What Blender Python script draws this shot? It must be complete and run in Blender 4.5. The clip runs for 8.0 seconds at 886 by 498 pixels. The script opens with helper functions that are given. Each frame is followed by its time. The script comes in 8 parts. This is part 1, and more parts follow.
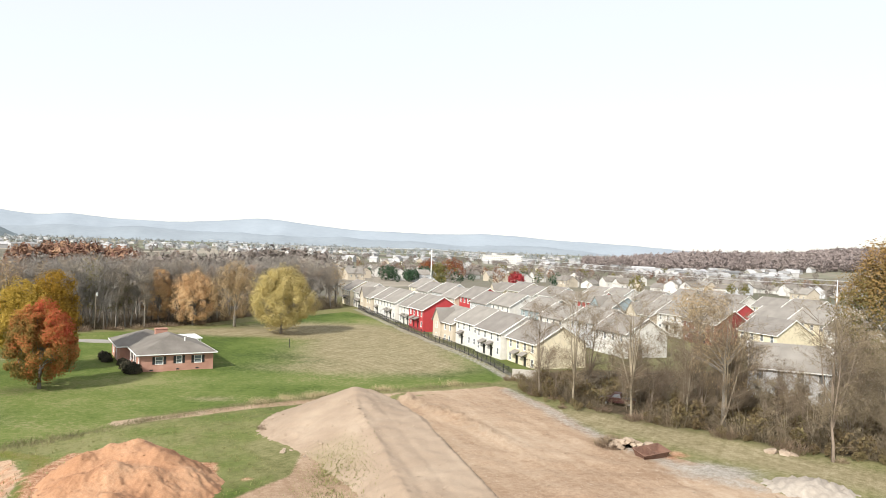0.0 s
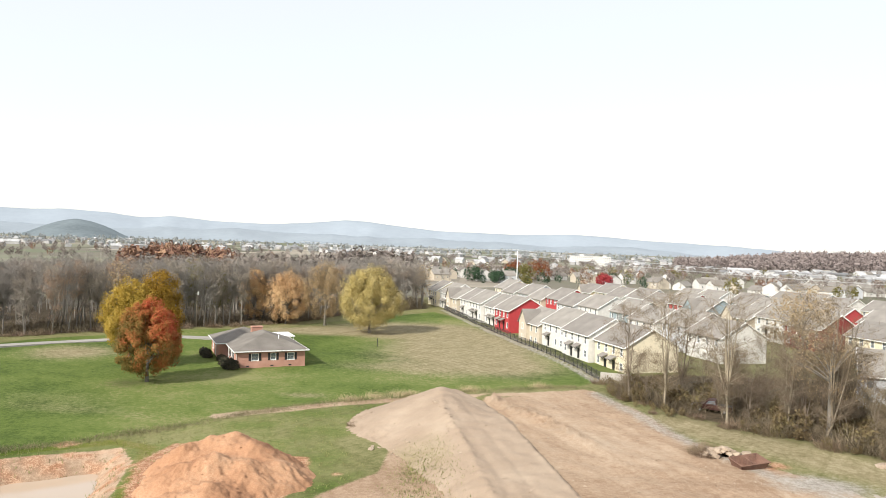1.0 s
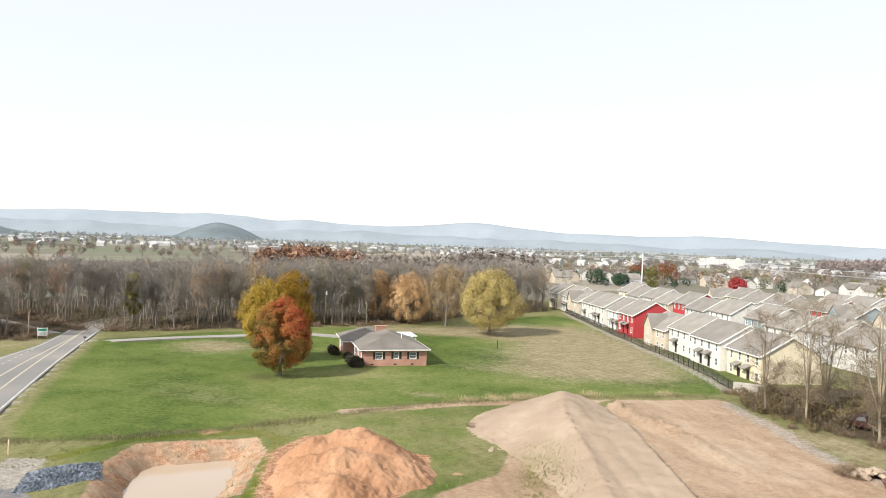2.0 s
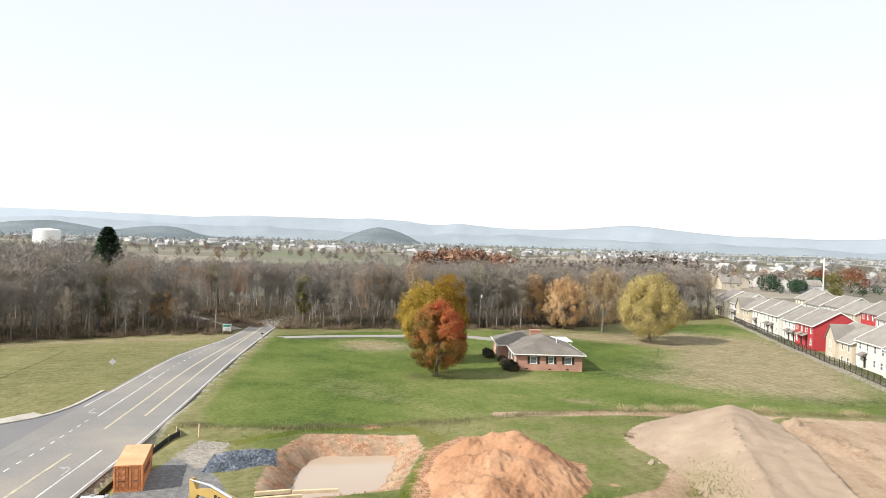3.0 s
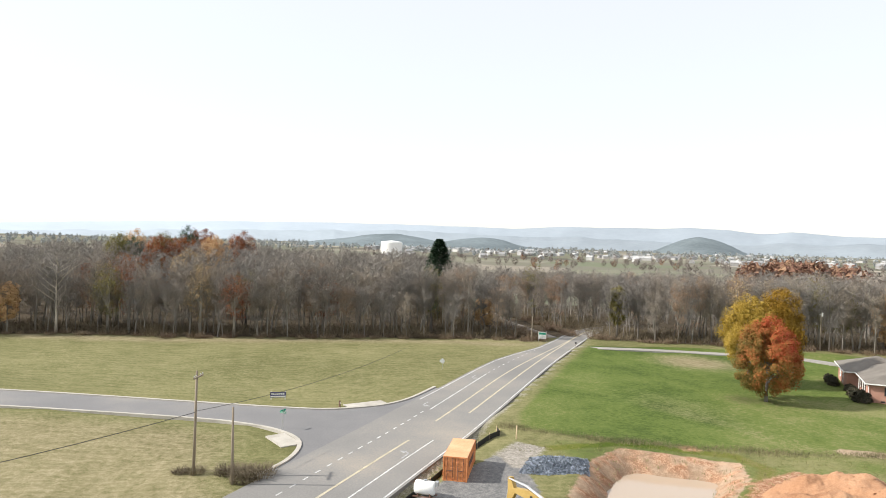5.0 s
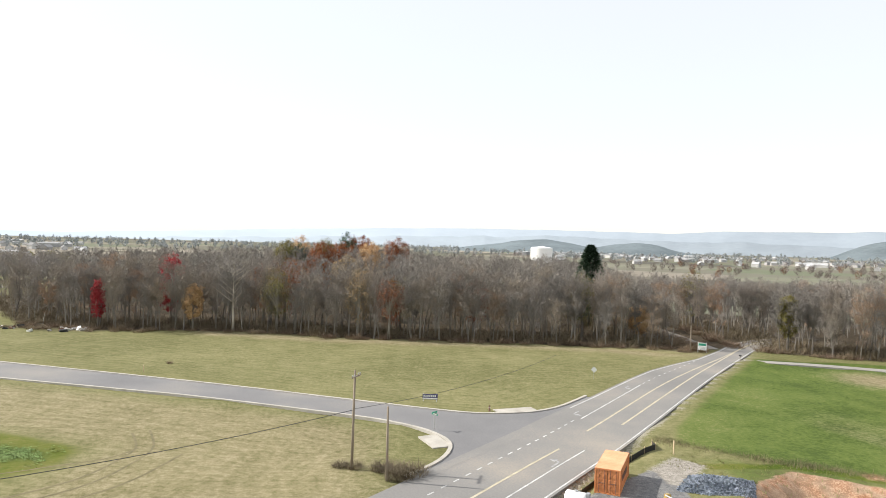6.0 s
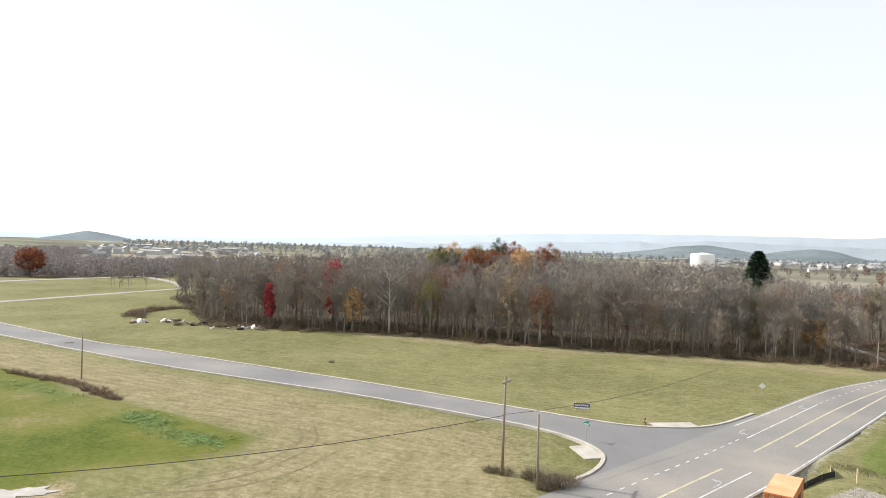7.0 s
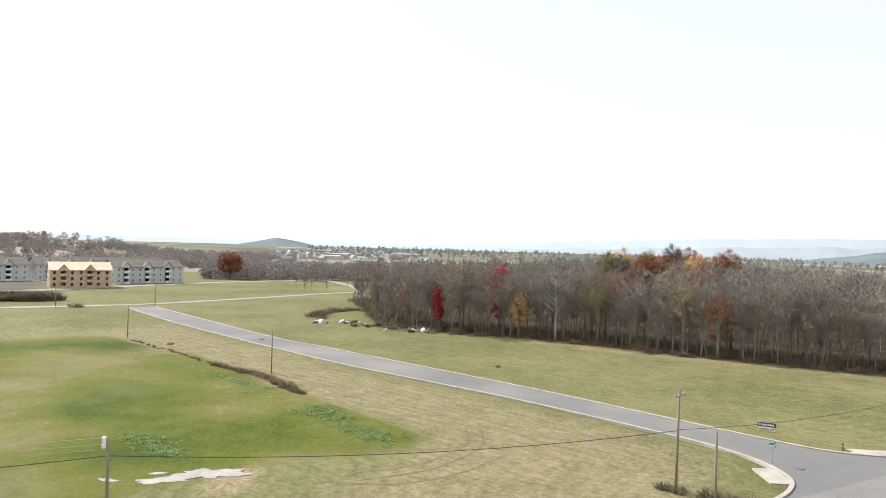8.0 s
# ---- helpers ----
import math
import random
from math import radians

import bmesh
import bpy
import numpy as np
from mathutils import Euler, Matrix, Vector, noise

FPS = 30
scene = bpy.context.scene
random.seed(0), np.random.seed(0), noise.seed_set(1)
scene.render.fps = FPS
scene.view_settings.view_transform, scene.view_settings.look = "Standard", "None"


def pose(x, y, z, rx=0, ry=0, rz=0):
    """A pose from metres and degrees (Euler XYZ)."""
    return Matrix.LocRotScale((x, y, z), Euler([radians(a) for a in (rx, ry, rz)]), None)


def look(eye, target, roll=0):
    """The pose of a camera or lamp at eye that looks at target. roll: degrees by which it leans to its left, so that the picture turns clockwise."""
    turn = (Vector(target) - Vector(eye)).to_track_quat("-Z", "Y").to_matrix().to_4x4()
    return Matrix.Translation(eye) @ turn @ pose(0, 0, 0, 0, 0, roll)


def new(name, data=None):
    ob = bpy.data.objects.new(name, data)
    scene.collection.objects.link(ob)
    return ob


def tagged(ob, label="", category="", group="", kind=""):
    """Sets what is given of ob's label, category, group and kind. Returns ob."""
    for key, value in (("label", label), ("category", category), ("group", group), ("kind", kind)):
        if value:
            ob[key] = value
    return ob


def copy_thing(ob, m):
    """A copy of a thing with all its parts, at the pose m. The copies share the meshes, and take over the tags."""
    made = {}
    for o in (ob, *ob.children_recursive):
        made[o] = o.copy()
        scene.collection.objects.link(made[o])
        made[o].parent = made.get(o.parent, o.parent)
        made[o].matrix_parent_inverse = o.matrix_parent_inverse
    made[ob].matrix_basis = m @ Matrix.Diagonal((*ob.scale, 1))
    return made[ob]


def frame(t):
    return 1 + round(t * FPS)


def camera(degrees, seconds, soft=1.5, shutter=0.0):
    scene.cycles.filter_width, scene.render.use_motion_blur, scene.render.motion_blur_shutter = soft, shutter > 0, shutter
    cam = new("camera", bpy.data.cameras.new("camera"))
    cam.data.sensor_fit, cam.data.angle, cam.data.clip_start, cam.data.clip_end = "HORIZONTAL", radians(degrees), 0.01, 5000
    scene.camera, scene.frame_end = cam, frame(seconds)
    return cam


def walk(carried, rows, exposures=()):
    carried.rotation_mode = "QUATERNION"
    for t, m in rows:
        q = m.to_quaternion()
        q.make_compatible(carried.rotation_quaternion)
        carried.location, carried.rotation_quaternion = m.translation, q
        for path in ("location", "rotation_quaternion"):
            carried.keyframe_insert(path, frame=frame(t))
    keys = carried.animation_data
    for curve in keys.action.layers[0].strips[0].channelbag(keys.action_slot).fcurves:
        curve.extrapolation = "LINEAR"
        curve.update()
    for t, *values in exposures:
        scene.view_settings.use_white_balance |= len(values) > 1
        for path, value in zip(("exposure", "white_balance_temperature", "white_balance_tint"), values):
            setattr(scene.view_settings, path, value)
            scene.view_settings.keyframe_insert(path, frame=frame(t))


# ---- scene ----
cam = camera(65.31, 8.0, soft=0.9)
EYE = 22.0
PATH = [
    (0, pose(0, 0, EYE, 89.766, -2.158, 0.000)),
    (0.5, pose(0, 0, EYE, 89.700, -2.104, 2.629)),
    (1, pose(0, 0, EYE, 89.583, -2.048, 7.098)),
    (2.5, pose(0, 0, EYE, 89.324, -2.010, 22.963)),
    (3, pose(0, 0, EYE, 89.271, -1.930, 29.818)),
    (3.5, pose(0, 0, EYE, 89.254, -1.857, 36.630)),
    (4, pose(0, 0, EYE, 89.266, -1.847, 43.107)),
    (4.5, pose(0, 0, EYE, 89.298, -1.783, 49.278)),
    (6, pose(0, 0, EYE, 89.473, -1.569, 67.748)),
    (6.5, pose(0, 0, EYE, 89.545, -1.629, 73.996)),
    (7, pose(0, 0, EYE, 89.622, -1.604, 80.211)),
    (7.5, pose(0, 0, EYE, 89.680, -1.608, 87.399)),
    (8, pose(0, 0, EYE, 89.721, -1.594, 93.923)),
]
walk(cam, PATH)
scene.view_settings.exposure = 0.8

# ---- world and sun ----
SUN_AZ, SUN_EL = 147.0, 36.0            # degrees: azimuth counter-clockwise from +y, height
sd = Vector((-math.sin(radians(SUN_AZ)) * math.cos(radians(SUN_EL)),
             math.cos(radians(SUN_AZ)) * math.cos(radians(SUN_EL)), math.sin(radians(SUN_EL))))
world = bpy.data.worlds.new("sky")
scene.world = world
world.use_nodes = True
wn, wl = world.node_tree.nodes, world.node_tree.links
wn.clear()
sky = wn.new("ShaderNodeTexSky")
sky.sky_type = "NISHITA"
sky.sun_disc = False
sky.sun_elevation = radians(SUN_EL)
sky.sun_rotation = radians(-SUN_AZ)
sky.altitude, sky.air_density, sky.dust_density, sky.ozone_density = 150, 1.0, 1.0, 1.0
bg = wn.new("ShaderNodeBackground")
bg.inputs["Strength"].default_value = 0.13
wo = wn.new("ShaderNodeOutputWorld")
veil = wn.new("ShaderNodeMix")               # a thin white veil of high cloud over the whole sky
veil.data_type = "RGBA"
veil.inputs["Factor"].default_value = 0.7
veil.inputs["B"].default_value = (5.0, 4.95, 4.85, 1)
wl.new(sky.outputs[0], veil.inputs["A"])
wl.new(veil.outputs["Result"], bg.inputs["Color"])
wl.new(bg.outputs[0], wo.inputs["Surface"])

sun_data = bpy.data.lights.new("sun", "SUN")
sun_data.energy, sun_data.angle, sun_data.color = 3.6, radians(0.7), (1.0, 0.95, 0.87)
sun = new("sun", sun_data)
sun.matrix_world = look(sd * 300, (0, 0, 0))


# ---- materials ----
def ramp_node(nodes, stops):
    r = nodes.new("ShaderNodeValToRGB")
    e = r.color_ramp.elements
    while len(e) > 1:
        e.remove(e[-1])
    e[0].position, e[0].color = stops[0][0], (*stops[0][1], 1)
    for p, c in stops[1:]:
        k = e.new(p)
        k.color = (*c, 1)
    return r


def mat(name, c1, c2, scale=1.0, fine=12.0, rough=0.85, bump=0.3, metal=0.0, c3=None, var=0.0, island=0.0, spec=0.3, dist=0.05, stretch=(1, 1, 1)):
    """A surface that mixes two or three colours at two scales, with fine relief."""
    m = bpy.data.materials.new(name)
    m.use_nodes = True
    n, l = m.node_tree.nodes, m.node_tree.links
    b = n["Principled BSDF"]
    b.inputs["Roughness"].default_value, b.inputs["Metallic"].default_value = rough, metal
    b.inputs["Specular IOR Level"].default_value = spec
    tc = n.new("ShaderNodeTexCoord")
    mp = n.new("ShaderNodeMapping")
    mp.inputs["Scale"].default_value = stretch
    l.new(tc.outputs["Object"], mp.inputs["Vector"])
    n1, n2 = n.new("ShaderNodeTexNoise"), n.new("ShaderNodeTexNoise")
    n1.inputs["Scale"].default_value, n1.inputs["Detail"].default_value = scale, 5
    n2.inputs["Scale"].default_value, n2.inputs["Detail"].default_value = fine, 4
    for q in (n1, n2):
        l.new(mp.outputs[0], q.inputs["Vector"])
    mx = n.new("ShaderNodeMath")
    mx.operation = "MULTIPLY_ADD"
    l.new(n2.outputs["Fac"], mx.inputs[0])
    mx.inputs[1].default_value = 0.5
    l.new(n1.outputs["Fac"], mx.inputs[2])
    stops = [(0.5, c1), (1.0, c2)] if c3 is None else [(0.45, c1), (0.75, c2), (1.0, c3)]
    r = ramp_node(n, stops)
    l.new(mx.outputs[0], r.inputs["Fac"])
    out = r.outputs["Color"]
    if var or island:
        hs = n.new("ShaderNodeHueSaturation")
        src = n.new("ShaderNodeObjectInfo").outputs["Random"] if var else n.new("ShaderNodeNewGeometry").outputs["Random Per Island"]
        a = var or island
        mr = n.new("ShaderNodeMapRange")
        mr.inputs["To Min"].default_value, mr.inputs["To Max"].default_value = 1 - a, 1 + a
        l.new(src, mr.inputs["Value"])
        l.new(mr.outputs[0], hs.inputs["Value"])
        mh = n.new("ShaderNodeMapRange")
        mh.inputs["To Min"].default_value, mh.inputs["To Max"].default_value = 0.5 - a * 0.05, 0.5 + a * 0.05
        l.new(src, mh.inputs["Value"])
        l.new(mh.outputs[0], hs.inputs["Hue"])
        l.new(out, hs.inputs["Color"])
        out = hs.outputs["Color"]
    l.new(out, b.inputs["Base Color"])
    if bump:
        bp = n.new("ShaderNodeBump")
        bp.inputs["Strength"].default_value, bp.inputs["Distance"].default_value = bump, dist
        l.new(mx.outputs[0], bp.inputs["Height"])
        l.new(bp.outputs[0], b.inputs["Normal"])
    return m


def leaf_mat(name, cols, scale=0.25, glow=0.38, tilt=None):
    """Thin leaves: colour by clump and by leaf, some light passing through."""
    m = bpy.data.materials.new(name)
    m.use_nodes = True
    n, l = m.node_tree.nodes, m.node_tree.links
    b = n["Principled BSDF"]
    b.inputs["Roughness"].default_value = 0.75
    b.inputs["Specular IOR Level"].default_value = 0.15
    tc = n.new("ShaderNodeTexCoord")
    n1 = n.new("ShaderNodeTexNoise")
    n1.inputs["Scale"].default_value, n1.inputs["Detail"].default_value = scale, 3
    l.new(tc.outputs["Object"], n1.inputs["Vector"])
    g = n.new("ShaderNodeNewGeometry")
    ma = n.new("ShaderNodeMath")
    ma.operation = "MULTIPLY_ADD"
    l.new(g.outputs["Random Per Island"], ma.inputs[0])
    ma.inputs[1].default_value = 0.32
    l.new(n1.outputs["Fac"], ma.inputs[2])
    fac = ma.outputs[0]
    if tilt:                                   # leaf colour shifts along the tilt direction
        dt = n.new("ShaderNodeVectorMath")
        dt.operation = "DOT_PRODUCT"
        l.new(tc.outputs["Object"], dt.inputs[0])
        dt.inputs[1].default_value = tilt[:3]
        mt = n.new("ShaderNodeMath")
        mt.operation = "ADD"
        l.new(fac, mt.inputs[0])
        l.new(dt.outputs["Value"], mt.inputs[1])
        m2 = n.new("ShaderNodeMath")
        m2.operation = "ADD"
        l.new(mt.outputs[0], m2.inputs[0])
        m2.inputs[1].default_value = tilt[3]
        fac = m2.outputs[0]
    k = len(cols)
    r = ramp_node(n, [(0.38 + 0.54 * i / (k - 1), c) for i, c in enumerate(cols)])
    l.new(fac, r.inputs["Fac"])
    l.new(r.outputs["Color"], b.inputs["Base Color"])
    tr = n.new("ShaderNodeBsdfTranslucent")
    l.new(r.outputs["Color"], tr.inputs["Color"])
    ms = n.new("ShaderNodeMixShader")
    ms.inputs[0].default_value = glow
    l.new(b.outputs[0], ms.inputs[1])
    l.new(tr.outputs[0], ms.inputs[2])
    l.new(ms.outputs[0], n["Material Output"].inputs["Surface"])
    return m


def plain(name, c, rough=0.6, metal=0.0, spec=0.4):
    return mat(name, tuple(v * 0.88 for v in c), tuple(min(1, v * 1.1) for v in c), 1.5, 14, rough, 0.08, metal, spec=spec)


M = dict(
    asphalt=mat("asphalt", (0.168, 0.164, 0.158), (0.218, 0.21, 0.198), 0.07, 6, 0.9, 0.2, c3=(0.315, 0.28, 0.235)),
    side_asphalt=mat("side_asphalt", (0.138, 0.137, 0.141), (0.185, 0.182, 0.183), 0.07, 6, 0.9, 0.2, c3=(0.25, 0.235, 0.215)),
    rubble=mat("rubble", (0.24, 0.18, 0.13), (0.42, 0.34, 0.26), 0.8, 6, 0.95, 0.4),
    concrete=mat("concrete", (0.33, 0.305, 0.265), (0.48, 0.45, 0.4), 0.6, 7, 0.9, 0.15),
    pale_road=mat("pale_road", (0.24, 0.225, 0.205), (0.34, 0.32, 0.295), 0.05, 2, 0.9, 0.1),
    white_line=mat("white_line", (0.3, 0.3, 0.295), (0.66, 0.66, 0.64), 0.9, 5, 0.7, 0.05),
    worn_line=mat("worn_line", (0.2, 0.2, 0.2), (0.42, 0.42, 0.41), 1.5, 6, 0.8, 0.05),
    yellow_line=mat("yellow_line", (0.33, 0.295, 0.22), (0.53, 0.47, 0.34), 0.9, 5, 0.7, 0.05),
    clay=mat("clay", (0.25, 0.122, 0.063), (0.36, 0.2, 0.113), 0.2, 7.0, 0.95, 0.9, c3=(0.45, 0.285, 0.175), dist=0.08),
    pale_soil=mat("pale_soil", (0.25, 0.215, 0.18), (0.33, 0.29, 0.245), 0.3, 4, 0.95, 0.7, c3=(0.4, 0.355, 0.3), dist=0.12),
    scrub=leaf_mat("scrub", [(0.095, 0.066, 0.036), (0.155, 0.115, 0.06), (0.2, 0.17, 0.08)], 0.3, 0.15),
    soil=mat("soil", (0.25, 0.188, 0.135), (0.3, 0.23, 0.168), 0.25, 9.0, 0.95, 0.7, c3=(0.36, 0.285, 0.212), dist=0.05),
    bark=mat("bark", (0.15, 0.135, 0.115), (0.3, 0.272, 0.235), 1.2, 9, 0.95, 0.5, var=0.25, stretch=(1, 1, 0.3)),
    pale_bark=mat("pale_bark", (0.30, 0.26, 0.21), (0.5, 0.45, 0.38), 0.8, 9, 0.9, 0.4, stretch=(1, 1, 0.3)),
    # brush in a darker tone: the shade beneath the trees put into its colour
    dark_brush=mat("dark_brush", (0.082, 0.063, 0.041), (0.21, 0.166, 0.11), 0.3, 3, 0.95, 0, var=0.25),
    twig=mat("twig", (0.18, 0.165, 0.147), (0.35, 0.325, 0.288), 0.12, 2, 0.95, 0),
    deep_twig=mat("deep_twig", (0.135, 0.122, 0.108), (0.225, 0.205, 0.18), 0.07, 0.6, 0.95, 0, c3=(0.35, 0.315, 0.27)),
    twig_warm=mat("twig_warm", (0.12, 0.091, 0.06), (0.255, 0.2, 0.137), 0.15, 2, 0.95, 0, var=0.3),
    tan_bark=mat("tan_bark", (0.15, 0.122, 0.088), (0.34, 0.28, 0.21), 1.2, 9, 0.95, 0.5, var=0.25, stretch=(1, 1, 0.3)),
    brush=mat("brush", (0.13, 0.09, 0.058), (0.28, 0.21, 0.14), 0.3, 3, 0.95, 0, var=0.25),
    straw=mat("straw", (0.3, 0.24, 0.13), (0.5, 0.42, 0.26), 0.4, 3, 0.95, 0, island=0.2),
    weed=mat("weed", (0.12, 0.118, 0.058), (0.25, 0.215, 0.12), 0.3, 3, 0.95, 0, island=0.3),
    weed_green=mat("weed_green", (0.14, 0.15, 0.05), (0.27, 0.25, 0.11), 0.4, 3, 0.95, 0, island=0.25),
    lush_weed=mat("lush_weed", (0.14, 0.215, 0.06), (0.24, 0.32, 0.12), 0.3, 3, 0.95, 0, island=0.3),
    dark_paint=plain("dark_paint", (0.05, 0.018, 0.016), 0.35),
    pole_wood=mat("pole_wood", (0.2, 0.16, 0.115), (0.33, 0.28, 0.22), 1.0, 12, 0.9, 0.3, stretch=(1, 1, 0.15)),
    wire=plain("wire", (0.05, 0.05, 0.05)),
    pale_wire=plain("pale_wire", (0.6, 0.6, 0.6), 0.4, 0.6),
    brick=mat("brick", (0.35, 0.18, 0.13), (0.5, 0.29, 0.225), 0.5, 16, 0.9, 0.2),
    shingle=mat("shingle", (0.135, 0.122, 0.105), (0.225, 0.205, 0.18), 0.35, 8, 0.9, 0.25, var=0.12),
    tan_shingle=mat("tan_shingle", (0.185, 0.17, 0.152), (0.275, 0.255, 0.228), 0.3, 8, 0.9, 0.25, var=0.12),
    white_trim=plain("white_trim", (0.78, 0.78, 0.75)),
    black=plain("black", (0.02, 0.021, 0.022), 0.5),
    glass=mat("glass", (0.10, 0.115, 0.13), (0.17, 0.185, 0.2), 0.3, 2, 0.08, 0, spec=0.8),
    siding_white=plain("siding_white", (0.6, 0.585, 0.55)),
    siding_cream=plain("siding_cream", (0.64, 0.57, 0.42)),
    siding_tan=plain("siding_tan", (0.5, 0.44, 0.35)),
    siding_red=plain("siding_red", (0.4, 0.045, 0.05)),
    siding_barn=plain("siding_barn", (0.2, 0.03, 0.028)),
    siding_blue=plain("siding_blue", (0.28, 0.34, 0.36)),
    siding_grey=plain("siding_grey", (0.5, 0.51, 0.52)),
    container=mat("container", (0.5, 0.17, 0.06), (0.68, 0.29, 0.12), 0.6, 5, 0.6, 0.1),
    container_top=mat("container_top", (0.58, 0.27, 0.13), (0.74, 0.42, 0.24), 0.5, 5, 0.7, 0.1),
    yellow_paint=mat("yellow_paint", (0.32, 0.21, 0.06), (0.45, 0.315, 0.11), 0.8, 6, 0.5, 0.05),
    white_paint=plain("white_paint", (0.8, 0.8, 0.78), 0.45),
    rust=mat("rust", (0.11, 0.06, 0.045), (0.215, 0.125, 0.09), 0.9, 7, 0.85, 0.3),
    stone_blue=mat("stone_blue", (0.13, 0.155, 0.19), (0.27, 0.305, 0.35), 0.8, 4, 0.9, 0.2, island=0.45),
    lumber=mat("lumber", (0.5, 0.38, 0.24), (0.66, 0.53, 0.36), 0.8, 8, 0.85, 0.1),
    sheathing=mat("sheathing", (0.46, 0.34, 0.24), (0.58, 0.46, 0.34), 0.3, 3, 0.85, 0.1),
    sheathing_roof=mat("sheathing_roof", (0.66, 0.54, 0.4), (0.8, 0.7, 0.56), 0.3, 3, 0.85, 0.1),
    green_sign=plain("green_sign", (0.03, 0.3, 0.19)),
    blue_sign=plain("blue_sign", (0.08, 0.075, 0.16)),
    galv=plain("galv", (0.5, 0.51, 0.52), 0.4, 0.7),
    pine=leaf_mat("pine", [(0.02, 0.042, 0.024), (0.04, 0.075, 0.04), (0.065, 0.11, 0.06)], 0.5, 0.1),
    hedge=leaf_mat("hedge", [(0.02, 0.025, 0.015), (0.05, 0.045, 0.03), (0.08, 0.07, 0.045)], 0.8, 0.1),
    leaf_red=leaf_mat("leaf_red", [(0.15, 0.125, 0.035), (0.29, 0.165, 0.05), (0.46, 0.16, 0.06), (0.6, 0.12, 0.065)], 0.3, tilt=(0.034, 0.018, 0.02, -0.19)),
    leaf_yellow=leaf_mat("leaf_yellow", [(0.24, 0.17, 0.03), (0.41, 0.285, 0.05), (0.53, 0.385, 0.095)], 0.25),
    leaf_gold=leaf_mat("leaf_gold", [(0.15, 0.095, 0.02), (0.31, 0.185, 0.028), (0.44, 0.275, 0.04)], 0.25),
    leaf_lemon=leaf_mat("leaf_lemon", [(0.31, 0.25, 0.095), (0.48, 0.39, 0.155), (0.6, 0.5, 0.24)], 0.25),
    leaf_orange=leaf_mat("leaf_orange", [(0.42, 0.265, 0.135), (0.58, 0.39, 0.21), (0.68, 0.5, 0.29)], 0.25),
    leaf_brown=leaf_mat("leaf_brown", [(0.24, 0.175, 0.095), (0.37, 0.27, 0.15), (0.48, 0.37, 0.22)], 0.25),
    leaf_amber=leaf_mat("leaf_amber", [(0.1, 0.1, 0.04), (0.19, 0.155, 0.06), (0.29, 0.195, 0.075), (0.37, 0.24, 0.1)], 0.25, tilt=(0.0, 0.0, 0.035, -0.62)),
    leaf_rust=leaf_mat("leaf_rust", [(0.13, 0.05, 0.03), (0.24, 0.085, 0.04), (0.33, 0.13, 0.05)], 0.2),
    leaf_crimson=leaf_mat("leaf_crimson", [(0.25, 0.03, 0.04), (0.4, 0.05, 0.06), (0.5, 0.09, 0.09)], 0.3),
    leaf_olive=leaf_mat("leaf_olive", [(0.1, 0.1, 0.03), (0.19, 0.17, 0.06), (0.28, 0.24, 0.09)], 0.3),
    hill_rust=mat("hill_rust", (0.16, 0.09, 0.065), (0.27, 0.155, 0.10), 0.02, 0.3, 1.0, 0, island=0.35),
    # lighter copy of hill_brown, with the haze of distance put into its colour
    hazy_woods=mat("hazy_woods", (0.26, 0.232, 0.222), (0.36, 0.325, 0.31), 0.02, 0.3, 1.0, 0, island=0.12),
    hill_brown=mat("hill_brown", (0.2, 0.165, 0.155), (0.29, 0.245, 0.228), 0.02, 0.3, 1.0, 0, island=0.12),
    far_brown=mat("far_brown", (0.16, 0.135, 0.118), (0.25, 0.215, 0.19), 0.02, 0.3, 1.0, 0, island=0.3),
    # trees of the far valley, haze put into their grey colour
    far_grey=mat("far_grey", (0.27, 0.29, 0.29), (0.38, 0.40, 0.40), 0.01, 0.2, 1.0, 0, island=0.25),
    far_roof=mat("far_roof", (0.2, 0.2, 0.2), (0.42, 0.42, 0.42), 0.02, 0.3, 0.9, 0, island=0.5),
    far_wall=mat("far_wall", (0.34, 0.335, 0.33), (0.54, 0.53, 0.515), 0.02, 0.3, 0.9, 0, island=0.25),
)

# the bare crowns differ in tone from tree to tree: grey, mauve, tan or rusty
tn, tl = M["twig"].node_tree.nodes, M["twig"].node_tree.links
to = tn.new("ShaderNodeObjectInfo")
tr_ = ramp_node(tn, [(0.0, (0.7, 0.7, 0.71)), (0.3, (1.0, 0.98, 0.98)), (0.6, (1.05, 0.97, 0.9)), (0.85, (1.22, 1.13, 1.0)), (0.97, (1.25, 0.9, 0.68))])
tm = tn.new("ShaderNodeMix")
tm.data_type, tm.blend_type = "RGBA", "MULTIPLY"
tm.inputs["Factor"].default_value = 1.0
tb = tn["Principled BSDF"].inputs["Base Color"]
tl.new(tb.links[0].from_socket, tm.inputs["A"])
tl.new(to.outputs["Random"], tr_.inputs["Fac"])
tl.new(tr_.outputs["Color"], tm.inputs["B"])
tl.new(tm.outputs["Result"], tb)

# thin grass on the soil heap
sm = M["soil"].node_tree
ga = sm.nodes.new("ShaderNodeAttribute")
ga.attribute_name = "grass"
gmx = sm.nodes.new("ShaderNodeMix")
gmx.data_type = "RGBA"
gmx.inputs["B"].default_value = (0.185, 0.165, 0.075, 1)
sb = sm.nodes["Principled BSDF"].inputs["Base Color"]
sm.links.new(sb.links[0].from_socket, gmx.inputs["A"])
gn = sm.nodes.new("ShaderNodeTexNoise")
gn.inputs["Scale"].default_value, gn.inputs["Detail"].default_value = 0.9, 7
gr = sm.nodes.new("ShaderNodeMapRange")
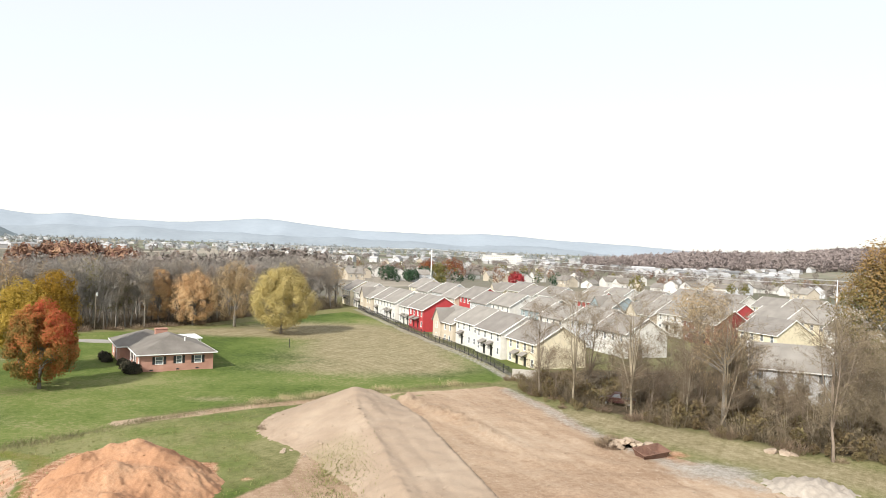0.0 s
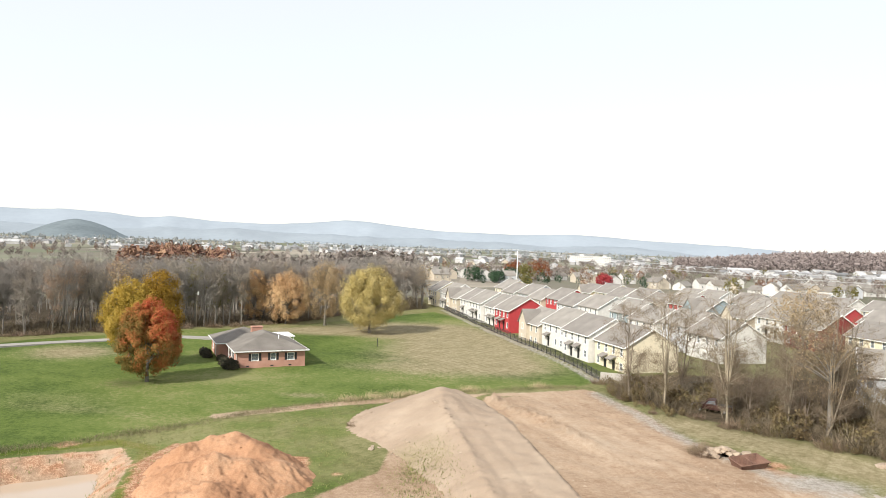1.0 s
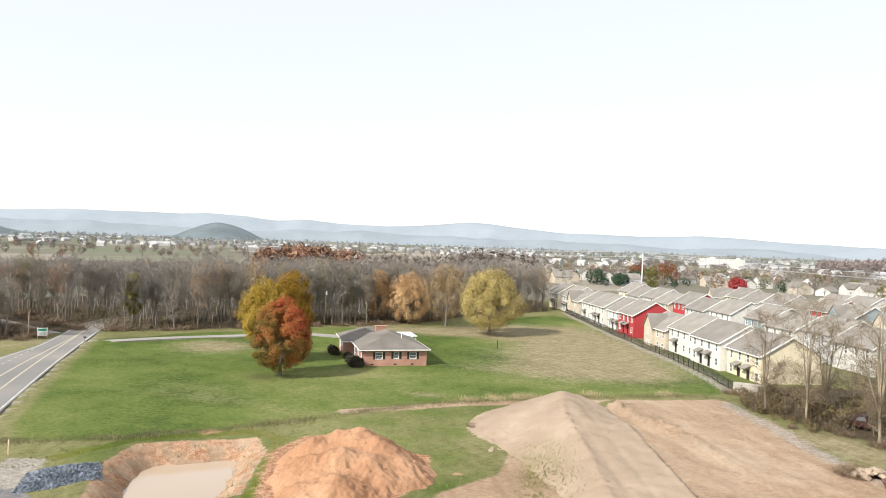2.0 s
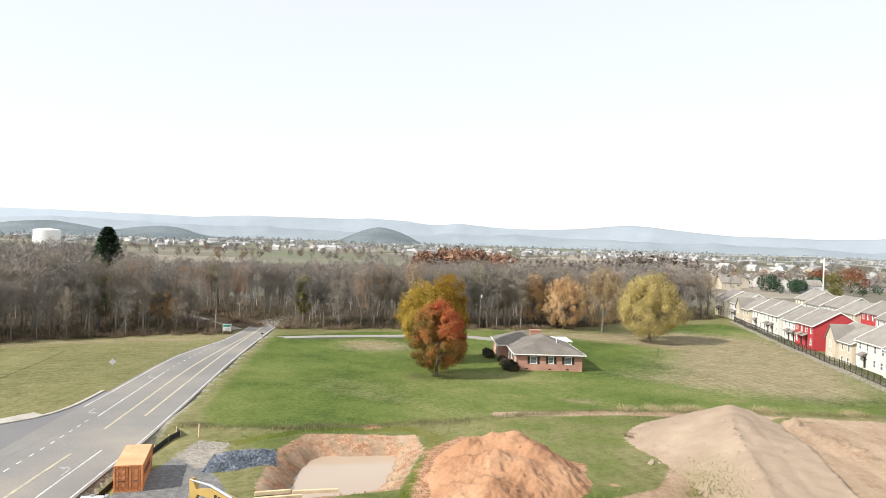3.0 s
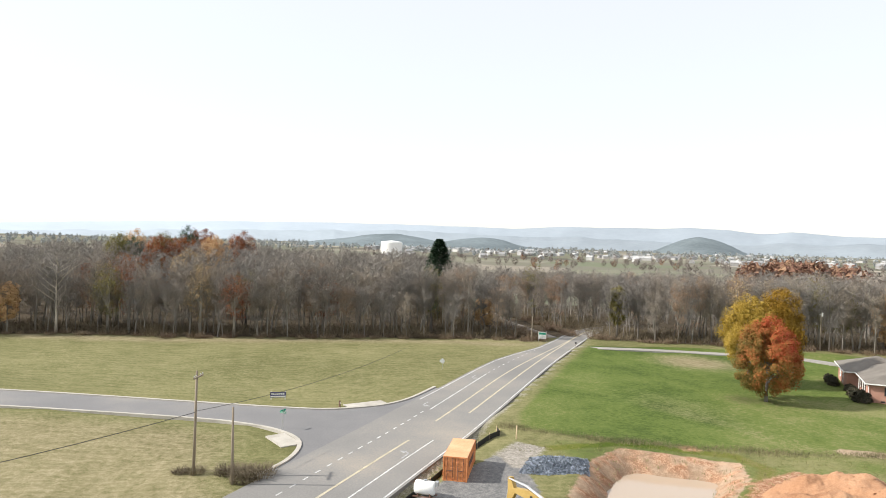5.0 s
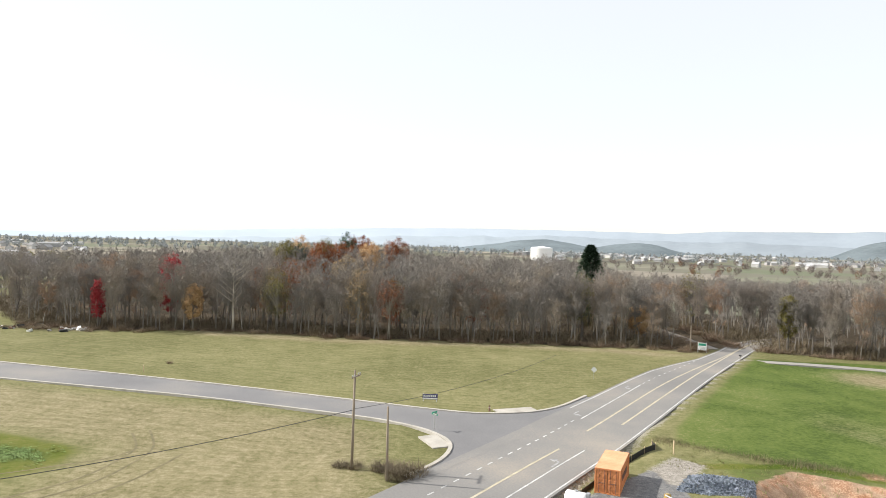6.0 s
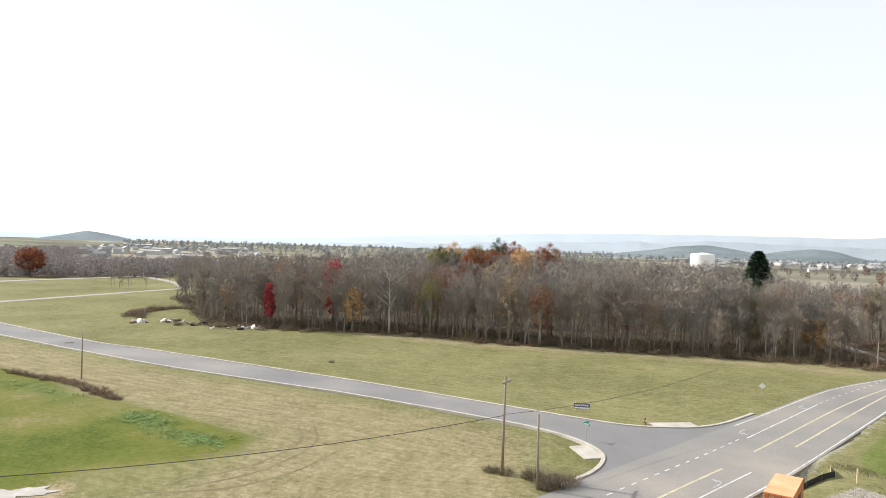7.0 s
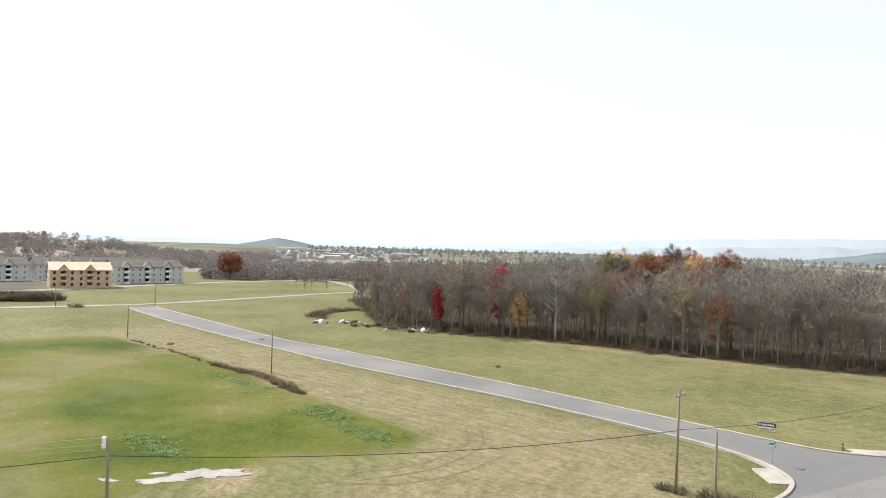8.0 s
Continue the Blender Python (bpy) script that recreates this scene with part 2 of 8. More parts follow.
gr.inputs["From Min"].default_value, gr.inputs["From Max"].default_value = 0.4, 0.62
sm.links.new(gn.outputs["Fac"], gr.inputs["Value"])
gx2 = sm.nodes.new("ShaderNodeMath")
gx2.operation = "MULTIPLY"
sm.links.new(ga.outputs["Fac"], gx2.inputs[0])
sm.links.new(gr.outputs[0], gx2.inputs[1])
sm.links.new(gx2.outputs[0], gmx.inputs["Factor"])
sm.links.new(gmx.outputs["Result"], sb)

# standing muddy water
mw = bpy.data.materials.new("muddy_water")
mw.use_nodes = True
b = mw.node_tree.nodes["Principled BSDF"]
nz = mw.node_tree.nodes.new("ShaderNodeTexNoise")
nz.inputs["Scale"].default_value = 0.35
rz = ramp_node(mw.node_tree.nodes, [(0.35, (0.38, 0.295, 0.215)), (0.7, (0.47, 0.39, 0.31))])
mw.node_tree.links.new(nz.outputs["Fac"], rz.inputs["Fac"])
mw.node_tree.links.new(rz.outputs["Color"], b.inputs["Base Color"])
b.inputs["Roughness"].default_value = 0.12
M["water"] = mw
M["water_pale"] = mat("water_pale", (0.28, 0.25, 0.215), (0.46, 0.43, 0.385), 0.5, 3, 0.12, 0.02)


# ---- the ground's surface: grass, straw, soil, clay and gravel by zone ----
def ground_material():
    m = bpy.data.materials.new("ground_cover")
    m.use_nodes = True
    n, l = m.node_tree.nodes, m.node_tree.links
    b = n["Principled BSDF"]
    b.inputs["Roughness"].default_value = 0.95
    b.inputs["Specular IOR Level"].default_value = 0.1
    geo = n.new("ShaderNodeNewGeometry")
    pos = geo.outputs["Position"]

    def nz(scale, detail=4, stretch=None, rot=0):
        t = n.new("ShaderNodeTexNoise")
        t.inputs["Scale"].default_value, t.inputs["Detail"].default_value = scale, detail
        if stretch:
            m0, mp = n.new("ShaderNodeMapping"), n.new("ShaderNodeMapping")
            m0.inputs["Rotation"].default_value = (0, 0, radians(rot))
            mp.inputs["Scale"].default_value = stretch
            l.new(pos, m0.inputs["Vector"])
            l.new(m0.outputs[0], mp.inputs["Vector"])
            l.new(mp.outputs[0], t.inputs["Vector"])
        else:
            l.new(pos, t.inputs["Vector"])
        return t.outputs["Fac"]

    def add(a, ka, b2, kb):
        x = n.new("ShaderNodeMath")
        x.operation = "MULTIPLY"
        l.new(a, x.inputs[0])
        x.inputs[1].default_value = ka
        y = n.new("ShaderNodeMath")
        y.operation = "MULTIPLY_ADD"
        l.new(b2, y.inputs[0])
        y.inputs[1].default_value = kb
        l.new(x.outputs[0], y.inputs[2])
        return y.outputs[0]

    big, mid, fine, tiny = nz(0.035, 5), nz(0.3, 5), nz(1.9, 6), nz(8.0, 5)
    streak = nz(1.6, 4, (1, 0.14, 1), 30)
    rut = nz(0.8, 4, (1, 0.1, 1), -26)
    # stretch the noises' narrow middle
    def wide(a, lo=0.3, hi=0.7):
        q = n.new("ShaderNodeMapRange")
        q.inputs["From Min"].default_value, q.inputs["From Max"].default_value = lo, hi
        q.inputs["To Min"].default_value, q.inputs["To Max"].default_value = 0.3, 0.7
        q.clamp = False
        l.new(a, q.inputs["Value"])
        return q.outputs[0]

    big, mid, fine, tiny, streak, rut = wide(big, 0.38, 0.62), wide(mid, 0.38, 0.62), wide(fine, 0.36, 0.64), wide(tiny, 0.36, 0.64), wide(streak, 0.36, 0.64), wide(rut, 0.36, 0.64)
    tex = add(mid, 0.32, fine, 0.68)
    tex2 = add(tex, 0.55, tiny, 0.45)
    mw2 = n.new("ShaderNodeAttribute")          # faint mowing lines that follow the kerb
    mw2.attribute_name = "mow"
    wob = add(mw2.outputs["Fac"], 3.3, mid, 5.0)
    sn = n.new("ShaderNodeMath")
    sn.operation = "SINE"
    l.new(wob, sn.inputs[0])
    texs = add(add(tex2, 0.8, streak, 0.2), 1.0, sn.outputs[0], 0.026)

    def colour(src, stops):
        r = ramp_node(n, stops)
        l.new(src, r.inputs["Fac"])
        return r.outputs["Color"]

    base = colour(add(texs, 0.78, big, 0.22), [(0.36, (0.1, 0.1, 0.038)), (0.5, (0.16, 0.157, 0.068)), (0.64, (0.235, 0.214, 0.108))])
    out = base

    def zone(name, col, lo=0.35, hi=0.65, breakup=0.5):
        nonlocal out
        at = n.new("ShaderNodeAttribute")
        at.attribute_name = name
        e = add(at.outputs["Fac"], 1.0, tex2, breakup)
        mr = n.new("ShaderNodeMapRange")
        mr.interpolation_type = "SMOOTHSTEP"
        mr.inputs["From Min"].default_value = lo + breakup * 0.5
        mr.inputs["From Max"].default_value = hi + breakup * 0.5
        l.new(e, mr.inputs["Value"])
        mx = n.new("ShaderNodeMix")
        mx.data_type = "RGBA"
        l.new(mr.outputs[0], mx.inputs["Factor"])
        l.new(out, mx.inputs["A"])
        l.new(col, mx.inputs["B"])
        out = mx.outputs["Result"]

    vo = n.new("ShaderNodeTexVoronoi")            # farmland in plots
    vo.inputs["Scale"].default_value = 0.0045
    l.new(pos, vo.inputs["Vector"])
    sx = n.new("ShaderNodeSeparateColor")
    l.new(vo.outputs["Color"], sx.inputs[0])
    zone("far", colour(add(sx.outputs[0], 0.8, big, 0.2), [(0.1, (0.1, 0.09, 0.075)), (0.28, (0.135, 0.135, 0.09)), (0.45, (0.17, 0.155, 0.125)), (0.6, (0.14, 0.16, 0.1)), (0.75, (0.23, 0.205, 0.165)), (0.9, (0.33, 0.295, 0.24))]))
    zone("lawn", colour(add(tex2, 0.55, big, 0.45), [(0.37, (0.047, 0.072, 0.016)), (0.47, (0.086, 0.121, 0.027)), (0.55, (0.121, 0.15, 0.041)), (0.64, (0.195, 0.192, 0.082))]), 0.2, 0.8, 0.8)
    zone("straw_patch", colour(texs, [(0.34, (0.15, 0.127, 0.066)), (0.5, (0.23, 0.195, 0.114)), (0.66, (0.315, 0.272, 0.175))]), 0.1, 0.9, 0.9)
    zone("lush", colour(add(tex2, 0.45, big, 0.55), [(0.36, (0.05, 0.076, 0.01)), (0.45, (0.09, 0.113, 0.017)), (0.54, (0.132, 0.134, 0.032)), (0.64, (0.2, 0.172, 0.085))]), 0.25, 0.75, 0.7)
    zone("rich", colour(tex2, [(0.37, (0.042, 0.07, 0.013)), (0.5, (0.07, 0.105, 0.022)), (0.62, (0.115, 0.148, 0.042))]), 0.2, 0.8, 1.3)
    zone("litter", colour(tex2, [(0.36, (0.035, 0.028, 0.019)), (0.5, (0.066, 0.051, 0.034)), (0.64, (0.12, 0.092, 0.058))]), 0.25, 0.75, 0.5)
    zone("soil", colour(add(add(tex2, 0.74, rut, 0.26), 0.62, big, 0.38), [(0.38, (0.24, 0.16, 0.105)), (0.5, (0.33, 0.24, 0.165)), (0.62, (0.41, 0.32, 0.235))]), 0.35, 0.65, 0.5)
    zone("clay_patch", colour(tex2, [(0.38, (0.22, 0.10, 0.052)), (0.5, (0.34, 0.19, 0.115)), (0.62, (0.44, 0.30, 0.20))]), 0.25, 0.75, 0.7)
    zone("gravel", colour(add(fine, 0.4, tiny, 0.6), [(0.36, (0.2, 0.18, 0.155)), (0.5, (0.285, 0.26, 0.225)), (0.64, (0.38, 0.35, 0.31))]), 0.2, 0.8, 0.9)
    zone("pad", colour(tex2, [(0.36, (0.12, 0.12, 0.12)), (0.5, (0.17, 0.168, 0.165)), (0.64, (0.24, 0.235, 0.225))]), 0.35, 0.65, 0.4)
    l.new(out, b.inputs["Base Color"])
    bp = n.new("ShaderNodeBump")
    bp.inputs["Strength"].default_value, bp.inputs["Distance"].default_value = 0.5, 0.11
    l.new(tex2, bp.inputs["Height"])
    l.new(bp.outputs[0], b.inputs["Normal"])
    return m


M["ground"] = ground_material()


# ---- mesh helpers ----
class MB:
    """A mesh in the making: lists of corners and faces."""

    def __init__(self):
        self.v, self.f = [], []

    def add(self, verts, faces):
        k = len(self.v)
        self.v += [tuple(p) for p in verts]
        self.f += [tuple(k + i for i in q) for q in faces]
        return self

    def weld(self):
        """Joins corners that lie in one place."""
        seen, where, vs = {}, [], []
        for p in self.v:
            k = (round(p[0], 3), round(p[1], 3), round(p[2], 3))
            if k not in seen:
                seen[k] = len(vs)
                vs.append(p)
            where.append(seen[k])
        self.v = vs
        self.f = [f for f in (tuple(dict.fromkeys(where[i] for i in q)) for q in self.f) if len(f) > 2]
        return self

    def box(self, x0, y0, z0, x1, y1, z1):
        return self.add([(x0, y0, z0), (x1, y0, z0), (x1, y1, z0), (x0, y1, z0), (x0, y0, z1), (x1, y0, z1), (x1, y1, z1), (x0, y1, z1)],
                        [(3, 2, 1, 0), (4, 5, 6, 7), (0, 1, 5, 4), (1, 2, 6, 5), (2, 3, 7, 6), (3, 0, 4, 7)])

    def slab(self, x0, y0, z0, x1, y1, z1, r=0.02):
        """A box with its upright edges and its rim cut off."""
        ring = [(x0 + r, y0), (x1 - r, y0), (x1, y0 + r), (x1, y1 - r), (x1 - r, y1), (x0 + r, y1), (x0, y1 - r), (x0, y0 + r)]
        cx, cy = (x0 + x1) / 2, (y0 + y1) / 2
        inn = [(x + (r if x < cx else -r) * 0.7, y + (r if y < cy else -r) * 0.7) for x, y in ring]
        vs = [(x, y, z0) for x, y in ring] + [(x, y, z1 - r) for x, y in ring] + [(x, y, z1) for x, y in inn]
        fs = [tuple(range(7, -1, -1)), tuple(range(16, 24))]
        for i in range(8):
            j = (i + 1) % 8
            fs += [(i, j, 8 + j, 8 + i), (8 + i, 8 + j, 16 + j, 16 + i)]
        return self.add(vs, fs)

    def tube(self, pts, radii, sides=6, caps=True):
        pts = [Vector(p) for p in pts]
        rings = []
        for i, p in enumerate(pts):
            d = (pts[min(i + 1, len(pts) - 1)] - pts[max(i - 1, 0)]).normalized()
            a = d.orthogonal().normalized() if abs(d.z) < 0.95 else Vector((1, 0, 0)).cross(d).normalized()
            if abs(d.z) < 0.95:
                a = Vector((0, 0, 1)).cross(d).normalized()
            c = d.cross(a)
            rings.append([p + (a * math.cos(2 * math.pi * k / sides) + c * math.sin(2 * math.pi * k / sides)) * radii[i] for k in range(sides)])
        vs = [q for r in rings for q in r]
        fs = []
        for i in range(len(pts) - 1):
            for k in range(sides):
                j = (k + 1) % sides
                fs.append((i * sides + k, i * sides + j, (i + 1) * sides + j, (i + 1) * sides + k))
        if caps:
            fs.append(tuple(range(sides - 1, -1, -1)))
            fs.append(tuple((len(pts) - 1) * sides + k for k in range(sides)))
        return self.add(vs, fs)

    def disc(self, c, axis, r, depth, sides=16):
        c, axis = Vector(c), Vector(axis).normalized()
        return self.tube([c - axis * depth / 2, c + axis * depth / 2], [r, r], sides)

    def mesh(self, name, material, smooth=False):
        me = bpy.data.meshes.new(name)
        me.from_pydata(self.v, [], self.f)
        if material:
            me.materials.append(material)
        if smooth:
            me.polygons.foreach_set("use_smooth", [True] * len(me.polygons))
        me.update()
        return me


def part(name, mb, material, parent, label="", smooth=False):
    """One mesh object under a thing or a part (or on its own, with parent None)."""
    data = mb if isinstance(mb, bpy.types.Mesh) else mb.mesh(name, material, smooth)
    ob = new(name, data)
    if parent is not None:
        ob.parent = parent
    if label:
        ob["label"] = label
    return ob


def thing(name, label, category, group="", kind="", at=None):
    ob = new(name)
    ob.empty_display_size = 0.3
    tagged(ob, label, category, group, kind)
    if at is not None:
        ob.matrix_basis = at
    return ob


def single(name, mb, material, label, category, group="", kind="", at=None, smooth=False):
    ob = part(name, mb, material, None, smooth=smooth)
    tagged(ob, label, category, group, kind)
    if at is not None:
        ob.matrix_basis = at
    return ob


def smooth01(a, b, x):
    t = np.clip((x - a) / (b - a), 0, 1)
    return t * t * (3 - 2 * t)


def poly_dist(px, py, poly):
    """Signed distance to a polygon, positive inside."""
    px, py = np.asarray(px, float), np.asarray(py, float)
    d2 = np.full(px.shape, 1e18)
    inside = np.zeros(px.shape, bool)
    for (x0, y0), (x1, y1) in zip(poly, poly[1:] + poly[:1]):
        ex, ey = x1 - x0, y1 - y0
        t = np.clip(((px - x0) * ex + (py - y0) * ey) / (ex * ex + ey * ey + 1e-12), 0, 1)
        d2 = np.minimum(d2, (px - x0 - t * ex) ** 2 + (py - y0 - t * ey) ** 2)
        if y0 != y1:
            c = ((y0 <= py) & (py < y1)) | ((y1 <= py) & (py < y0))
            xi = x0 + (py - y0) / (y1 - y0) * ex
            inside ^= c & (px < xi)
    d = np.sqrt(d2)
    return np.where(inside, d, -d)


def line_dist(px, py, pts):
    d2 = np.full(np.shape(px), 1e18)
    for (x0, y0), (x1, y1) in zip(pts, pts[1:]):
        ex, ey = x1 - x0, y1 - y0
        t = np.clip(((px - x0) * ex + (py - y0) * ey) / (ex * ex + ey * ey + 1e-12), 0, 1)
        d2 = np.minimum(d2, (px - x0 - t * ex) ** 2 + (py - y0 - t * ey) ** 2)
    return np.sqrt(d2)


def spline(pts, step=2.0):
    """A smooth line through the points, as an array of places about a step apart."""
    p = np.array([pts[0], *pts, pts[-1]], float)
    out = []
    for i in range(1, len(p) - 2):
        k = max(2, int(np.linalg.norm(p[i + 1] - p[i]) / step))
        for t in np.linspace(0, 1, k, endpoint=False):
            a, b2, c, d = p[i - 1], p[i], p[i + 1], p[i + 2]
            out.append(0.5 * (2 * b2 + (c - a) * t + (2 * a - 5 * b2 + 4 * c - d) * t * t + (3 * b2 - a - 3 * c + d) * t ** 3))
    out.append(p[-2])
    return np.array(out)


def offset(line, d):
    """The line moved d metres to its left."""
    t = np.gradient(line, axis=0)
    t /= np.linalg.norm(t, axis=1)[:, None]
    return line + np.stack([-t[:, 1], t[:, 0]], 1) * np.asarray(d).reshape(-1, 1)


def strip(left, right, z, thick=0.0):
    """A ribbon between two lines of the same length."""
    k = len(left)
    mb = MB()
    vs = [(p[0], p[1], z) for p in left] + [(p[0], p[1], z) for p in right]
    fs = [(i, k + i, k + i + 1, i + 1) for i in range(k - 1)]
    if thick:
        vs += [(p[0], p[1], z - thick) for p in left] + [(p[0], p[1], z - thick) for p in right]
        fs += [(2 * k + i, i, i + 1, 2 * k + i + 1) for i in range(k - 1)]
        fs += [(k + i, 3 * k + i, 3 * k + i + 1, k + i + 1) for i in range(k - 1)]
        fs += [(0, 2 * k, 3 * k, k), (k - 1, 2 * k - 1, 4 * k - 1, 3 * k - 1)]
    return mb.add(vs, fs)


def fbm(x, y, scale, seed=0, octaves=4):
    """Cheap smooth noise over the plan, about -1 to 1."""
    rng = np.random.RandomState(seed)
    out, amp, s = np.zeros(np.shape(x)), 1.0, scale
    for _ in range(octaves):
        for _ in range(3):
            a, ph = rng.rand() * 6.283, rng.rand() * 6.283
            out = out + amp * 0.4 * np.sin((x * np.cos(a) + y * np.sin(a)) * 6.283 / s + ph + 1.3 * np.sin((x * np.sin(a) - y * np.cos(a)) * 4.1 / s + ph * 2))
        amp *= 0.5
        s *= 0.47
    return out


# ---- the plan: lines and zones on the ground ----
RIGHT_EDGE = spline([(60, -135), (-20.3, -15.0), (-54.0, 34.6), (-64.6, 50.2), (-89.6, 84.7), (-104.5, 106.3), (-118.5, 127.5), (-122.6, 137), (-124.0, 145)], 2.0)
k_along = np.concatenate([[0], np.cumsum(np.linalg.norm(np.diff(RIGHT_EDGE, axis=0), axis=1))])
road_y = RIGHT_EDGE[:, 1]
ROAD_W = np.interp(road_y, [52, 66, 80, 88, 96, 104, 116, 150], [12.2, 11.5, 11.1, 10.6, 9.0, 7.0, 6.2, 6.2])
FAR_KERB = [(-213.0, -106.0), (-156.0, -50.6), (-140.7, -32.0), (-110.2, 4.8), (-93.0, 23.7), (-84.3, 33.3), (-80.6, 38.2), (-79.4, 42.6), (-79.3, 46.8), (-81.0, 51.5), (-85.5, 58.5)]
NEAR_KERB = [(-208.4, -112.5), (-173.4, -79.8), (-128.9, -32.1), (-108.6, -6.2), (-99.9, 5.2), (-84.6, 22.3), (-78.9, 27.3), (-74.6, 29.6), (-70.2, 30.2), (-66.8, 28.9), (-63.6, 26.2), (-60.5, 21.8)]
HEDGE = [(-64, 53.5), (-56, 59), (-51.9, 62.0), (-43.0, 71.5), (-33.4, 83.8), (-25.8, 92.0), (-15.6, 99.5), (-6.8, 104.8), (8.4, 112.5)]
FENCE = [(12.8, 118.4), (7.8, 136.4), (0.6, 155.4), (-7.6, 176.0), (-16.9, 201.5), (-27.5, 231.0)]
LAWN = [(-62.5, 55.0), (-68, 60), (-93, 94), (-106, 113), (-95, 134), (-78, 153), (-60, 168), (-48, 190), (-30, 222), (-16.9, 201), (-7.2, 174), (0.6, 154), (7.8, 135), (12, 118), (8.4, 112.5), (-15.6, 99.5), (-33.4, 83.8), (-43, 71.5), (-52, 61)]
STRIP = [(-60, 52), (-52, 61), (-43, 71.5), (-33.4, 83.8), (-15.6, 99.5), (-5, 104), (-6, 98), (-16, 84), (-20, 74), (-14, 64), (-20, 50), (-36, 47), (-52, 52), (-57, 47)]
YARD = [(9.5, 111.0), (15.5, 99.1), (19.5, 84.3), (24.8, 77.0), (30.6, 71.7), (34, 60), (28, 40), (0, 34), (-17, 46), (-17.5, 58.4), (-13.5, 64.6), (-14, 74), (-10, 90), (-5.0, 100.1)]
PIT = [(-49.6, 53.0), (-51.2, 59.4), (-41.0, 67.1), (-37.2, 62.8), (-33.0, 51.5), (-38.0, 44.6), (-43.2, 43.6)]
PAD = [(-44.0, 24.0), (-49.8, 31.5), (-54.3, 43.1), (-57.6, 50.0), (-55.2, 51.4), (-51.5, 46), (-45.0, 42.5), (-38, 30), (-36, 22)]
LUSH = [(-150, -90), (-135.2, -62.0), (-98.5, -27.0), (-79.4, -6.5), (-72.5, -9.1), (-67.5, -20.0), (-58.1, -30.0), (-44, -36), (-40, -110), (-118, -118)]
TAN_FIELD = [(-58, 19), (-76, 25), (-86, 18), (-101, 0), (-129, -36), (-172, -82), (-152, -92), (-99, -28), (-79, -6), (-64, -14), (-48, -20), (-38, 0), (-46, 16)]
FAR_FIELD = [(-87, 33), (-112, 8), (-142, -29), (-158, -48), (-185, -75), (-215, -55), (-180, -25), (-168, 14), (-140, 60), (-120, 98), (-108, 98), (-92, 68), (-82, 47)]
WOODS_WEST = [(-224, -41), (-187, -29), (-175, -9), (-168, 15.8), (-152, 40), (-138, 72), (-127, 95), (-121, 106), (-138, 118), (-170, 130), (-255, 190), (-330, 120), (-330, 20), (-300, -30), (-260, -52)]
WOODS_NORTH = [(-118, 126), (-112, 124), (-93, 144), (-80, 157), (-70, 166), (-62, 177), (-55, 199), (-41, 222), (-34, 232), (-40, 262), (-75, 330), (-170, 320), (-262, 205), (-182, 146), (-140, 131)]
COPSE = [(14.5, 116), (15.5, 107), (19.5, 99.5), (25.5, 95.0), (31.5, 90.0), (37.7, 85.6), (42.5, 81.0), (52, 75), (66, 70), (78, 84), (62, 98), (46, 106), (32, 112), (21, 118)]
PILE_A, PILE_B = (-25.6, 57.4), (-10.0, 86.0)


def terrain(x, y):
    """The ground's height over the plan."""
    x, y = np.asarray(x, float), np.asarray(y, float)
    r = np.hypot(x, y)
    az = np.degrees(np.arctan2(-x, y))
    z = -8.0 * smooth01(270, 900, r) + 6.0 * smooth01(2500, 4500, r)
    z = z + 0.10 * fbm(x, y, 19, 3) * smooth01(20, 60, r) - 0.17
    # the land falls to the valley behind the northern woods
    z = z - 6.5 * smooth01(185, 330, r) * (1 - smooth01(420, 900, r)) * smooth01(8, 24, az) * (1 - smooth01(50, 58, az))
    # a wooded rise west of the fields, another far to the east, low hills in the valley
    z = z + 4.0 * np.exp(-(((x + 285) / 70) ** 2 + ((y - 70) / 75) ** 2))
    z = z + 41 * np.exp(-(((az + 33) / 8.0) ** 2)) * smooth01(900, 1500, r) * (1 - smooth01(1700, 2600, r))
    z = z + 18 * np.exp(-(((az + 20.5) / 4.5) ** 2)) * smooth01(1050, 1500, r) * (1 - smooth01(1700, 2600, r))
    z = z + 27 * np.exp(-(((az - 123.5) / 5.6) ** 2)) * smooth01(650, 1150, r) * (1 - smooth01(1300, 2200, r))
    z = z + 7.5 * np.exp(-(((az - 28) / 3.6) ** 2)) * np.exp(-((r - 520) / 140) ** 2) + 4.0 * np.exp(-(((az - 13) / 3.0) ** 2)) * np.exp(-((r - 480) / 110) ** 2)
    # the dug pit and the rough bank by the spoil heap
    z = z - 2.4 * smooth01(0.0, 4.6, poly_dist(x, y, PIT) + 0.22 * fbm(x, y, 3.0, 8, 3))
    bank = line_dist(x, y, [(-4.8, 100.5), (-2.6, 95.5), (0.8, 91.0), (5.0, 85.0), (8.5, 78.5), (11.0, 72.0)])
    z = z + (0.6 + 0.9 * fbm(x, y, 1.7, 5, 3)) * np.exp(-(bank / 1.1) ** 2) * smooth01(68, 90, y)
    yard = smooth01(0, 4, poly_dist(x, y, YARD))
    z = z + yard * 0.09 * fbm(x, y, 4.0, 12)
    # shallow ditches: beside the bank of weeds and the main road
    z = z - 0.35 * np.exp(-(line_dist(x, y, [(-144, -76), (-118, -45), (-100, -27)]) / 1.6) ** 2)
    z = z - 0.7 * np.exp(-(line_dist(x, y, [(-63.5, 51.8), (-60.5, 46.8), (-53.5, 36.5), (-46.0, 25.0)]) / 0.75) ** 2)
    return z


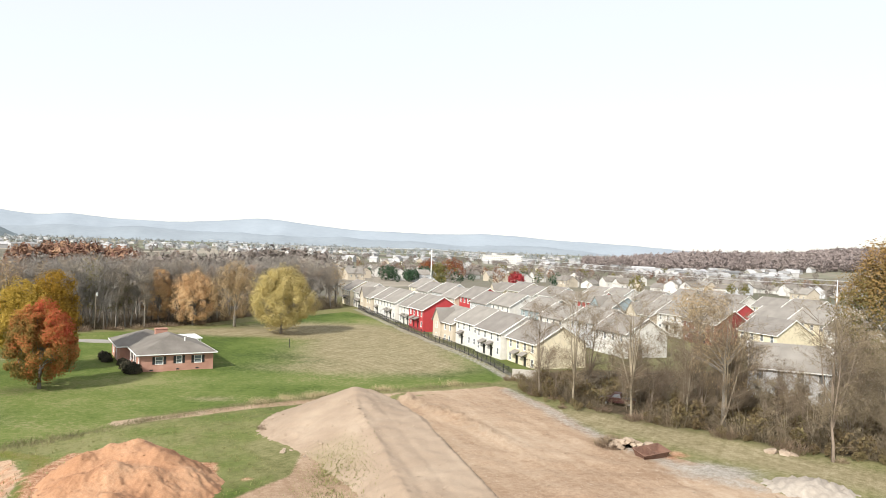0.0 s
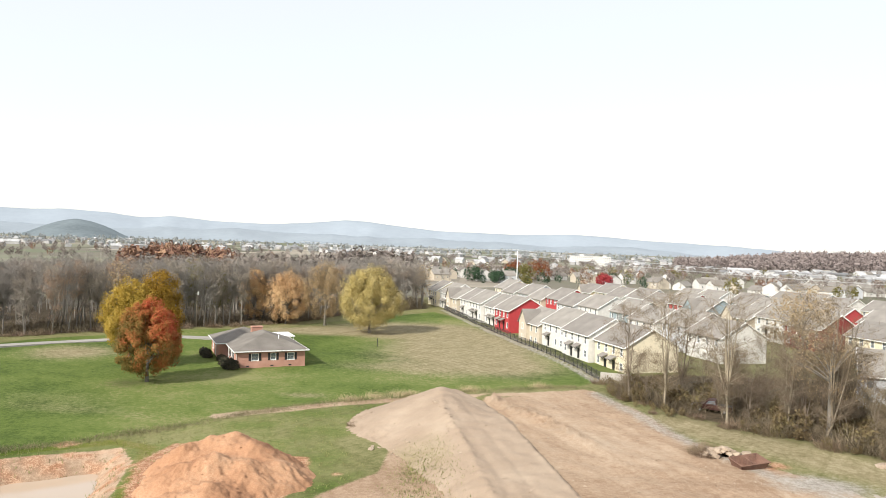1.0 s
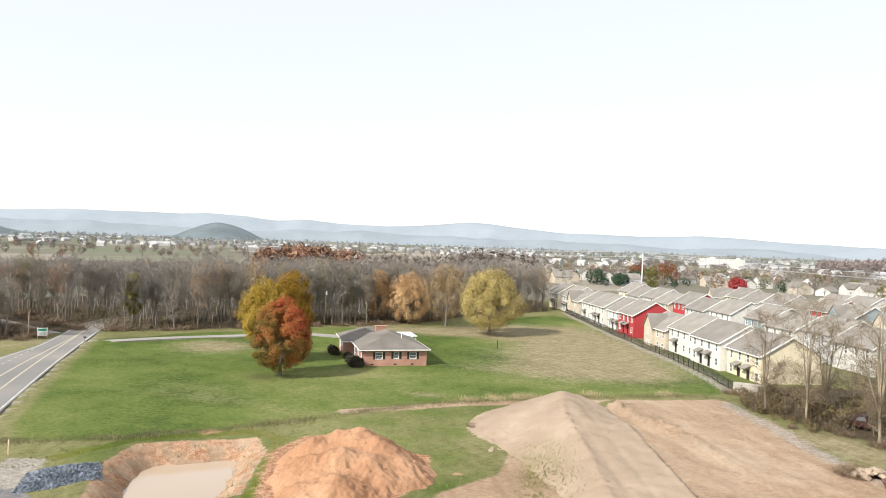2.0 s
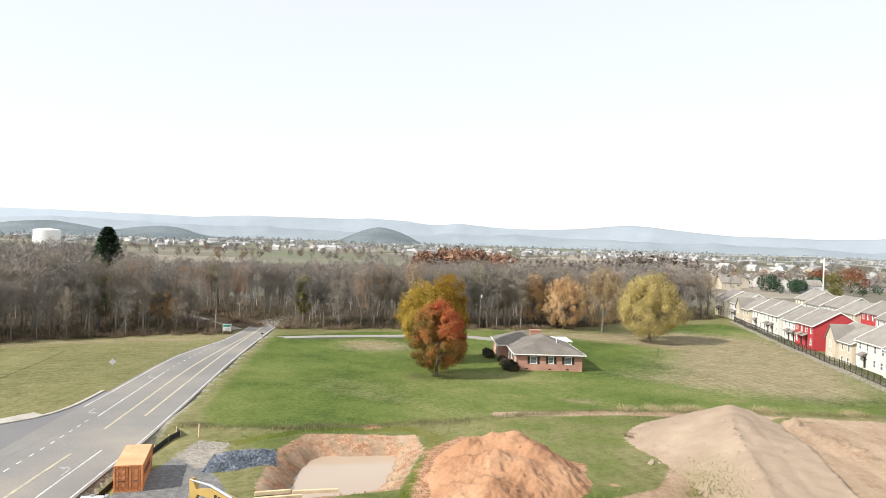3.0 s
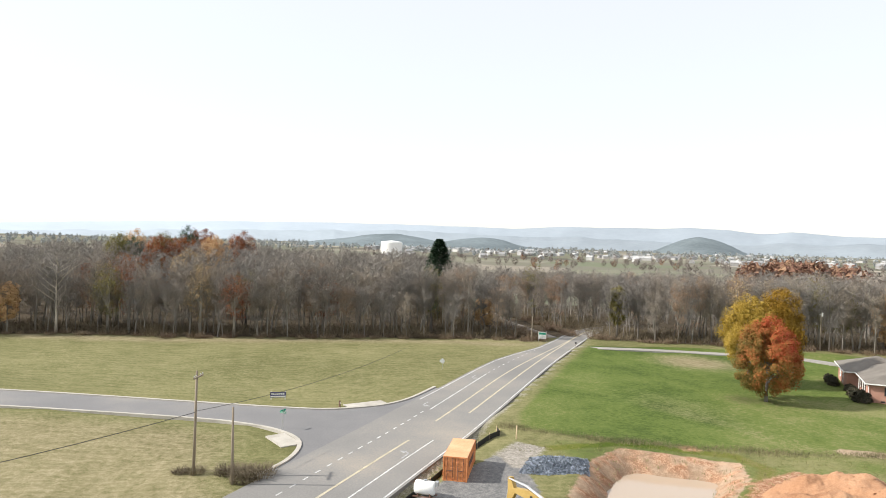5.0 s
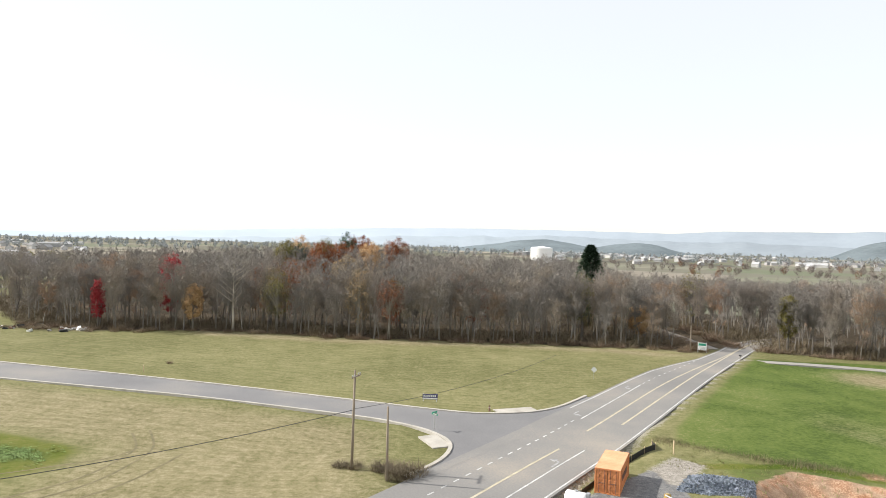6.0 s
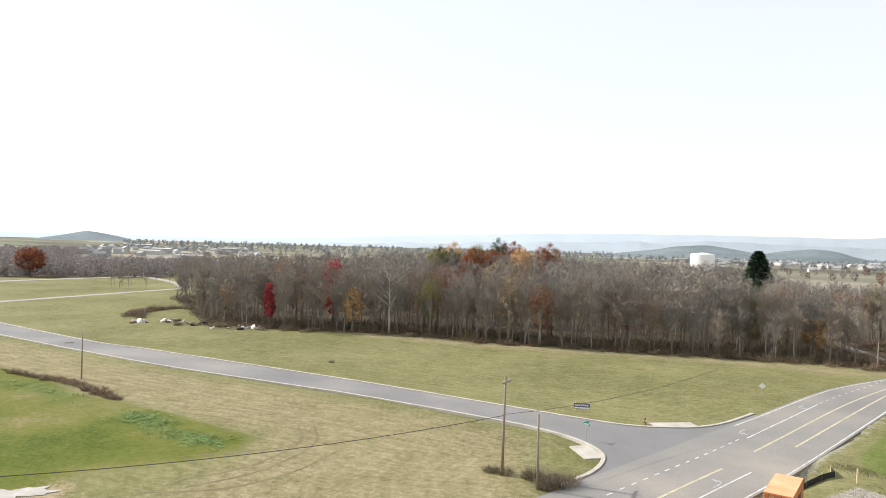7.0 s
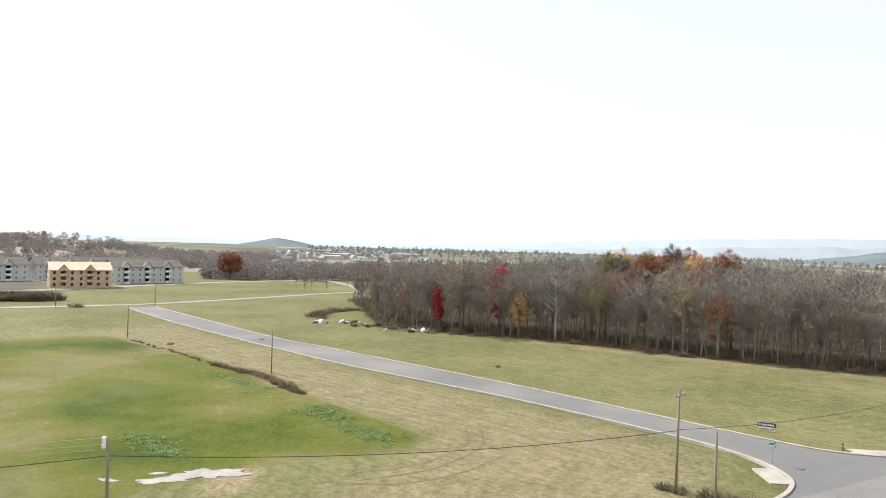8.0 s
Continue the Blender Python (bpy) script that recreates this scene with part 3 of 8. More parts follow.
def axis(f0, f1, m0, m1, fine, mid, end):
    a = list(np.arange(f0, f1, fine)) + [f1]
    a = list(np.arange(m0, f0, mid)) + a + list(np.arange(f1 + mid, m1, mid))
    s = mid
    while a[-1] < end:
        s *= 1.17
        a.append(min(a[-1] + s, end))
    s = mid
    while a[0] > -end:
        s *= 1.17
        a.insert(0, max(a[0] - s, -end))
    return np.array(a)


gx, gy = axis(-72, 36, -230, 120, 0.7, 2.2, 4950), axis(30, 114, -130, 250, 0.7, 2.2, 4950)
X, Y = np.meshgrid(gx, gy)
Z = terrain(X, Y)
main_ring = [tuple(p) for p in np.vstack([RIGHT_EDGE[::3], offset(RIGHT_EDGE, ROAD_W)[::-3]])]
road_out = np.full(X.shape, 50.0)
near_roads = (X > -230) & (X < 10) & (Y > -130) & (Y < 160)
road_out[near_roads] = np.minimum(-poly_dist(X[near_roads], Y[near_roads], main_ring), -poly_dist(X[near_roads], Y[near_roads], FAR_KERB + [(-72, 44), (-57, 24)] + NEAR_KERB[::-1]))
Z = Z + 0.2 * np.exp(-(road_out / 7.0) ** 2) * smooth01(0.1, 1.0, road_out)
nx, ny = len(gx), len(gy)


def tz(x, y):
    """The height of the ground sheet at a place."""
    i = min(max(int(np.searchsorted(gx, x)) - 1, 0), nx - 2)
    j = min(max(int(np.searchsorted(gy, y)) - 1, 0), ny - 2)
    u, v = (x - gx[i]) / (gx[i + 1] - gx[i]), (y - gy[j]) / (gy[j + 1] - gy[j])
    return float((Z[j, i] * (1 - u) + Z[j, i + 1] * u) * (1 - v) + (Z[j + 1, i] * (1 - u) + Z[j + 1, i + 1] * u) * v)


gm = bpy.data.meshes.new("ground")
idx = np.arange(nx * ny).reshape(ny, nx)
quads = np.stack([idx[:-1, :-1], idx[:-1, 1:], idx[1:, 1:], idx[1:, :-1]], -1).reshape(-1, 4)
gm.from_pydata(np.stack([X, Y, Z], -1).reshape(-1, 3).tolist(), [], quads.tolist())
gm.polygons.foreach_set("use_smooth", [True] * len(gm.polygons))
gm.materials.append(M["ground"])


def zone_layer(name, values):
    gm.attributes.new(name, "FLOAT", "POINT").data.foreach_set("value", np.clip(values, 0, 1).astype(np.float32).ravel())


def inside(poly, soft):
    return smooth01(-soft, soft, poly_dist(X, Y, poly))


R = np.hypot(X, Y)
woods = np.maximum.reduce([inside(WOODS_WEST, 4), inside(WOODS_NORTH, 4), inside([*COPSE[:9], (110, 86), (122, 125), (62, 134), (24, 129), (17, 122)], 2.0), inside([(-117, 103), (-121, 128), (-142, 136), (-180, 152), (-172, 126), (-138, 114)], 2.0)])
lawn = np.maximum(inside(LAWN, 1.5), (0.5 + 0.16 * fbm(X, Y, 9, 91)) * inside(STRIP, 1.5))
lawn = np.maximum(lawn, 0.62 * np.exp(-(line_dist(X, Y, [(19.5, 94), (25, 89.0), (30, 85)]) / 1.5) ** 2))
lawn = np.maximum(lawn, 0.6 * inside([(13, 121), (4, 150), (-12, 190), (-30, 240), (-12, 244), (7, 195), (20, 152), (27, 128)], 3))
zone_layer("lawn", lawn)
straw = 0.62 * inside(TAN_FIELD, 5) + 0.2 * inside(FAR_FIELD, 6)
for cx, cy, rx, ry, a in ((-13, 147, 16, 26, 1.35), (-2, 128, 10, 9, 0.5), (-60, 84, 12, 5, 0.3), (-22, 120, 14, 5, 0.35), (-82, 117, 9, 8, 0.9), (-31, 95, 4, 2, 0.6), (-52, 79, 16, 2.5, 0.25), (-40, 178, 18, 9, 0.55), (-46, 165, 17, 7, 0.9), (-36, 163, 9, 5, 0.7), (-24, 178, 14, 16, 0.7), (-58, 160, 14, 5, 0.6)):
    straw = straw + a * np.exp(-((X - cx) / rx) ** 2 - ((Y - cy) / ry) ** 2)
straw = straw + 0.6 * np.exp(-((line_dist(X, Y, [(-168, 14), (-152, 38), (-138, 70), (-126, 92), (-116, 103)]) - 3.5) / 3.5) ** 2)
straw = straw + 0.95 * np.exp(-(line_dist(X, Y, [(20, 92), (28, 85), (36, 77), (47, 68)]) / 5.0) ** 2)
zone_layer("straw_patch", straw)
lush = inside(LUSH, 2.5) * (0.98 + 0.45 * fbm(X, Y, 45, 21))
lush = np.maximum(lush, 0.95 * np.exp(-(line_dist(X, Y, [(-55, 52), (-52, 60.5), (-43, 68.5), (-38.5, 67.5), (-35.6, 62), (-31.5, 50)]) / 1.1) ** 2))
zone_layer("lush", lush)
rich = 0.0 * X
for cx, cy, rx, ry, deg, a in ((-88, -20.5, 6.5, 2.6, 38, 0.9), (-79.5, -13, 4.5, 2.2, 50, 0.95), (-69.5, -33.5, 3.2, 1.8, 60, 0.8), (-73.5, -37.5, 3.0, 1.4, 60, 0.6), (-66.5, -28, 1.6, 1.0, 60, 0.6), (-105, -38, 12, 3.0, 45, 0.6), (-62, -47, 4, 2, 60, 0.5), (-112, -72, 14, 5, 45, 0.4)):
    c, q = math.cos(radians(deg)), math.sin(radians(deg))
    rich = rich + a * np.exp(-(((X - cx) * c + (Y - cy) * q) / rx) ** 2 - ((-(X - cx) * q + (Y - cy) * c) / ry) ** 2)
zone_layer("rich", rich)
mow = np.minimum(line_dist(X, Y, NEAR_KERB), line_dist(X, Y, FAR_KERB))
gm.attributes.new("mow", "FLOAT", "POINT").data.foreach_set("value", mow.astype(np.float32).ravel())
litter = woods + 0.4 * np.exp(-((X + 46) / 20) ** 2 - ((Y - 172) / 8) ** 2) + 0.5 * np.exp(-((line_dist(X, Y, [(-190, -40), (-181, -27), (-174, -14)]) - 1) / 3.0) ** 2) + 0.4 * np.exp(-(line_dist(X, Y, [(19, 97), (25, 92.3), (31, 87.5), (37, 83), (44, 77)]) / 2.2) ** 2) + 0.3 * np.exp(-(line_dist(X, Y, HEDGE) / 0.9) ** 2)
azm = np.degrees(np.arctan2(-X, Y))
litter = litter + smooth01(96, 98, azm) * smooth01(114, 112, azm) * smooth01(405, 430, R) * smooth01(680, 640, R)
litter = litter + 0.5 * np.exp(-((X + 58) / 5.5) ** 2 - ((Y - 95) / 4.5) ** 2)
zone_layer("litter", litter)
soil = inside(YARD, 1.2)
soil = np.maximum(soil, 0.85 * np.exp(-(line_dist(X, Y, [(-37, 81.0), (-33.5, 84.0), (-24.5, 91.5), (-15, 98.0)]) / 1.6) ** 2))
soil = np.maximum(soil, smooth01(-0.4, 0.8, poly_dist(X, Y, PIT)))
soil = np.maximum(soil, 0.8 * np.exp(-(line_dist(X, Y, [(-14, 98), (-2, 104), (10, 109)]) / 1.6) ** 2))
soil = np.maximum(soil, 0.55 * np.exp(-((X + 62) / 9) ** 2 - ((Y + 23) / 5) ** 2))
zone_layer("soil", soil)
pd = poly_dist(X, Y, PIT)
clay = smooth01(-0.6, 0.6, pd) * (0.3 + 0.2 * smooth01(4.5, 1.0, pd) + 0.3 * fbm(X, Y, 3, 71))
clay = np.maximum(clay, 0.8 * inside([(-36.9, 62.5), (-36.9, 69.6), (-31, 69.4), (-21.2, 68.0), (-19.6, 62), (-20.5, 50), (-24, 45), (-29, 44), (-31.2, 50), (-33.9, 55.6)], 0.5))
for cx, cy, s in ((-17.2, 63.5, 0.7), (-47, 66.5, 1.6), (-50, 46.5, 1.2), (27, 77, 1.6), (25.5, 76.0, 1.6)):
    clay = np.maximum(clay, 0.75 * np.exp(-((X - cx) ** 2 + (Y - cy) ** 2) / s ** 2))
for cx, cy, sx2, sy2, k in ((13, 60, 7, 5.0, 0.5), (20, 66, 5, 3, 0.35), (2, 84, 3, 9, 0.25), (9, 100, 5, 6, 0.22), (12, 88, 4, 8, 0.2)):
    clay = np.maximum(clay, k * np.exp(-((X - cx) / sx2) ** 2 - ((Y - cy) / sy2) ** 2))
zone_layer("clay_patch", clay)
gravel = 0.62 * np.exp(-(line_dist(X, Y, [(11, 108), (15.5, 95), (19.6, 83), (25.5, 72.5), (31, 66)]) / 1.9) ** 2)
gravel = np.maximum(gravel, 0.8 * np.exp(-((X - 29) / 5.5) ** 2 - ((Y - 71) / 4) ** 2))
gravel = np.maximum(gravel, 0.6 * smooth01(1.3, 0.2, line_dist(X, Y, [tuple(p) for p in offset(RIGHT_EDGE, -0.5)[::6]])))
gravel = np.maximum(gravel, 0.8 * inside([(-56, 46), (-58.5, 51), (-55, 52.5), (-50, 45), (-45, 42), (-50, 40)], 0.6))
gravel = np.maximum(gravel, 0.75 * np.exp(-((line_dist(X, Y, FENCE) - 1.0) / 0.9) ** 2) * (X < 14))
zone_layer("gravel", gravel)
zone_layer("pad", 0.4 * inside([(36, 126), (22, 150), (8, 196), (-8, 244), (70, 260), (170, 205), (130, 128)], 4) + inside(PAD, 0.6) * (1 - 0.8 * inside([(-56, 46), (-58.5, 51), (-55, 52.5), (-50.5, 46), (-51.5, 44.5)], 0.6)))
zone_layer("far", smooth01(240, 330, R) * (1 - inside([(-200, -140), (-520, -330), (-520, -60), (-300, -40), (-215, -60)], 30)))
ground = tagged(new("ground", gm), "mown grass lawns, straw fields, bare soil yard and clay", "ground", kind="structure")

# ---- roads, kerbs and markings ----
tarmac = part("road", strip(offset(RIGHT_EDGE, ROAD_W), offset(RIGHT_EDGE, -0.35), 0.04, 0.4), M["asphalt"], None)
tagged(tarmac, "worn grey asphalt main road with faded lane lines", "road", kind="structure")
fk, nk = spline(FAR_KERB, 1.0), spline(NEAR_KERB, 1.0)


def even(line, k):
    s = np.concatenate([[0], np.cumsum(np.linalg.norm(np.diff(line, axis=0), axis=1))])
    t = np.linspace(0, s[-1], k)
    return np.stack([np.interp(t, s, line[:, 0]), np.interp(t, s, line[:, 1])], 1)


fk2, nk2 = np.vstack([fk, [(-82.4, 60.6)]]), np.vstack([nk, [(-57.4, 23.9)]])
side = part("road", strip(even(fk2, 150), even(nk2, 150), 0.032, 0.4), M["side_asphalt"], None)
tagged(side, "grey asphalt side road between concrete kerbs", "road", kind="structure")


def kerb(line, name="kerb"):
    o = part(name, strip(offset(line, 0.22), offset(line, -0.22), 0.16, 0.4), M["concrete"], None)
    return tagged(o, "pale concrete kerb along the side road", "kerb", kind="structure")


kerb(offset(even(fk, 200), 0.2))
kerb(offset(even(nk, 200), -0.2))
for line, w, m, lab in (([(-196, -145), (-214.3, -120.4), (-225.0, -110.7), (-270.0, -83.0), (-309.3, -60.5), (-320, -52)], 4.5, "pale_road", "pale worn cross road through the fields"),
                        ([(-170, -262), (-252, -187), (-345, -149), (-428, -106), (-520, -70), (-700, -40)], 8.5, "pale_road", "pale asphalt highway across the fields"),
                        ([(-428.5, -105.0), (-360, -72), (-312, -58)], 5.0, "pale_road", "pale connecting road between two roads")):
    ln = spline(line, 6)
    zz = 0.08 if w < 6 else 0.12
    mbx = strip(offset(ln, w / 2), offset(ln, -w / 2), zz, 0.6)
    mbx.v = [(x, y, z + min(0.0, tz(x, y))) for x, y, z in mbx.v]
    tagged(part("road", mbx, M[m], None), lab, "road", kind="structure")
dr = spline([(-104.6, 108.6), (-97.0, 119.3), (-86.6, 130.0), (-76, 140), (-66, 142), (-58, 146)], 2)
tagged(part("driveway", strip(offset(dr, 1.5), offset(dr, -1.5), 0.05, 0.4), M["pale_road"], None), "pale gravel driveway crossing the lawn to the house", "driveway", kind="structure")
ln = spline([(-119, 114), (-128, 117), (-138, 121), (-152, 126), (-170, 136)], 2)
tagged(part("lane", strip(offset(ln, 1.4), offset(ln, -1.4), 0.10, 0.5), M["pale_road"], None), "pale gravel lane entering the bare woods", "lane", kind="structure")


def along(off, y0, y1, width, material, label, dash=None):
    """A painted line at an offset from the road's right edge, between two values of y."""
    ln = offset(RIGHT_EDGE, off)
    s = np.concatenate([[0], np.cumsum(np.linalg.norm(np.diff(ln, axis=0), axis=1))])
    s0, s1 = np.interp(y0, ln[:, 1], s), np.interp(y1, ln[:, 1], s)
    spans = [(s0, s1)] if not dash else [(a, min(a + dash[0], s1)) for a in np.arange(s0, s1, dash[0] + dash[1])]
    for a, b2 in spans:
        t = np.linspace(a, b2, max(2, int((b2 - a) / 2)))
        c = np.stack([np.interp(t, s, ln[:, 0]), np.interp(t, s, ln[:, 1])], 1)
        o = part("road_marking", strip(offset(c, width / 2), offset(c, -width / 2), 0.05, 0.008), M[material], tarmac)
        o["label"] = label


along(0.0, -130, 150, 0.17, "white_line", "white edge line")
along(ROAD_W - 0.5, 52, 150, 0.17, "white_line", "white edge line")
along(2.85 - 0.2 * smooth01(60, 130, road_y), 53.5, 150, 0.26, "yellow_line", "faded yellow line")
along(5.35 - 2.5 * smooth01(72, 122, road_y), 47.5, 150, 0.26, "yellow_line", "faded yellow line")
along(5.1, -40, 40.5, 0.26, "yellow_line", "faded yellow line")
along(2.7, -40, 42.8, 0.17, "white_line", "white lane line")
along(8.05, 50.2, 72.0, 0.17, "white_line", "white lane line")
along(8.5, 22, 49.5, 0.17, "white_line", "white dash", (0.9, 1.2))
along(8.05 - 1.6 * smooth01(76, 106, road_y), 73.0, 98.0, 0.17, "white_line", "white dash", (0.9, 1.9))
along(8.5, -40, 21, 0.17, "white_line", "white lane line")


def turn_arrow(x, y, deg):
    """A curved arrow: shaft, bend and head in one outline."""
    ring = [(-0.11, -1.5), (0.11, -1.5), (0.11, 0.15), (-0.05, 0.62), (-0.45, 0.86), (-0.45, 1.2), (-1.25, 0.72), (-0.45, 0.25), (-0.45, 0.6), (-0.22, 0.45), (-0.11, 0.1)]
    a = MB().add([(px, py, 0.055) for px, py in ring], [tuple(range(len(ring)))])
    o = part("road_marking", a, M["worn_line"], tarmac, "worn white turn arrow")
    o.matrix_basis = pose(x, y, 0, 0, 0, deg)


for x, y, d in ((-77.2, 51.0, 215), (-89.2, 68.2, 215), (-59.8, 37.6, 35)):
    turn_arrow(x, y, d)


def ramp_pad(x0, y0, x1, y1, w):
    d = Vector((x1 - x0, y1 - y0)).normalized()
    nrm = Vector((-d.y, d.x)) * w
    a = MB().add([(x0, y0, 0.13), (x1, y1, 0.13), (x1 + nrm.x, y1 + nrm.y, 0.1), (x0 + nrm.x, y0 + nrm.y, 0.1), (x0, y0, -0.2), (x1, y1, -0.2), (x1 + nrm.x, y1 + nrm.y, -0.2), (x0 + nrm.x, y0 + nrm.y, -0.2)],
                 [(0, 1, 2, 3), (0, 4, 5, 1), (1, 5, 6, 2), (2, 6, 7, 3), (3, 7, 4, 0)])
    tagged(part("pavement", a, M["concrete"], None), "pale concrete kerb ramp slab", "pavement", kind="structure")


ramp_pad(-79.9, 41.2, -79.7, 46.8, 2.0)
ramp_pad(-68.2, 29.6, -72.8, 29.6, 2.2)

# ---- standing water ----
wp = MB()
wring = [(-49.5, 54.5), (-49.5, 58.5), (-42, 63.5), (-38.5, 61), (-34, 52), (-38.5, 45.5), (-42.7, 45.0)]
wp.add([(x, y, -1.8) for x, y in wring], [tuple(range(len(wring)))])
tagged(part("water", wp, M["water"], None), "still muddy tan water in the dug pit", "water", kind="structure")


# ---- spoil heaps ----
def heap(name, material, label, x0, x1, y0, y1, step, height, grass=None):
    xs, ys = np.arange(x0, x1, step), np.arange(y0, y1, step)
    HX, HY = np.meshgrid(xs, ys)
    HZ = height(HX, HY)
    k = np.arange(HX.size).reshape(HX.shape)
    q = np.stack([k[:-1, :-1], k[:-1, 1:], k[1:, 1:], k[1:, :-1]], -1).reshape(-1, 4)
    keep = (HZ.ravel()[q].max(1) > -0.25)
    me = bpy.data.meshes.new(name)
    used, inv = np.unique(q[keep], return_inverse=True)
    vs = np.stack([HX.ravel(), HY.ravel(), HZ.ravel()], -1)[used]
    me.from_pydata(vs.tolist(), [], inv.reshape(-1, 4).tolist())
    me.polygons.foreach_set("use_smooth", [True] * len(me.polygons))
    if grass is not None:
        me.attributes.new("grass", "FLOAT", "POINT").data.foreach_set("value", np.clip(grass(vs[:, 0], vs[:, 1]), 0, 1).astype(np.float32))
    me.materials.append(M[material])
    return tagged(new(name, me), label, "dirt heap")


def clay_heap(x, y):
    """A few tipped loads run together, with rills down their sides."""
    h = np.full_like(x, -9.0)
    wx, wy = x + 0.2 * fbm(x, y, 2.6, 36, 3), y + 0.2 * fbm(x, y, 2.6, 37, 3)
    for cx, cy, top, steep in ((-31.0, 61.2, 3.0, 0.78), (-29.4, 62.8, 3.4, 0.74), (-27.4, 63.4, 3.7, 0.66), (-25.0, 62.2, 3.45, 0.68), (-27.0, 58.4, 3.2, 0.6), (-29.4, 57.0, 2.5, 0.66), (-24.2, 58.6, 2.7, 0.66), (-22.0, 60.6, 2.1, 0.66), (-25.4, 54.0, 2.1, 0.56), (-27.8, 52.6, 1.5, 0.6)):
        d = np.hypot(wx - cx, wy - cy)
        k = top - steep * np.sqrt(d ** 2 + 0.2)
        h = np.maximum(h, k) + np.clip(0.9 - np.abs(h - k), 0, 0.9) ** 2 / 3.6
    a = np.arctan2(y - 61.5, x + 27.0)
    r = np.hypot(x + 27.0, y - 61.5)
    wave = np.sin(a * 26 + 2.2 * np.sin(r * 0.7) + 3.2 * fbm(x, y, 4, 35, 3))
    rill = (0.24 * np.abs(wave) - 0.14) * smooth01(1.0, 4.0, r) * (0.6 + 0.5 * fbm(x, y, 3, 38, 2))
    clod = 1 - np.abs(fbm(x, y, 1.3, 31, 3))
    return h + rill + 0.09 * clod + 0.04 * fbm(x, y, 0.55, 34, 2) + 0.05 * fbm(x, y, 2.2, 33, 3) - 0.2


def ramp_axes(x, y):
    """Metres down the ramp from the heap's top, and metres to its west."""
    ex, ey = 0.37, -0.929
    dx, dy = x - PILE_B[0], y - PILE_B[1]
    return dx * ex + dy * ey, dx * ey - dy * ex


def brown_heap(x, y):
    """A cone, flatter on its sunny face, run into a long ramp with a rough western crest and two wheel tracks."""
    dx, dy = x - PILE_B[0], y - PILE_B[1]
    d = np.hypot(dx, dy)
    facing = (-0.5 * dx - 0.866 * dy) / (d + 1e-6)
    cone = 4.4 - (0.45 - 0.085 * facing) * np.sqrt(d ** 2 + 0.3)
    s, lat = ramp_axes(x, y)
    top = 4.15 - 0.112 * np.clip(s, 0, 60)
    half = 0.6 + 1.5 * smooth01(0, 10, s) + 1.0 * smooth01(14, 30, s)
    side = 0.8 + 3.6 * smooth01(-2, 3, s)
    west = np.clip(lat - half, 0, 99)
    over = np.clip(-lat, 0, side)
    east = np.clip(-lat - side, 0, 99)
    ramp = top - 0.44 * west - 0.24 * (1 - smooth01(2, 13, s)) * over - 1.0 * east - 0.8 * np.clip(-s, 0, 99)
    h = np.maximum(cone, ramp)
    rough = 0.6 + fbm(x, y, 1.2, 47, 3)
    crest = (0.16 * np.exp(-((lat - half) / 0.28) ** 2) + 0.12 * np.exp(-((lat + side) / 0.24) ** 2)) * smooth01(1, 4, s)
    track = 0.07 * (np.exp(-((lat - 0.95) / 0.25) ** 2) + np.exp(-((lat + 0.95) / 0.25) ** 2)) * smooth01(1, 4, s)
    gully = 0.1 * np.exp(-((lat - half + 1.1 + 0.5 * np.sin(s * 0.3)) / 0.3) ** 2) * smooth01(12, 17, s)
    toe = smooth01(1.3, 0.2, h) * 0.13 * fbm(x, y, 0.9, 43, 3)
    return h + 0.05 * fbm(x, y, 2.4, 41, 4) + 0.02 * fbm(x, y, 0.6, 45, 2) + crest * rough - track - gully + toe - 0.05


def green_wash(x, y):
    """Where thin grass has come up on the ramp's west side."""
    s, lat = ramp_axes(x, y)
    return 0.95 * smooth01(10, 16, s) * smooth01(2.4, 4.4, lat) * smooth01(2.6, 1.0, brown_heap(x, y))


def gravel_heap(x, y):
    d = np.hypot((x - 36.0) / 3.9, (y - 66.3) / 3.2)
    return 0.85 * (1 - d ** 1.5) + 0.22 * fbm(x, y, 1.4, 61, 4)


heap("clay_mound", "clay", "tall heap of loose orange clay with rills", -38, -15, 45, 70, 0.16, clay_heap)
heap("soil_mound", "soil", "long brown soil heap with a ramp of wheel tracks", -24, 14, 44, 97, 0.28, brown_heap, green_wash)
heap("gravel_mound", "pale_soil", "low heap of pale grey gravelly soil", 28, 44, 58, 71, 0.3, gravel_heap)


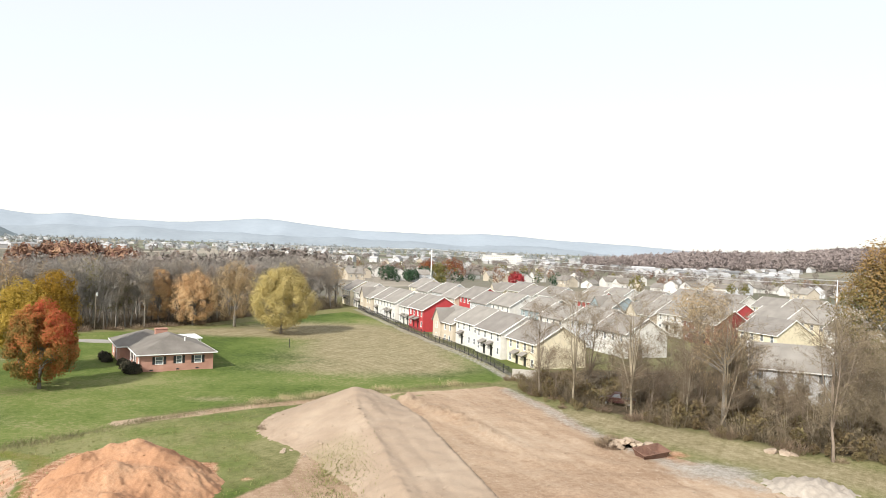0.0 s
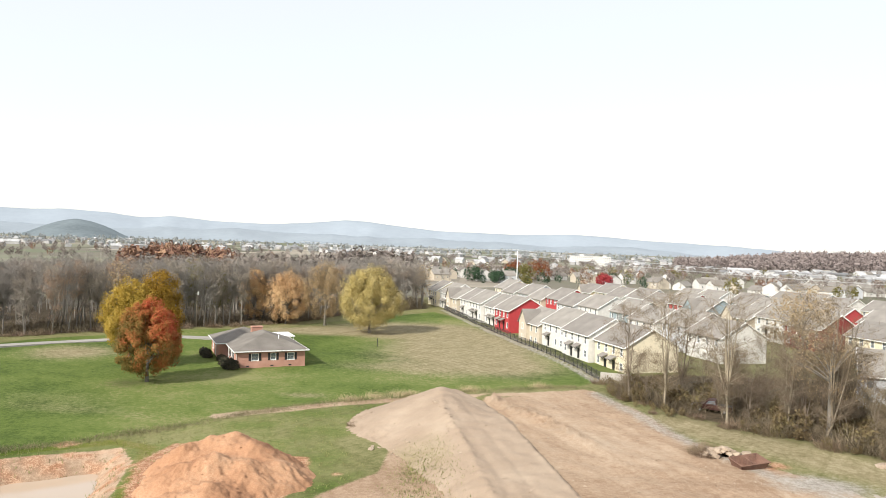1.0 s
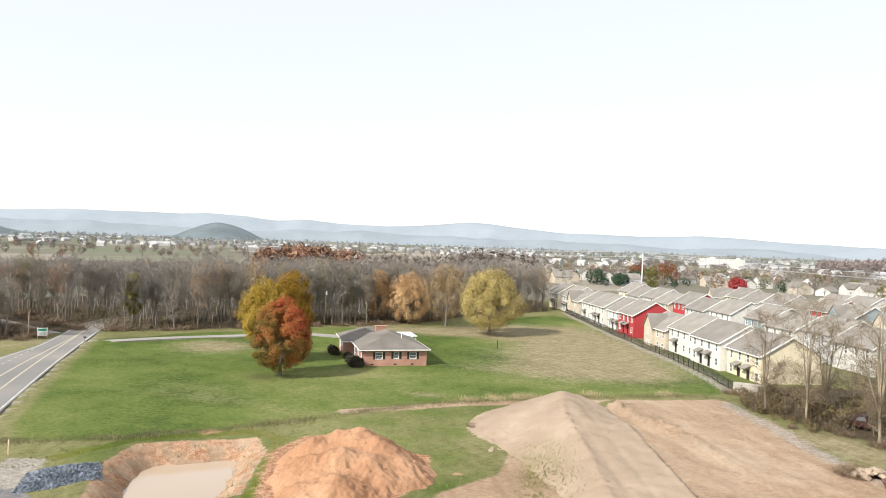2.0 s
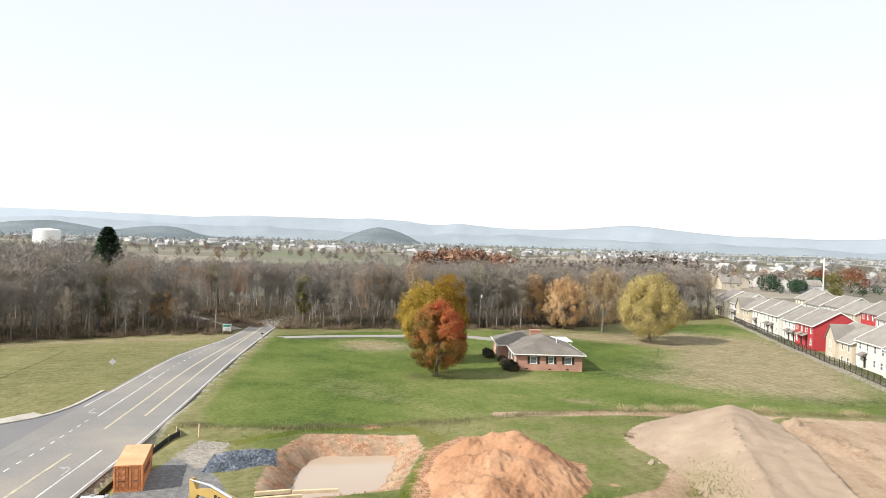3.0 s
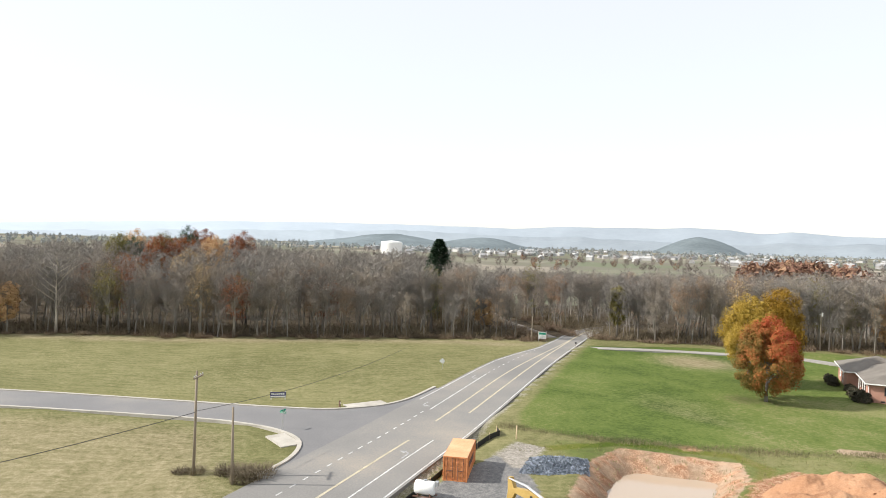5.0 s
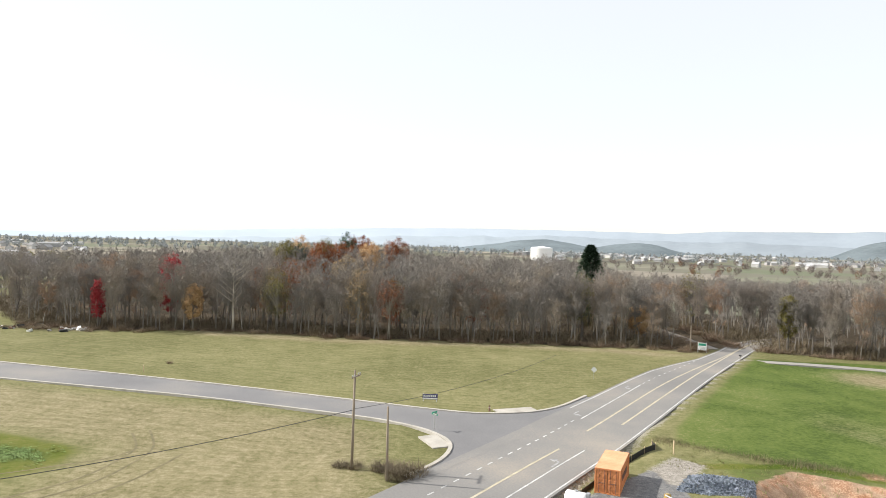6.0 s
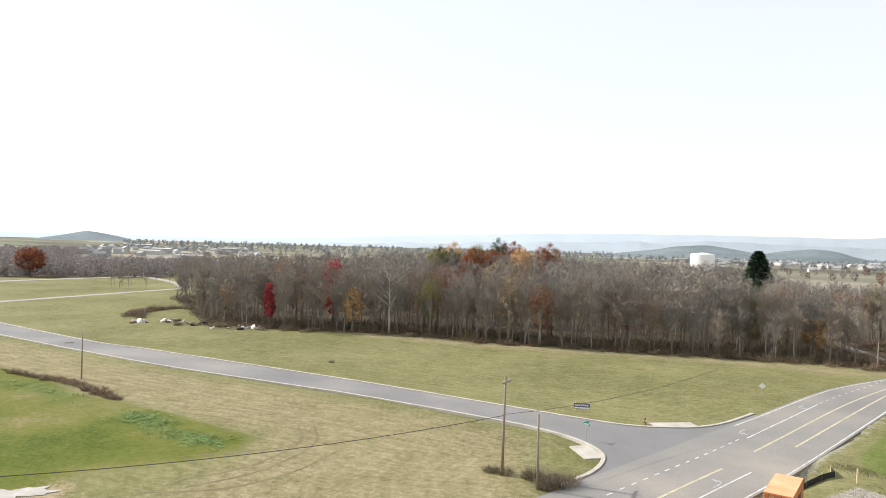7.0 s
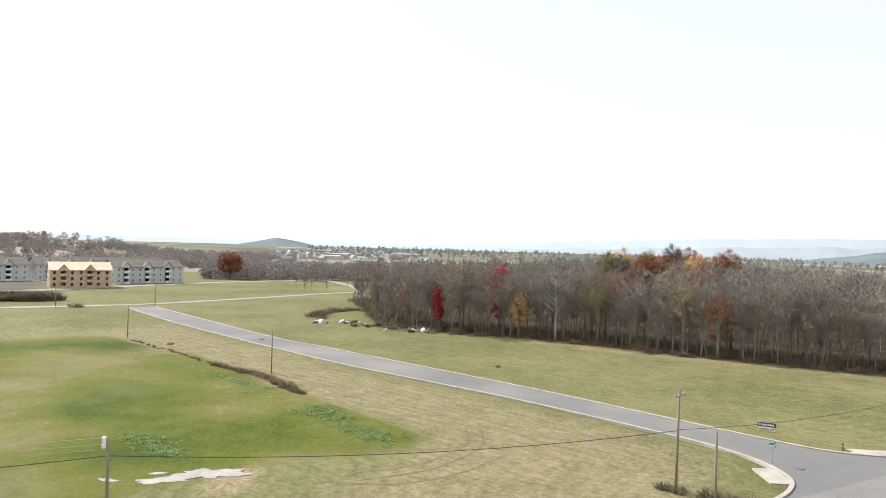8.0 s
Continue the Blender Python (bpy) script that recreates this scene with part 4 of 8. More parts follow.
# ---- trees ----
def bare_parts(seed, h, spread, limbs, twigs, wood=True, w=0.02, low=0.3, r0=None, lean=0.03, blade=1.0):
    """Trunk with limbs, and the fine twigs, of a leafless tree h metres high."""
    rng = random.Random(seed)
    t, c = MB(), MB()
    r0 = r0 or h * 0.0095
    top = Vector((rng.uniform(-1, 1) * lean * h, rng.uniform(-1, 1) * lean * h, h * 0.9))
    pts, rad = [], []
    for i in range(6):
        u = i / 5
        pts.append(Vector((top.x * u * u + rng.uniform(-.15, .15) * (i > 0), top.y * u * u + rng.uniform(-.15, .15) * (i > 0), top.z * u - 0.15 * (i == 0))))
        rad.append(r0 * (1 - u * 0.9) * (1.3 if i == 0 else 1))
    t.tube(pts, rad, 6)

    def at(u):
        k = min(4, int(u * 5))
        return pts[k].lerp(pts[k + 1], u * 5 - k)

    segs = [(at(0.6), at(0.8), 1.0), (at(0.8), at(1.0), 1.0)]
    for i in range(limbs):
        u = low + (0.96 - low) * ((i + rng.random()) / limbs) ** 0.85
        a = i * 2.4 + rng.uniform(-.6, .6)
        p = at(u)
        full = spread * (0.55 + 0.75 * math.sin(min(1, (u - low) / (1 - low) + 0.12) * 2.4)) * rng.uniform(0.65, 1.2) * (0.9 if wood else 1.15)
        rise = rng.uniform(0.7, 1.7) if wood else rng.uniform(0.4, 1.3)
        d = Vector((math.cos(a), math.sin(a), rise)).normalized()
        q = p + d * full * 0.5 + Vector((rng.gauss(0, .15), rng.gauss(0, .15), rng.gauss(0, .15)))
        e = q + Vector((math.cos(a + rng.uniform(-.4, .4)), math.sin(a + rng.uniform(-.4, .4)), rise * 1.2)).normalized() * full * 0.55
        k = min(1.0, h * 0.99 / max(e.z, 0.1))
        e.z *= k
        rl = r0 * (1 - u) * 0.6 + 0.022
        t.tube([p, q, e], [rl, rl * 0.6, 0.01], 4, False)
        segs += [(p, q, 0.5), (q, e, 1.0)]
        for _ in range(3):
            b2 = a + rng.uniform(-1.2, 1.2)
            g0 = p.lerp(q, rng.uniform(0.35, 1)) if rng.random() < 0.5 else q.lerp(e, rng.uniform(0, 0.6))
            f = g0 + Vector((math.cos(b2), math.sin(b2), rng.uniform(0.5, 1.9))).normalized() * full * rng.uniform(0.35, 0.6)
            f.z = min(f.z, h * rng.uniform(0.93, 1.02))
            t.tube([g0, f], [rl * 0.45, 0.008], 3, False)
            segs += [(g0, f, 1.0), (g0, f, 1.0)]
    for _ in range(twigs):
        a, b2, k = segs[rng.randrange(len(segs))]
        p = a.lerp(b2, rng.uniform(0.15, 1.0) if k > 0.6 else rng.uniform(0.4, 1))
        d = ((b2 - a).normalized() * 0.75 + Vector((rng.gauss(0, .55), rng.gauss(0, .55), rng.gauss(0.3, .4)))).normalized()
        ln = rng.uniform(0.5, 1.8) * blade
        if p.z + d.z * ln > h * 1.04:
            ln *= 0.5
        s = d.cross(Vector((rng.gauss(0, 1), rng.gauss(0, 1), rng.gauss(0, 1)))).normalized() * w * rng.uniform(0.6, 1.3)
        c.add([p - s, p + s, p + d * ln], [(0, 1, 2)])
    return t, c


def bare_tree(name, label, parts, group, bark="bark", at=None):
    ob = thing(name, label, "tree", group, at=at)
    part("trunk", parts[0], M[bark], ob, smooth=True)
    part("crown", parts[1], M["twig"], ob)
    return ob


def leafy_parts(seed, h, rad, trunk_h, leaves, size, lobes=9, squash=1.0, egg=0.0):
    """Trunk and limbs, and a crown of many small leaves in uneven clumps."""
    rng = random.Random(seed)
    t, c = MB(), MB()
    r0 = h * 0.018
    t.tube([(0, 0, -0.2), (0, 0, trunk_h), (0.2, 0.1, h * 0.45), (0.1, 0, h * 0.8)], [r0 * 1.35, r0, r0 * 0.6, 0.04], 8)
    mid, vr = (h + trunk_h * 0.75) / 2, (h - trunk_h * 0.75) / 2
    cl = []
    count = lobes * 6
    for i in range(count + lobes * 3):
        inner = i >= count
        z = 1 - 2 * ((i % count) + 0.5) / count
        a = i * 2.39996 + rng.uniform(-.3, .3)
        s = (1 - abs(z) ** 2.4) ** 0.5 * (1.06 if z < 0.1 else 1.0) * (1 - egg * max(0.0, z + 0.15)) * (1 + 0.1 * math.sin(3 * a + seed) * math.cos(2.5 * z + seed))
        k = rng.uniform(0.3, 0.62) if inner else rng.uniform(0.74, 0.9)
        p = Vector((math.cos(a) * s * rad * k, math.sin(a) * s * rad * k, mid + z * vr * (k + 0.05) * squash))
        cl.append((p, max(1.0, h / (2.6 * rad)) ** 0.8 * rad * (rng.uniform(0.22, 0.34) if inner else rng.uniform(0.12, 0.26))))
        if i % 5 == 0 and z > -0.55:
            b0 = Vector((0, 0, trunk_h + max(0.2, (p.z - trunk_h) * 0.35)))
            t.tube([b0, b0.lerp(p, 0.55) + Vector((0, 0, 0.2)), p], [r0 * 0.4, r0 * 0.22, 0.02], 4, False)
    core = Vector((0, 0, mid - vr * 0.25))
    for _ in range(leaves):
        p, r = cl[rng.randrange(len(cl))]
        d = Vector((rng.gauss(0, 1), rng.gauss(0, 1), rng.gauss(0, 1))).normalized()
        q = p + d * r * rng.random() ** 0.45
        n = (d * 0.6 + (q - core).normalized() + Vector((rng.gauss(0, .5), rng.gauss(0, .5), rng.gauss(0.35, .5)))).normalized()
        u = n.orthogonal().normalized()
        v = n.cross(u)
        a = rng.uniform(0, 6.28)
        u, v = u * math.cos(a) + v * math.sin(a), v * math.cos(a) - u * math.sin(a)
        s = size * rng.uniform(0.6, 1.3)
        c.add([q - u * s, q - v * s * 0.6, q + u * s, q + v * s * 0.6], [(0, 1, 2, 3)])
    return t, c


def leafy_tree(name, label, leaf, parts, at, group="", bark="bark"):
    ob = thing(name, label, "tree", group, at=at)
    part("trunk", parts[0], M[bark], ob, smooth=True)
    part("crown", parts[1], M[leaf], ob)
    return ob


leafy_tree("maple_tree", "round maple with red and orange autumn leaves on the lawn", "leaf_red", leafy_parts(1, 12.5, 5.0, 1.4, 42000, 0.135, lobes=14, egg=0.25), pose(-56.0, 97.1, tz(-56.0, 97.1)))
leafy_tree("maple_tree", "broad maple in yellow autumn leaf on the lawn", "leaf_yellow", leafy_parts(2, 14.6, 4.9, 4.2, 33000, 0.135, lobes=13, egg=0.15), pose(-65.0, 107.2, tz(-65, 107.2), 0, 0, 40))
leafy_tree("maple_tree", "tall maple in dark gold autumn leaf on the lawn", "leaf_gold", leafy_parts(3, 16.3, 4.0, 3.4, 28000, 0.135, lobes=12, egg=0.1), pose(-62.0, 110.9, tz(-62.0, 110.9), 0, 0, 80))
leafy_tree("maple_tree", "wide maple in pale yellow leaf beside the meadow", "leaf_lemon", leafy_parts(4, 16.3, 8.0, 1.6, 38000, 0.165, lobes=17, egg=0.2), pose(-37.6, 163.6, tz(-37.6, 163.6)))
leafy_tree("oak_tree", "thin-crowned tree with pale brown leaves before the woods", "leaf_brown", leafy_parts(5, 17.0, 6.2, 2.6, 13000, 0.16, lobes=14, egg=0.2), pose(-51.6, 173.4, tz(-51.6, 173.4)))
leafy_tree("oak_tree", "tree in faded orange leaf before the woods", "leaf_orange", leafy_parts(6, 13.8, 6.2, 1.0, 19000, 0.16, lobes=14, egg=0.15), pose(-62.0, 173.2, tz(-62, 173.2)))
leafy_tree("oak_tree", "slim tree in rusty orange leaf before the woods", "leaf_orange", leafy_parts(7, 14.4, 4.2, 1.0, 13000, 0.16, lobes=12, egg=0.2), pose(-70.7, 173.1, tz(-70.7, 173.1), 0, 0, 130))
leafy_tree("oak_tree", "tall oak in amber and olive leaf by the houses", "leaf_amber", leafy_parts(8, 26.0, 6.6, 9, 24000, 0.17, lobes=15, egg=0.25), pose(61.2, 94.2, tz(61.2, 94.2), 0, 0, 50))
leafy_tree("oak_tree", "tall tree in thinning olive leaf beside the road", "leaf_olive", leafy_parts(9, 13.0, 2.4, 3, 7000, 0.15), pose(-114.0, 131.0, tz(-114, 131)))
leafy_tree("oak_tree", "wide thin-leaved yellow-brown tree among the houses", "leaf_brown", leafy_parts(10, 17.0, 7.0, 5, 6000, 0.16, lobes=12), pose(53, 141, tz(53, 141)))
leafy_tree("oak_tree", "thin-leaved yellow-brown tree rising from the copse", "leaf_brown", leafy_parts(21, 14.6, 4.8, 6, 3200, 0.08, lobes=13), pose(36.8, 88.6, tz(36.8, 88.6), 0, 0, 70))


for x, y, h, r, leaf, lab, seed in ((8.2, 520, 17, 9, "leaf_rust", "broad rust-red tree among the houses of the town", 31), (-2.5, 500, 13, 7, "leaf_olive", "broad olive tree among the houses of the town", 32),
                                    (-11.4, 540, 15, 8, "leaf_rust", "dark rust-red tree among the houses of the town", 33), (46.1, 427, 9, 5.5, "leaf_crimson", "crimson tree before a white house in the town", 34),
                                    (-36, 455, 10, 7, "pine", "dark evergreen clump among the town's houses", 35), (-20, 448, 8, 6, "pine", "dark evergreen clump among the town's houses", 36), (-12, 470, 10, 6, "pine", "dark evergreen clump among the town's houses", 37)):
    leafy_tree("town_tree", lab, leaf, leafy_parts(seed, h, r, 1.0, 2600, 0.42, lobes=12), pose(x, y, tz(x, y)))


def conifer_parts(seed, h, rad, n):
    rng = random.Random(seed)
    t, c = MB(), MB()
    t.tube([(0, 0, -0.2), (0, 0, h * 0.5), (0, 0, h)], [h * 0.014, h * 0.009, 0.02], 6)
    for i in range(n):
        u = rng.random() ** 0.8
        z = h * (0.12 + 0.88 * u)
        r = rad * (1 - u) ** 0.52 * rng.uniform(0.25, 1.05) + 0.1
        a = rng.uniform(0, 6.283)
        p = Vector((math.cos(a) * r, math.sin(a) * r, z - 0.15 * r))
        d = Vector((math.cos(a), math.sin(a), rng.uniform(-0.3, 0.35)))
        s = Vector((-math.sin(a), math.cos(a), rng.uniform(-.4, .4))) * rng.uniform(0.12, 0.3)
        c.add([p - s, p + s, p + d * rng.uniform(0.4, 0.9)], [(0, 1, 2)])
    return t, c


leafy_tree("pine_tree", "dark green pine standing above the bare woods", "pine", conifer_parts(1, 22.5, 5.8, 14000), pose(-161, 110, 0))

# leafless trees: a few forms, many trees
def wood_parts(seed, h, spread, leaders, limbs, twigs, w, length, low=(0.27, 0.48)):
    """A forest tree: a slim straight stem that forks high up, and a rounded crown of short fine twigs."""
    rng = random.Random(seed)
    t, c = MB(), MB()
    r0 = h * rng.uniform(0.0075, 0.0105)
    fork = h * rng.uniform(*low)
    lx, ly = rng.gauss(0, 0.03) * h, rng.gauss(0, 0.03) * h
    t.tube([(0, 0, -0.3), (lx * 0.3, ly * 0.3, fork * 0.5), (lx, ly, fork)], [r0 * 1.25, r0, r0 * 0.78], 5, False)
    segs = []
    for i in range(leaders):
        a = 6.283 * i / leaders + rng.uniform(-.6, .6)
        out = spread * rng.uniform(0.12, 0.5) * (0.3 if i == 0 else 1.0)
        top = h * (1.0 if i == 0 else rng.uniform(0.8, 0.97))
        p0 = Vector((lx, ly, fork * rng.uniform(0.85, 1.0)))
        p1 = Vector((lx + math.cos(a) * out * 0.6, ly + math.sin(a) * out * 0.6, fork + (top - fork) * 0.45))
        p2 = Vector((lx + math.cos(a) * out + rng.gauss(0, .3), ly + math.sin(a) * out + rng.gauss(0, .3), top))
        t.tube([p0, p1, p2], [r0 * 0.62, r0 * 0.4, 0.012], 4, False)
        for j in range(limbs):
            u = rng.uniform(0.0, 0.95)
            q0 = p0.lerp(p1, u * 2) if u < 0.5 else p1.lerp(p2, u * 2 - 1)
            b2 = a + rng.gauss(0, 1.1)
            k = (q0.z - fork * 0.8) / (h - fork * 0.8)
            ln = spread * (0.35 + 0.65 * math.sin(min(1.0, max(0.1, k)) * 2.6)) * rng.uniform(0.55, 1.0)
            q1 = q0 + Vector((math.cos(b2), math.sin(b2), rng.uniform(0.25, 1.1))).normalized() * ln
            q1.z = min(q1.z, h * rng.uniform(0.93, 1.0))
            t.tube([q0, q1], [r0 * 0.26, 0.01], 3, False)
            segs += [(q0, q1), (q0, q1)]
        segs.append((p1, p2))
    for _ in range(rng.randrange(2, 6)):
        z = fork * rng.uniform(0.35, 0.95)
        a, ln = rng.uniform(0, 6.283), rng.uniform(0.8, 2.2)
        q0 = Vector((lx * z / fork, ly * z / fork, z))
        q1 = q0 + Vector((math.cos(a) * ln, math.sin(a) * ln, ln * rng.uniform(0.2, 0.9)))
        t.tube([q0, q1], [r0 * 0.2, 0.01], 3, False)
        segs.append((q0, q1))
    for _ in range(twigs):
        a, b2 = segs[rng.randrange(len(segs))]
        p = a.lerp(b2, rng.random() ** 0.6)
        d = ((b2 - a).normalized() * 0.5 + Vector((rng.gauss(0, .6), rng.gauss(0, .6), rng.gauss(0.2, .55)))).normalized()
        p = p + Vector((rng.gauss(0, .28), rng.gauss(0, .28), rng.gauss(0, .28)))
        ln = length * rng.uniform(0.5, 1.4)
        s = d.cross(Vector((rng.gauss(0, 1), rng.gauss(0, 1), rng.gauss(0, 1)))).normalized() * w * rng.uniform(0.6, 1.4)
        c.add([p - s, p + s, p + d * ln], [(0, 1, 2)])
    return t, c


FORM_H = [random.Random(i).uniform(13.5, 18.0) for i in range(9)]
FORMS = [wood_parts(20 + i, FORM_H[i], random.Random(i + 9).uniform(2.9, 4.2), 5, 7, 2600, 0.028, 0.8) for i in range(9)]
FORM_MESH = [(p[0].mesh("trunk", M["bark"], True), p[1].mesh("crown", M["twig"])) for p in FORMS]


def scatter(poly, step, seed, jitter=0.45):
    rng = random.Random(seed)
    xs, ys = [p[0] for p in poly], [p[1] for p in poly]
    pts = []
    x = min(xs)
    while x < max(xs):
        y = min(ys)
        while y < max(ys):
            pts.append((x + rng.uniform(-jitter, jitter) * step, y + rng.uniform(-jitter, jitter) * step))
            y += step
        x += step
    a = np.array(pts)
    d = poly_dist(a[:, 0], a[:, 1], poly)
    return [(p, dd) for p, dd in zip(pts, d) if dd > 0]


def front(poly):
    pts = scatter(poly, 4.0, 5)
    return sorted(pts, key=lambda q: math.hypot(*q[0]) - 0.0)


wood_rng = random.Random(77)
west, north = front(WOODS_WEST), front(WOODS_NORTH)


lane_line = [(-119, 114), (-128, 117), (-138, 121), (-152, 126), (-170, 136)]
road_line = [tuple(q) for q in offset(RIGHT_EDGE, 3.5)[::5]]


def clear(pts):
    """Keeps the lane and the road free of trees."""
    px, py = np.array([q[0][0] for q in pts]), np.array([q[0][1] for q in pts])
    ok = (line_dist(px, py, lane_line) > 4.0) & (line_dist(px, py, road_line) > 7.0)
    return [q for q, k in zip(pts, ok) if k]


west, north = clear(west), clear(north)


def edge_rank(q):
    # how deep in the woods a tree stands, seen from the open land
    (x, y), _ = q
    r = math.hypot(x, y)
    return r


def nearest_band(pts, count):
    """The trees along the open edge of the woods: the first ones in each direction."""
    seen, rank = {}, []
    for q in sorted(pts, key=edge_rank):
        k = int(math.degrees(math.atan2(-q[0][0], q[0][1])) / 1.6)
        seen[k] = seen.get(k, 0) + 1
        rank.append((seen[k], q))
    rank.sort(key=lambda a: a[0])
    return [q for _, q in rank[:count]], [q for _, q in rank[count:]]


def canopy(x, y):
    """How high a tree may reach at a place: the woods' roof sinks towards the valley."""
    az = math.degrees(math.atan2(-x, y))
    e = np.interp(az, [12, 20, 27, 32, 37, 42, 47, 53, 56, 58, 62, 69, 72, 76, 80, 86, 92, 100], [-1.1, -1.2, -1.3, -1.35, -1.6, -1.9, -1.95, -1.75, -1.3, -0.75, -0.75, -0.85, -0.6, -0.4, -0.55, -0.8, -0.9, -0.9])
    return EYE + math.hypot(x, y) * math.tan(radians(e)) - tz(x, y)


single_trees, deep = [], []
for pts, count in ((west, 170), (north, 125)):
    a, b2 = nearest_band(pts, count)
    single_trees += a
    deep += b2
for i, ((x, y), _) in enumerate(single_trees):
    k = wood_rng.randrange(9)
    ob = thing("bare_tree", "leafless grey-brown tree at the edge of the woods", "tree", "trees of the woods")
    part("trunk", FORM_MESH[k][0], None, ob)
    part("crown", FORM_MESH[k][1], None, ob)
    s = wood_rng.uniform(0.7, 1.12)
    s = min(s, canopy(x, y) / FORM_H[k] * wood_rng.uniform(0.93, 1.08))
    ob.matrix_basis = pose(x, y, tz(x, y), wood_rng.uniform(-3, 3), wood_rng.uniform(-3, 3), wood_rng.uniform(0, 360))
    ob.scale = (s, s, s)

# the deep woods: joined trees, cheaper ones
CHEAP = [wood_parts(60 + i, 16.0, 3.9, 3, 4, 420, 0.062, 0.95) for i in range(6)]
CHEAP_NP = []
for p in CHEAP:
    k = len(p[0].v)
    CHEAP_NP.append((np.array(p[0].v + p[1].v), [f for f in p[0].f] + [tuple(k + i for i in f) for f in p[1].f]))


def joined(name, places, forms, material, label, lo=0.85, hi=1.12, seed=1, category="woods", roof=None):
    """Many small trees in one mesh."""
    rng = random.Random(seed)
    vs, fs, k = [], [], 0
    for x, y in places:
        v, f = forms[rng.randrange(len(forms))]
        a, s = rng.uniform(0, 6.283), rng.uniform(lo, hi)
        if roof:
            s = min(s, roof(x, y) / 16.0 * rng.uniform(0.92, 1.05))
        rot = np.array([[math.cos(a), -math.sin(a), 0], [math.sin(a), math.cos(a), 0], [0, 0, 1]]) * s
        vs.append(v @ rot.T + np.array([x, y, tz(x, y)]))
        fs += [tuple(k + i for i in q) for q in f]
        k += len(v)
    me = bpy.data.meshes.new(name)
    me.from_pydata(np.concatenate(vs).tolist(), [], fs)
    me.materials.append(M[material])
    return tagged(new(name, me), label, category, kind="stuff")


random.Random(4).shuffle(deep)
deep_pts = [q[0] for q in deep][:1300]
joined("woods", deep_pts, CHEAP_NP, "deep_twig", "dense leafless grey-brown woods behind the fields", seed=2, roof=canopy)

# trees in colour inside the woods
for x, y, h, r, leaf, lab, seed in ((-190, 3, 17.5, 3.4, "leaf_crimson", "small crimson-leaved tree in the woods", 11), (-179.5, -13.0, 11.5, 1.5, "leaf_crimson", "slim crimson-leaved tree at the woods' edge", 12),
                                    (-171.5, 7.5, 11, 2.3, "leaf_orange", "young orange-leaved tree at the woods' edge", 13), (-240, 60, 19, 6.5, "leaf_rust", "rust-brown oak above the woods", 14),
                                    (-262, 72, 21, 8.0, "leaf_rust", "rust-brown oak above the woods", 15), (-232, 68, 20, 5.5, "leaf_orange", "orange oak above the woods", 16),
                                    (-188, 48, 17.5, 4.5, "leaf_brown", "pale yellow-brown tree among the bare woods", 17), (-132, 104, 9, 2.6, "leaf_orange", "small orange-brown tree beside the lane", 18),
                                    (-228, 50, 20, 5.0, "leaf_rust", "rust-brown oak above the woods", 51), (-252, 84, 21, 6, "leaf_rust", "rust-brown oak above the woods", 52), (-266, 50, 20, 5, "leaf_orange", "orange oak above the woods", 53), (-240, 40, 20, 4.5, "leaf_olive", "olive-leaved tree above the woods", 54), (-258, 66, 22, 4, "pine", "dark evergreen above the woods", 55), (-250, 46, 18, 5, "pine", "dark evergreen above the woods", 19), (-275, 62, 19, 5, "leaf_olive", "olive-leaved tree above the woods", 20)):
    leafy_tree("oak_tree" if leaf != "pine" else "pine_tree", lab, leaf, leafy_parts(seed, h, r, 3, int(1500 * r), 0.24), pose(x, y, tz(x, y)))
thin = [leafy_parts(140 + i, 14.5 + i, 3.6, 4, 1500, 0.17, lobes=9) for i in range(4)]
thin_rng = random.Random(8)
for i, ((x, y), _) in enumerate(single_trees[3::17]):
    leaf = thin_rng.choice(("leaf_brown", "leaf_rust", "leaf_brown", "leaf_olive", "leaf_rust"))
    leafy_tree("oak_tree", {"leaf_brown": "thin tree holding pale brown leaves in the woods", "leaf_rust": "thin tree holding rust-red leaves in the woods", "leaf_olive": "thin tree holding olive leaves in the woods"}[leaf], leaf, thin[i % 4], pose(x + 1.6, y + 1.8, tz(x, y), 0, 0, thin_rng.uniform(0, 360)), "thin-leaved trees")
pale = bare_parts(300, 17.5, 4.4, 20, 1100, False, 0.03, 0.3, r0=0.3)
bare_tree("sycamore_tree", "pale-barked leafless sycamore at the woods' edge", pale, "", "pale_bark", pose(-167.6, 16.2, tz(-167.6, 16.2)))

# the copse beside the houses: near leafless trees, tall and twisted
COPSE_FORMS = []
for i in range(6):
    p = wood_parts(90 + i, 14.6 + 0.7 * i, 5.4, 4 + i % 3, 12, 5400, 0.0145, 0.8, (0.08, 0.3))
    COPSE_FORMS.append((p[0].mesh("trunk", M["tan_bark"], True), p[1].mesh("crown", M["twig_warm"])))
copse_pts = [q[0] for i, q in enumerate(scatter(COPSE, 3.8, 17)) if q[0][0] > 27 or i % 3 == 0] + [(19.7, 100.4), (26.6, 94.5), (36.2, 88.1), (43.9, 76.1)]
near_house = poly_dist(np.array([p[0] for p in copse_pts]), np.array([p[1] for p in copse_pts]), [(47, 106.5), (71, 96.8), (77, 110), (53, 120)])
copse_pts = [p for p, d in zip(copse_pts, near_house) if d < 0]
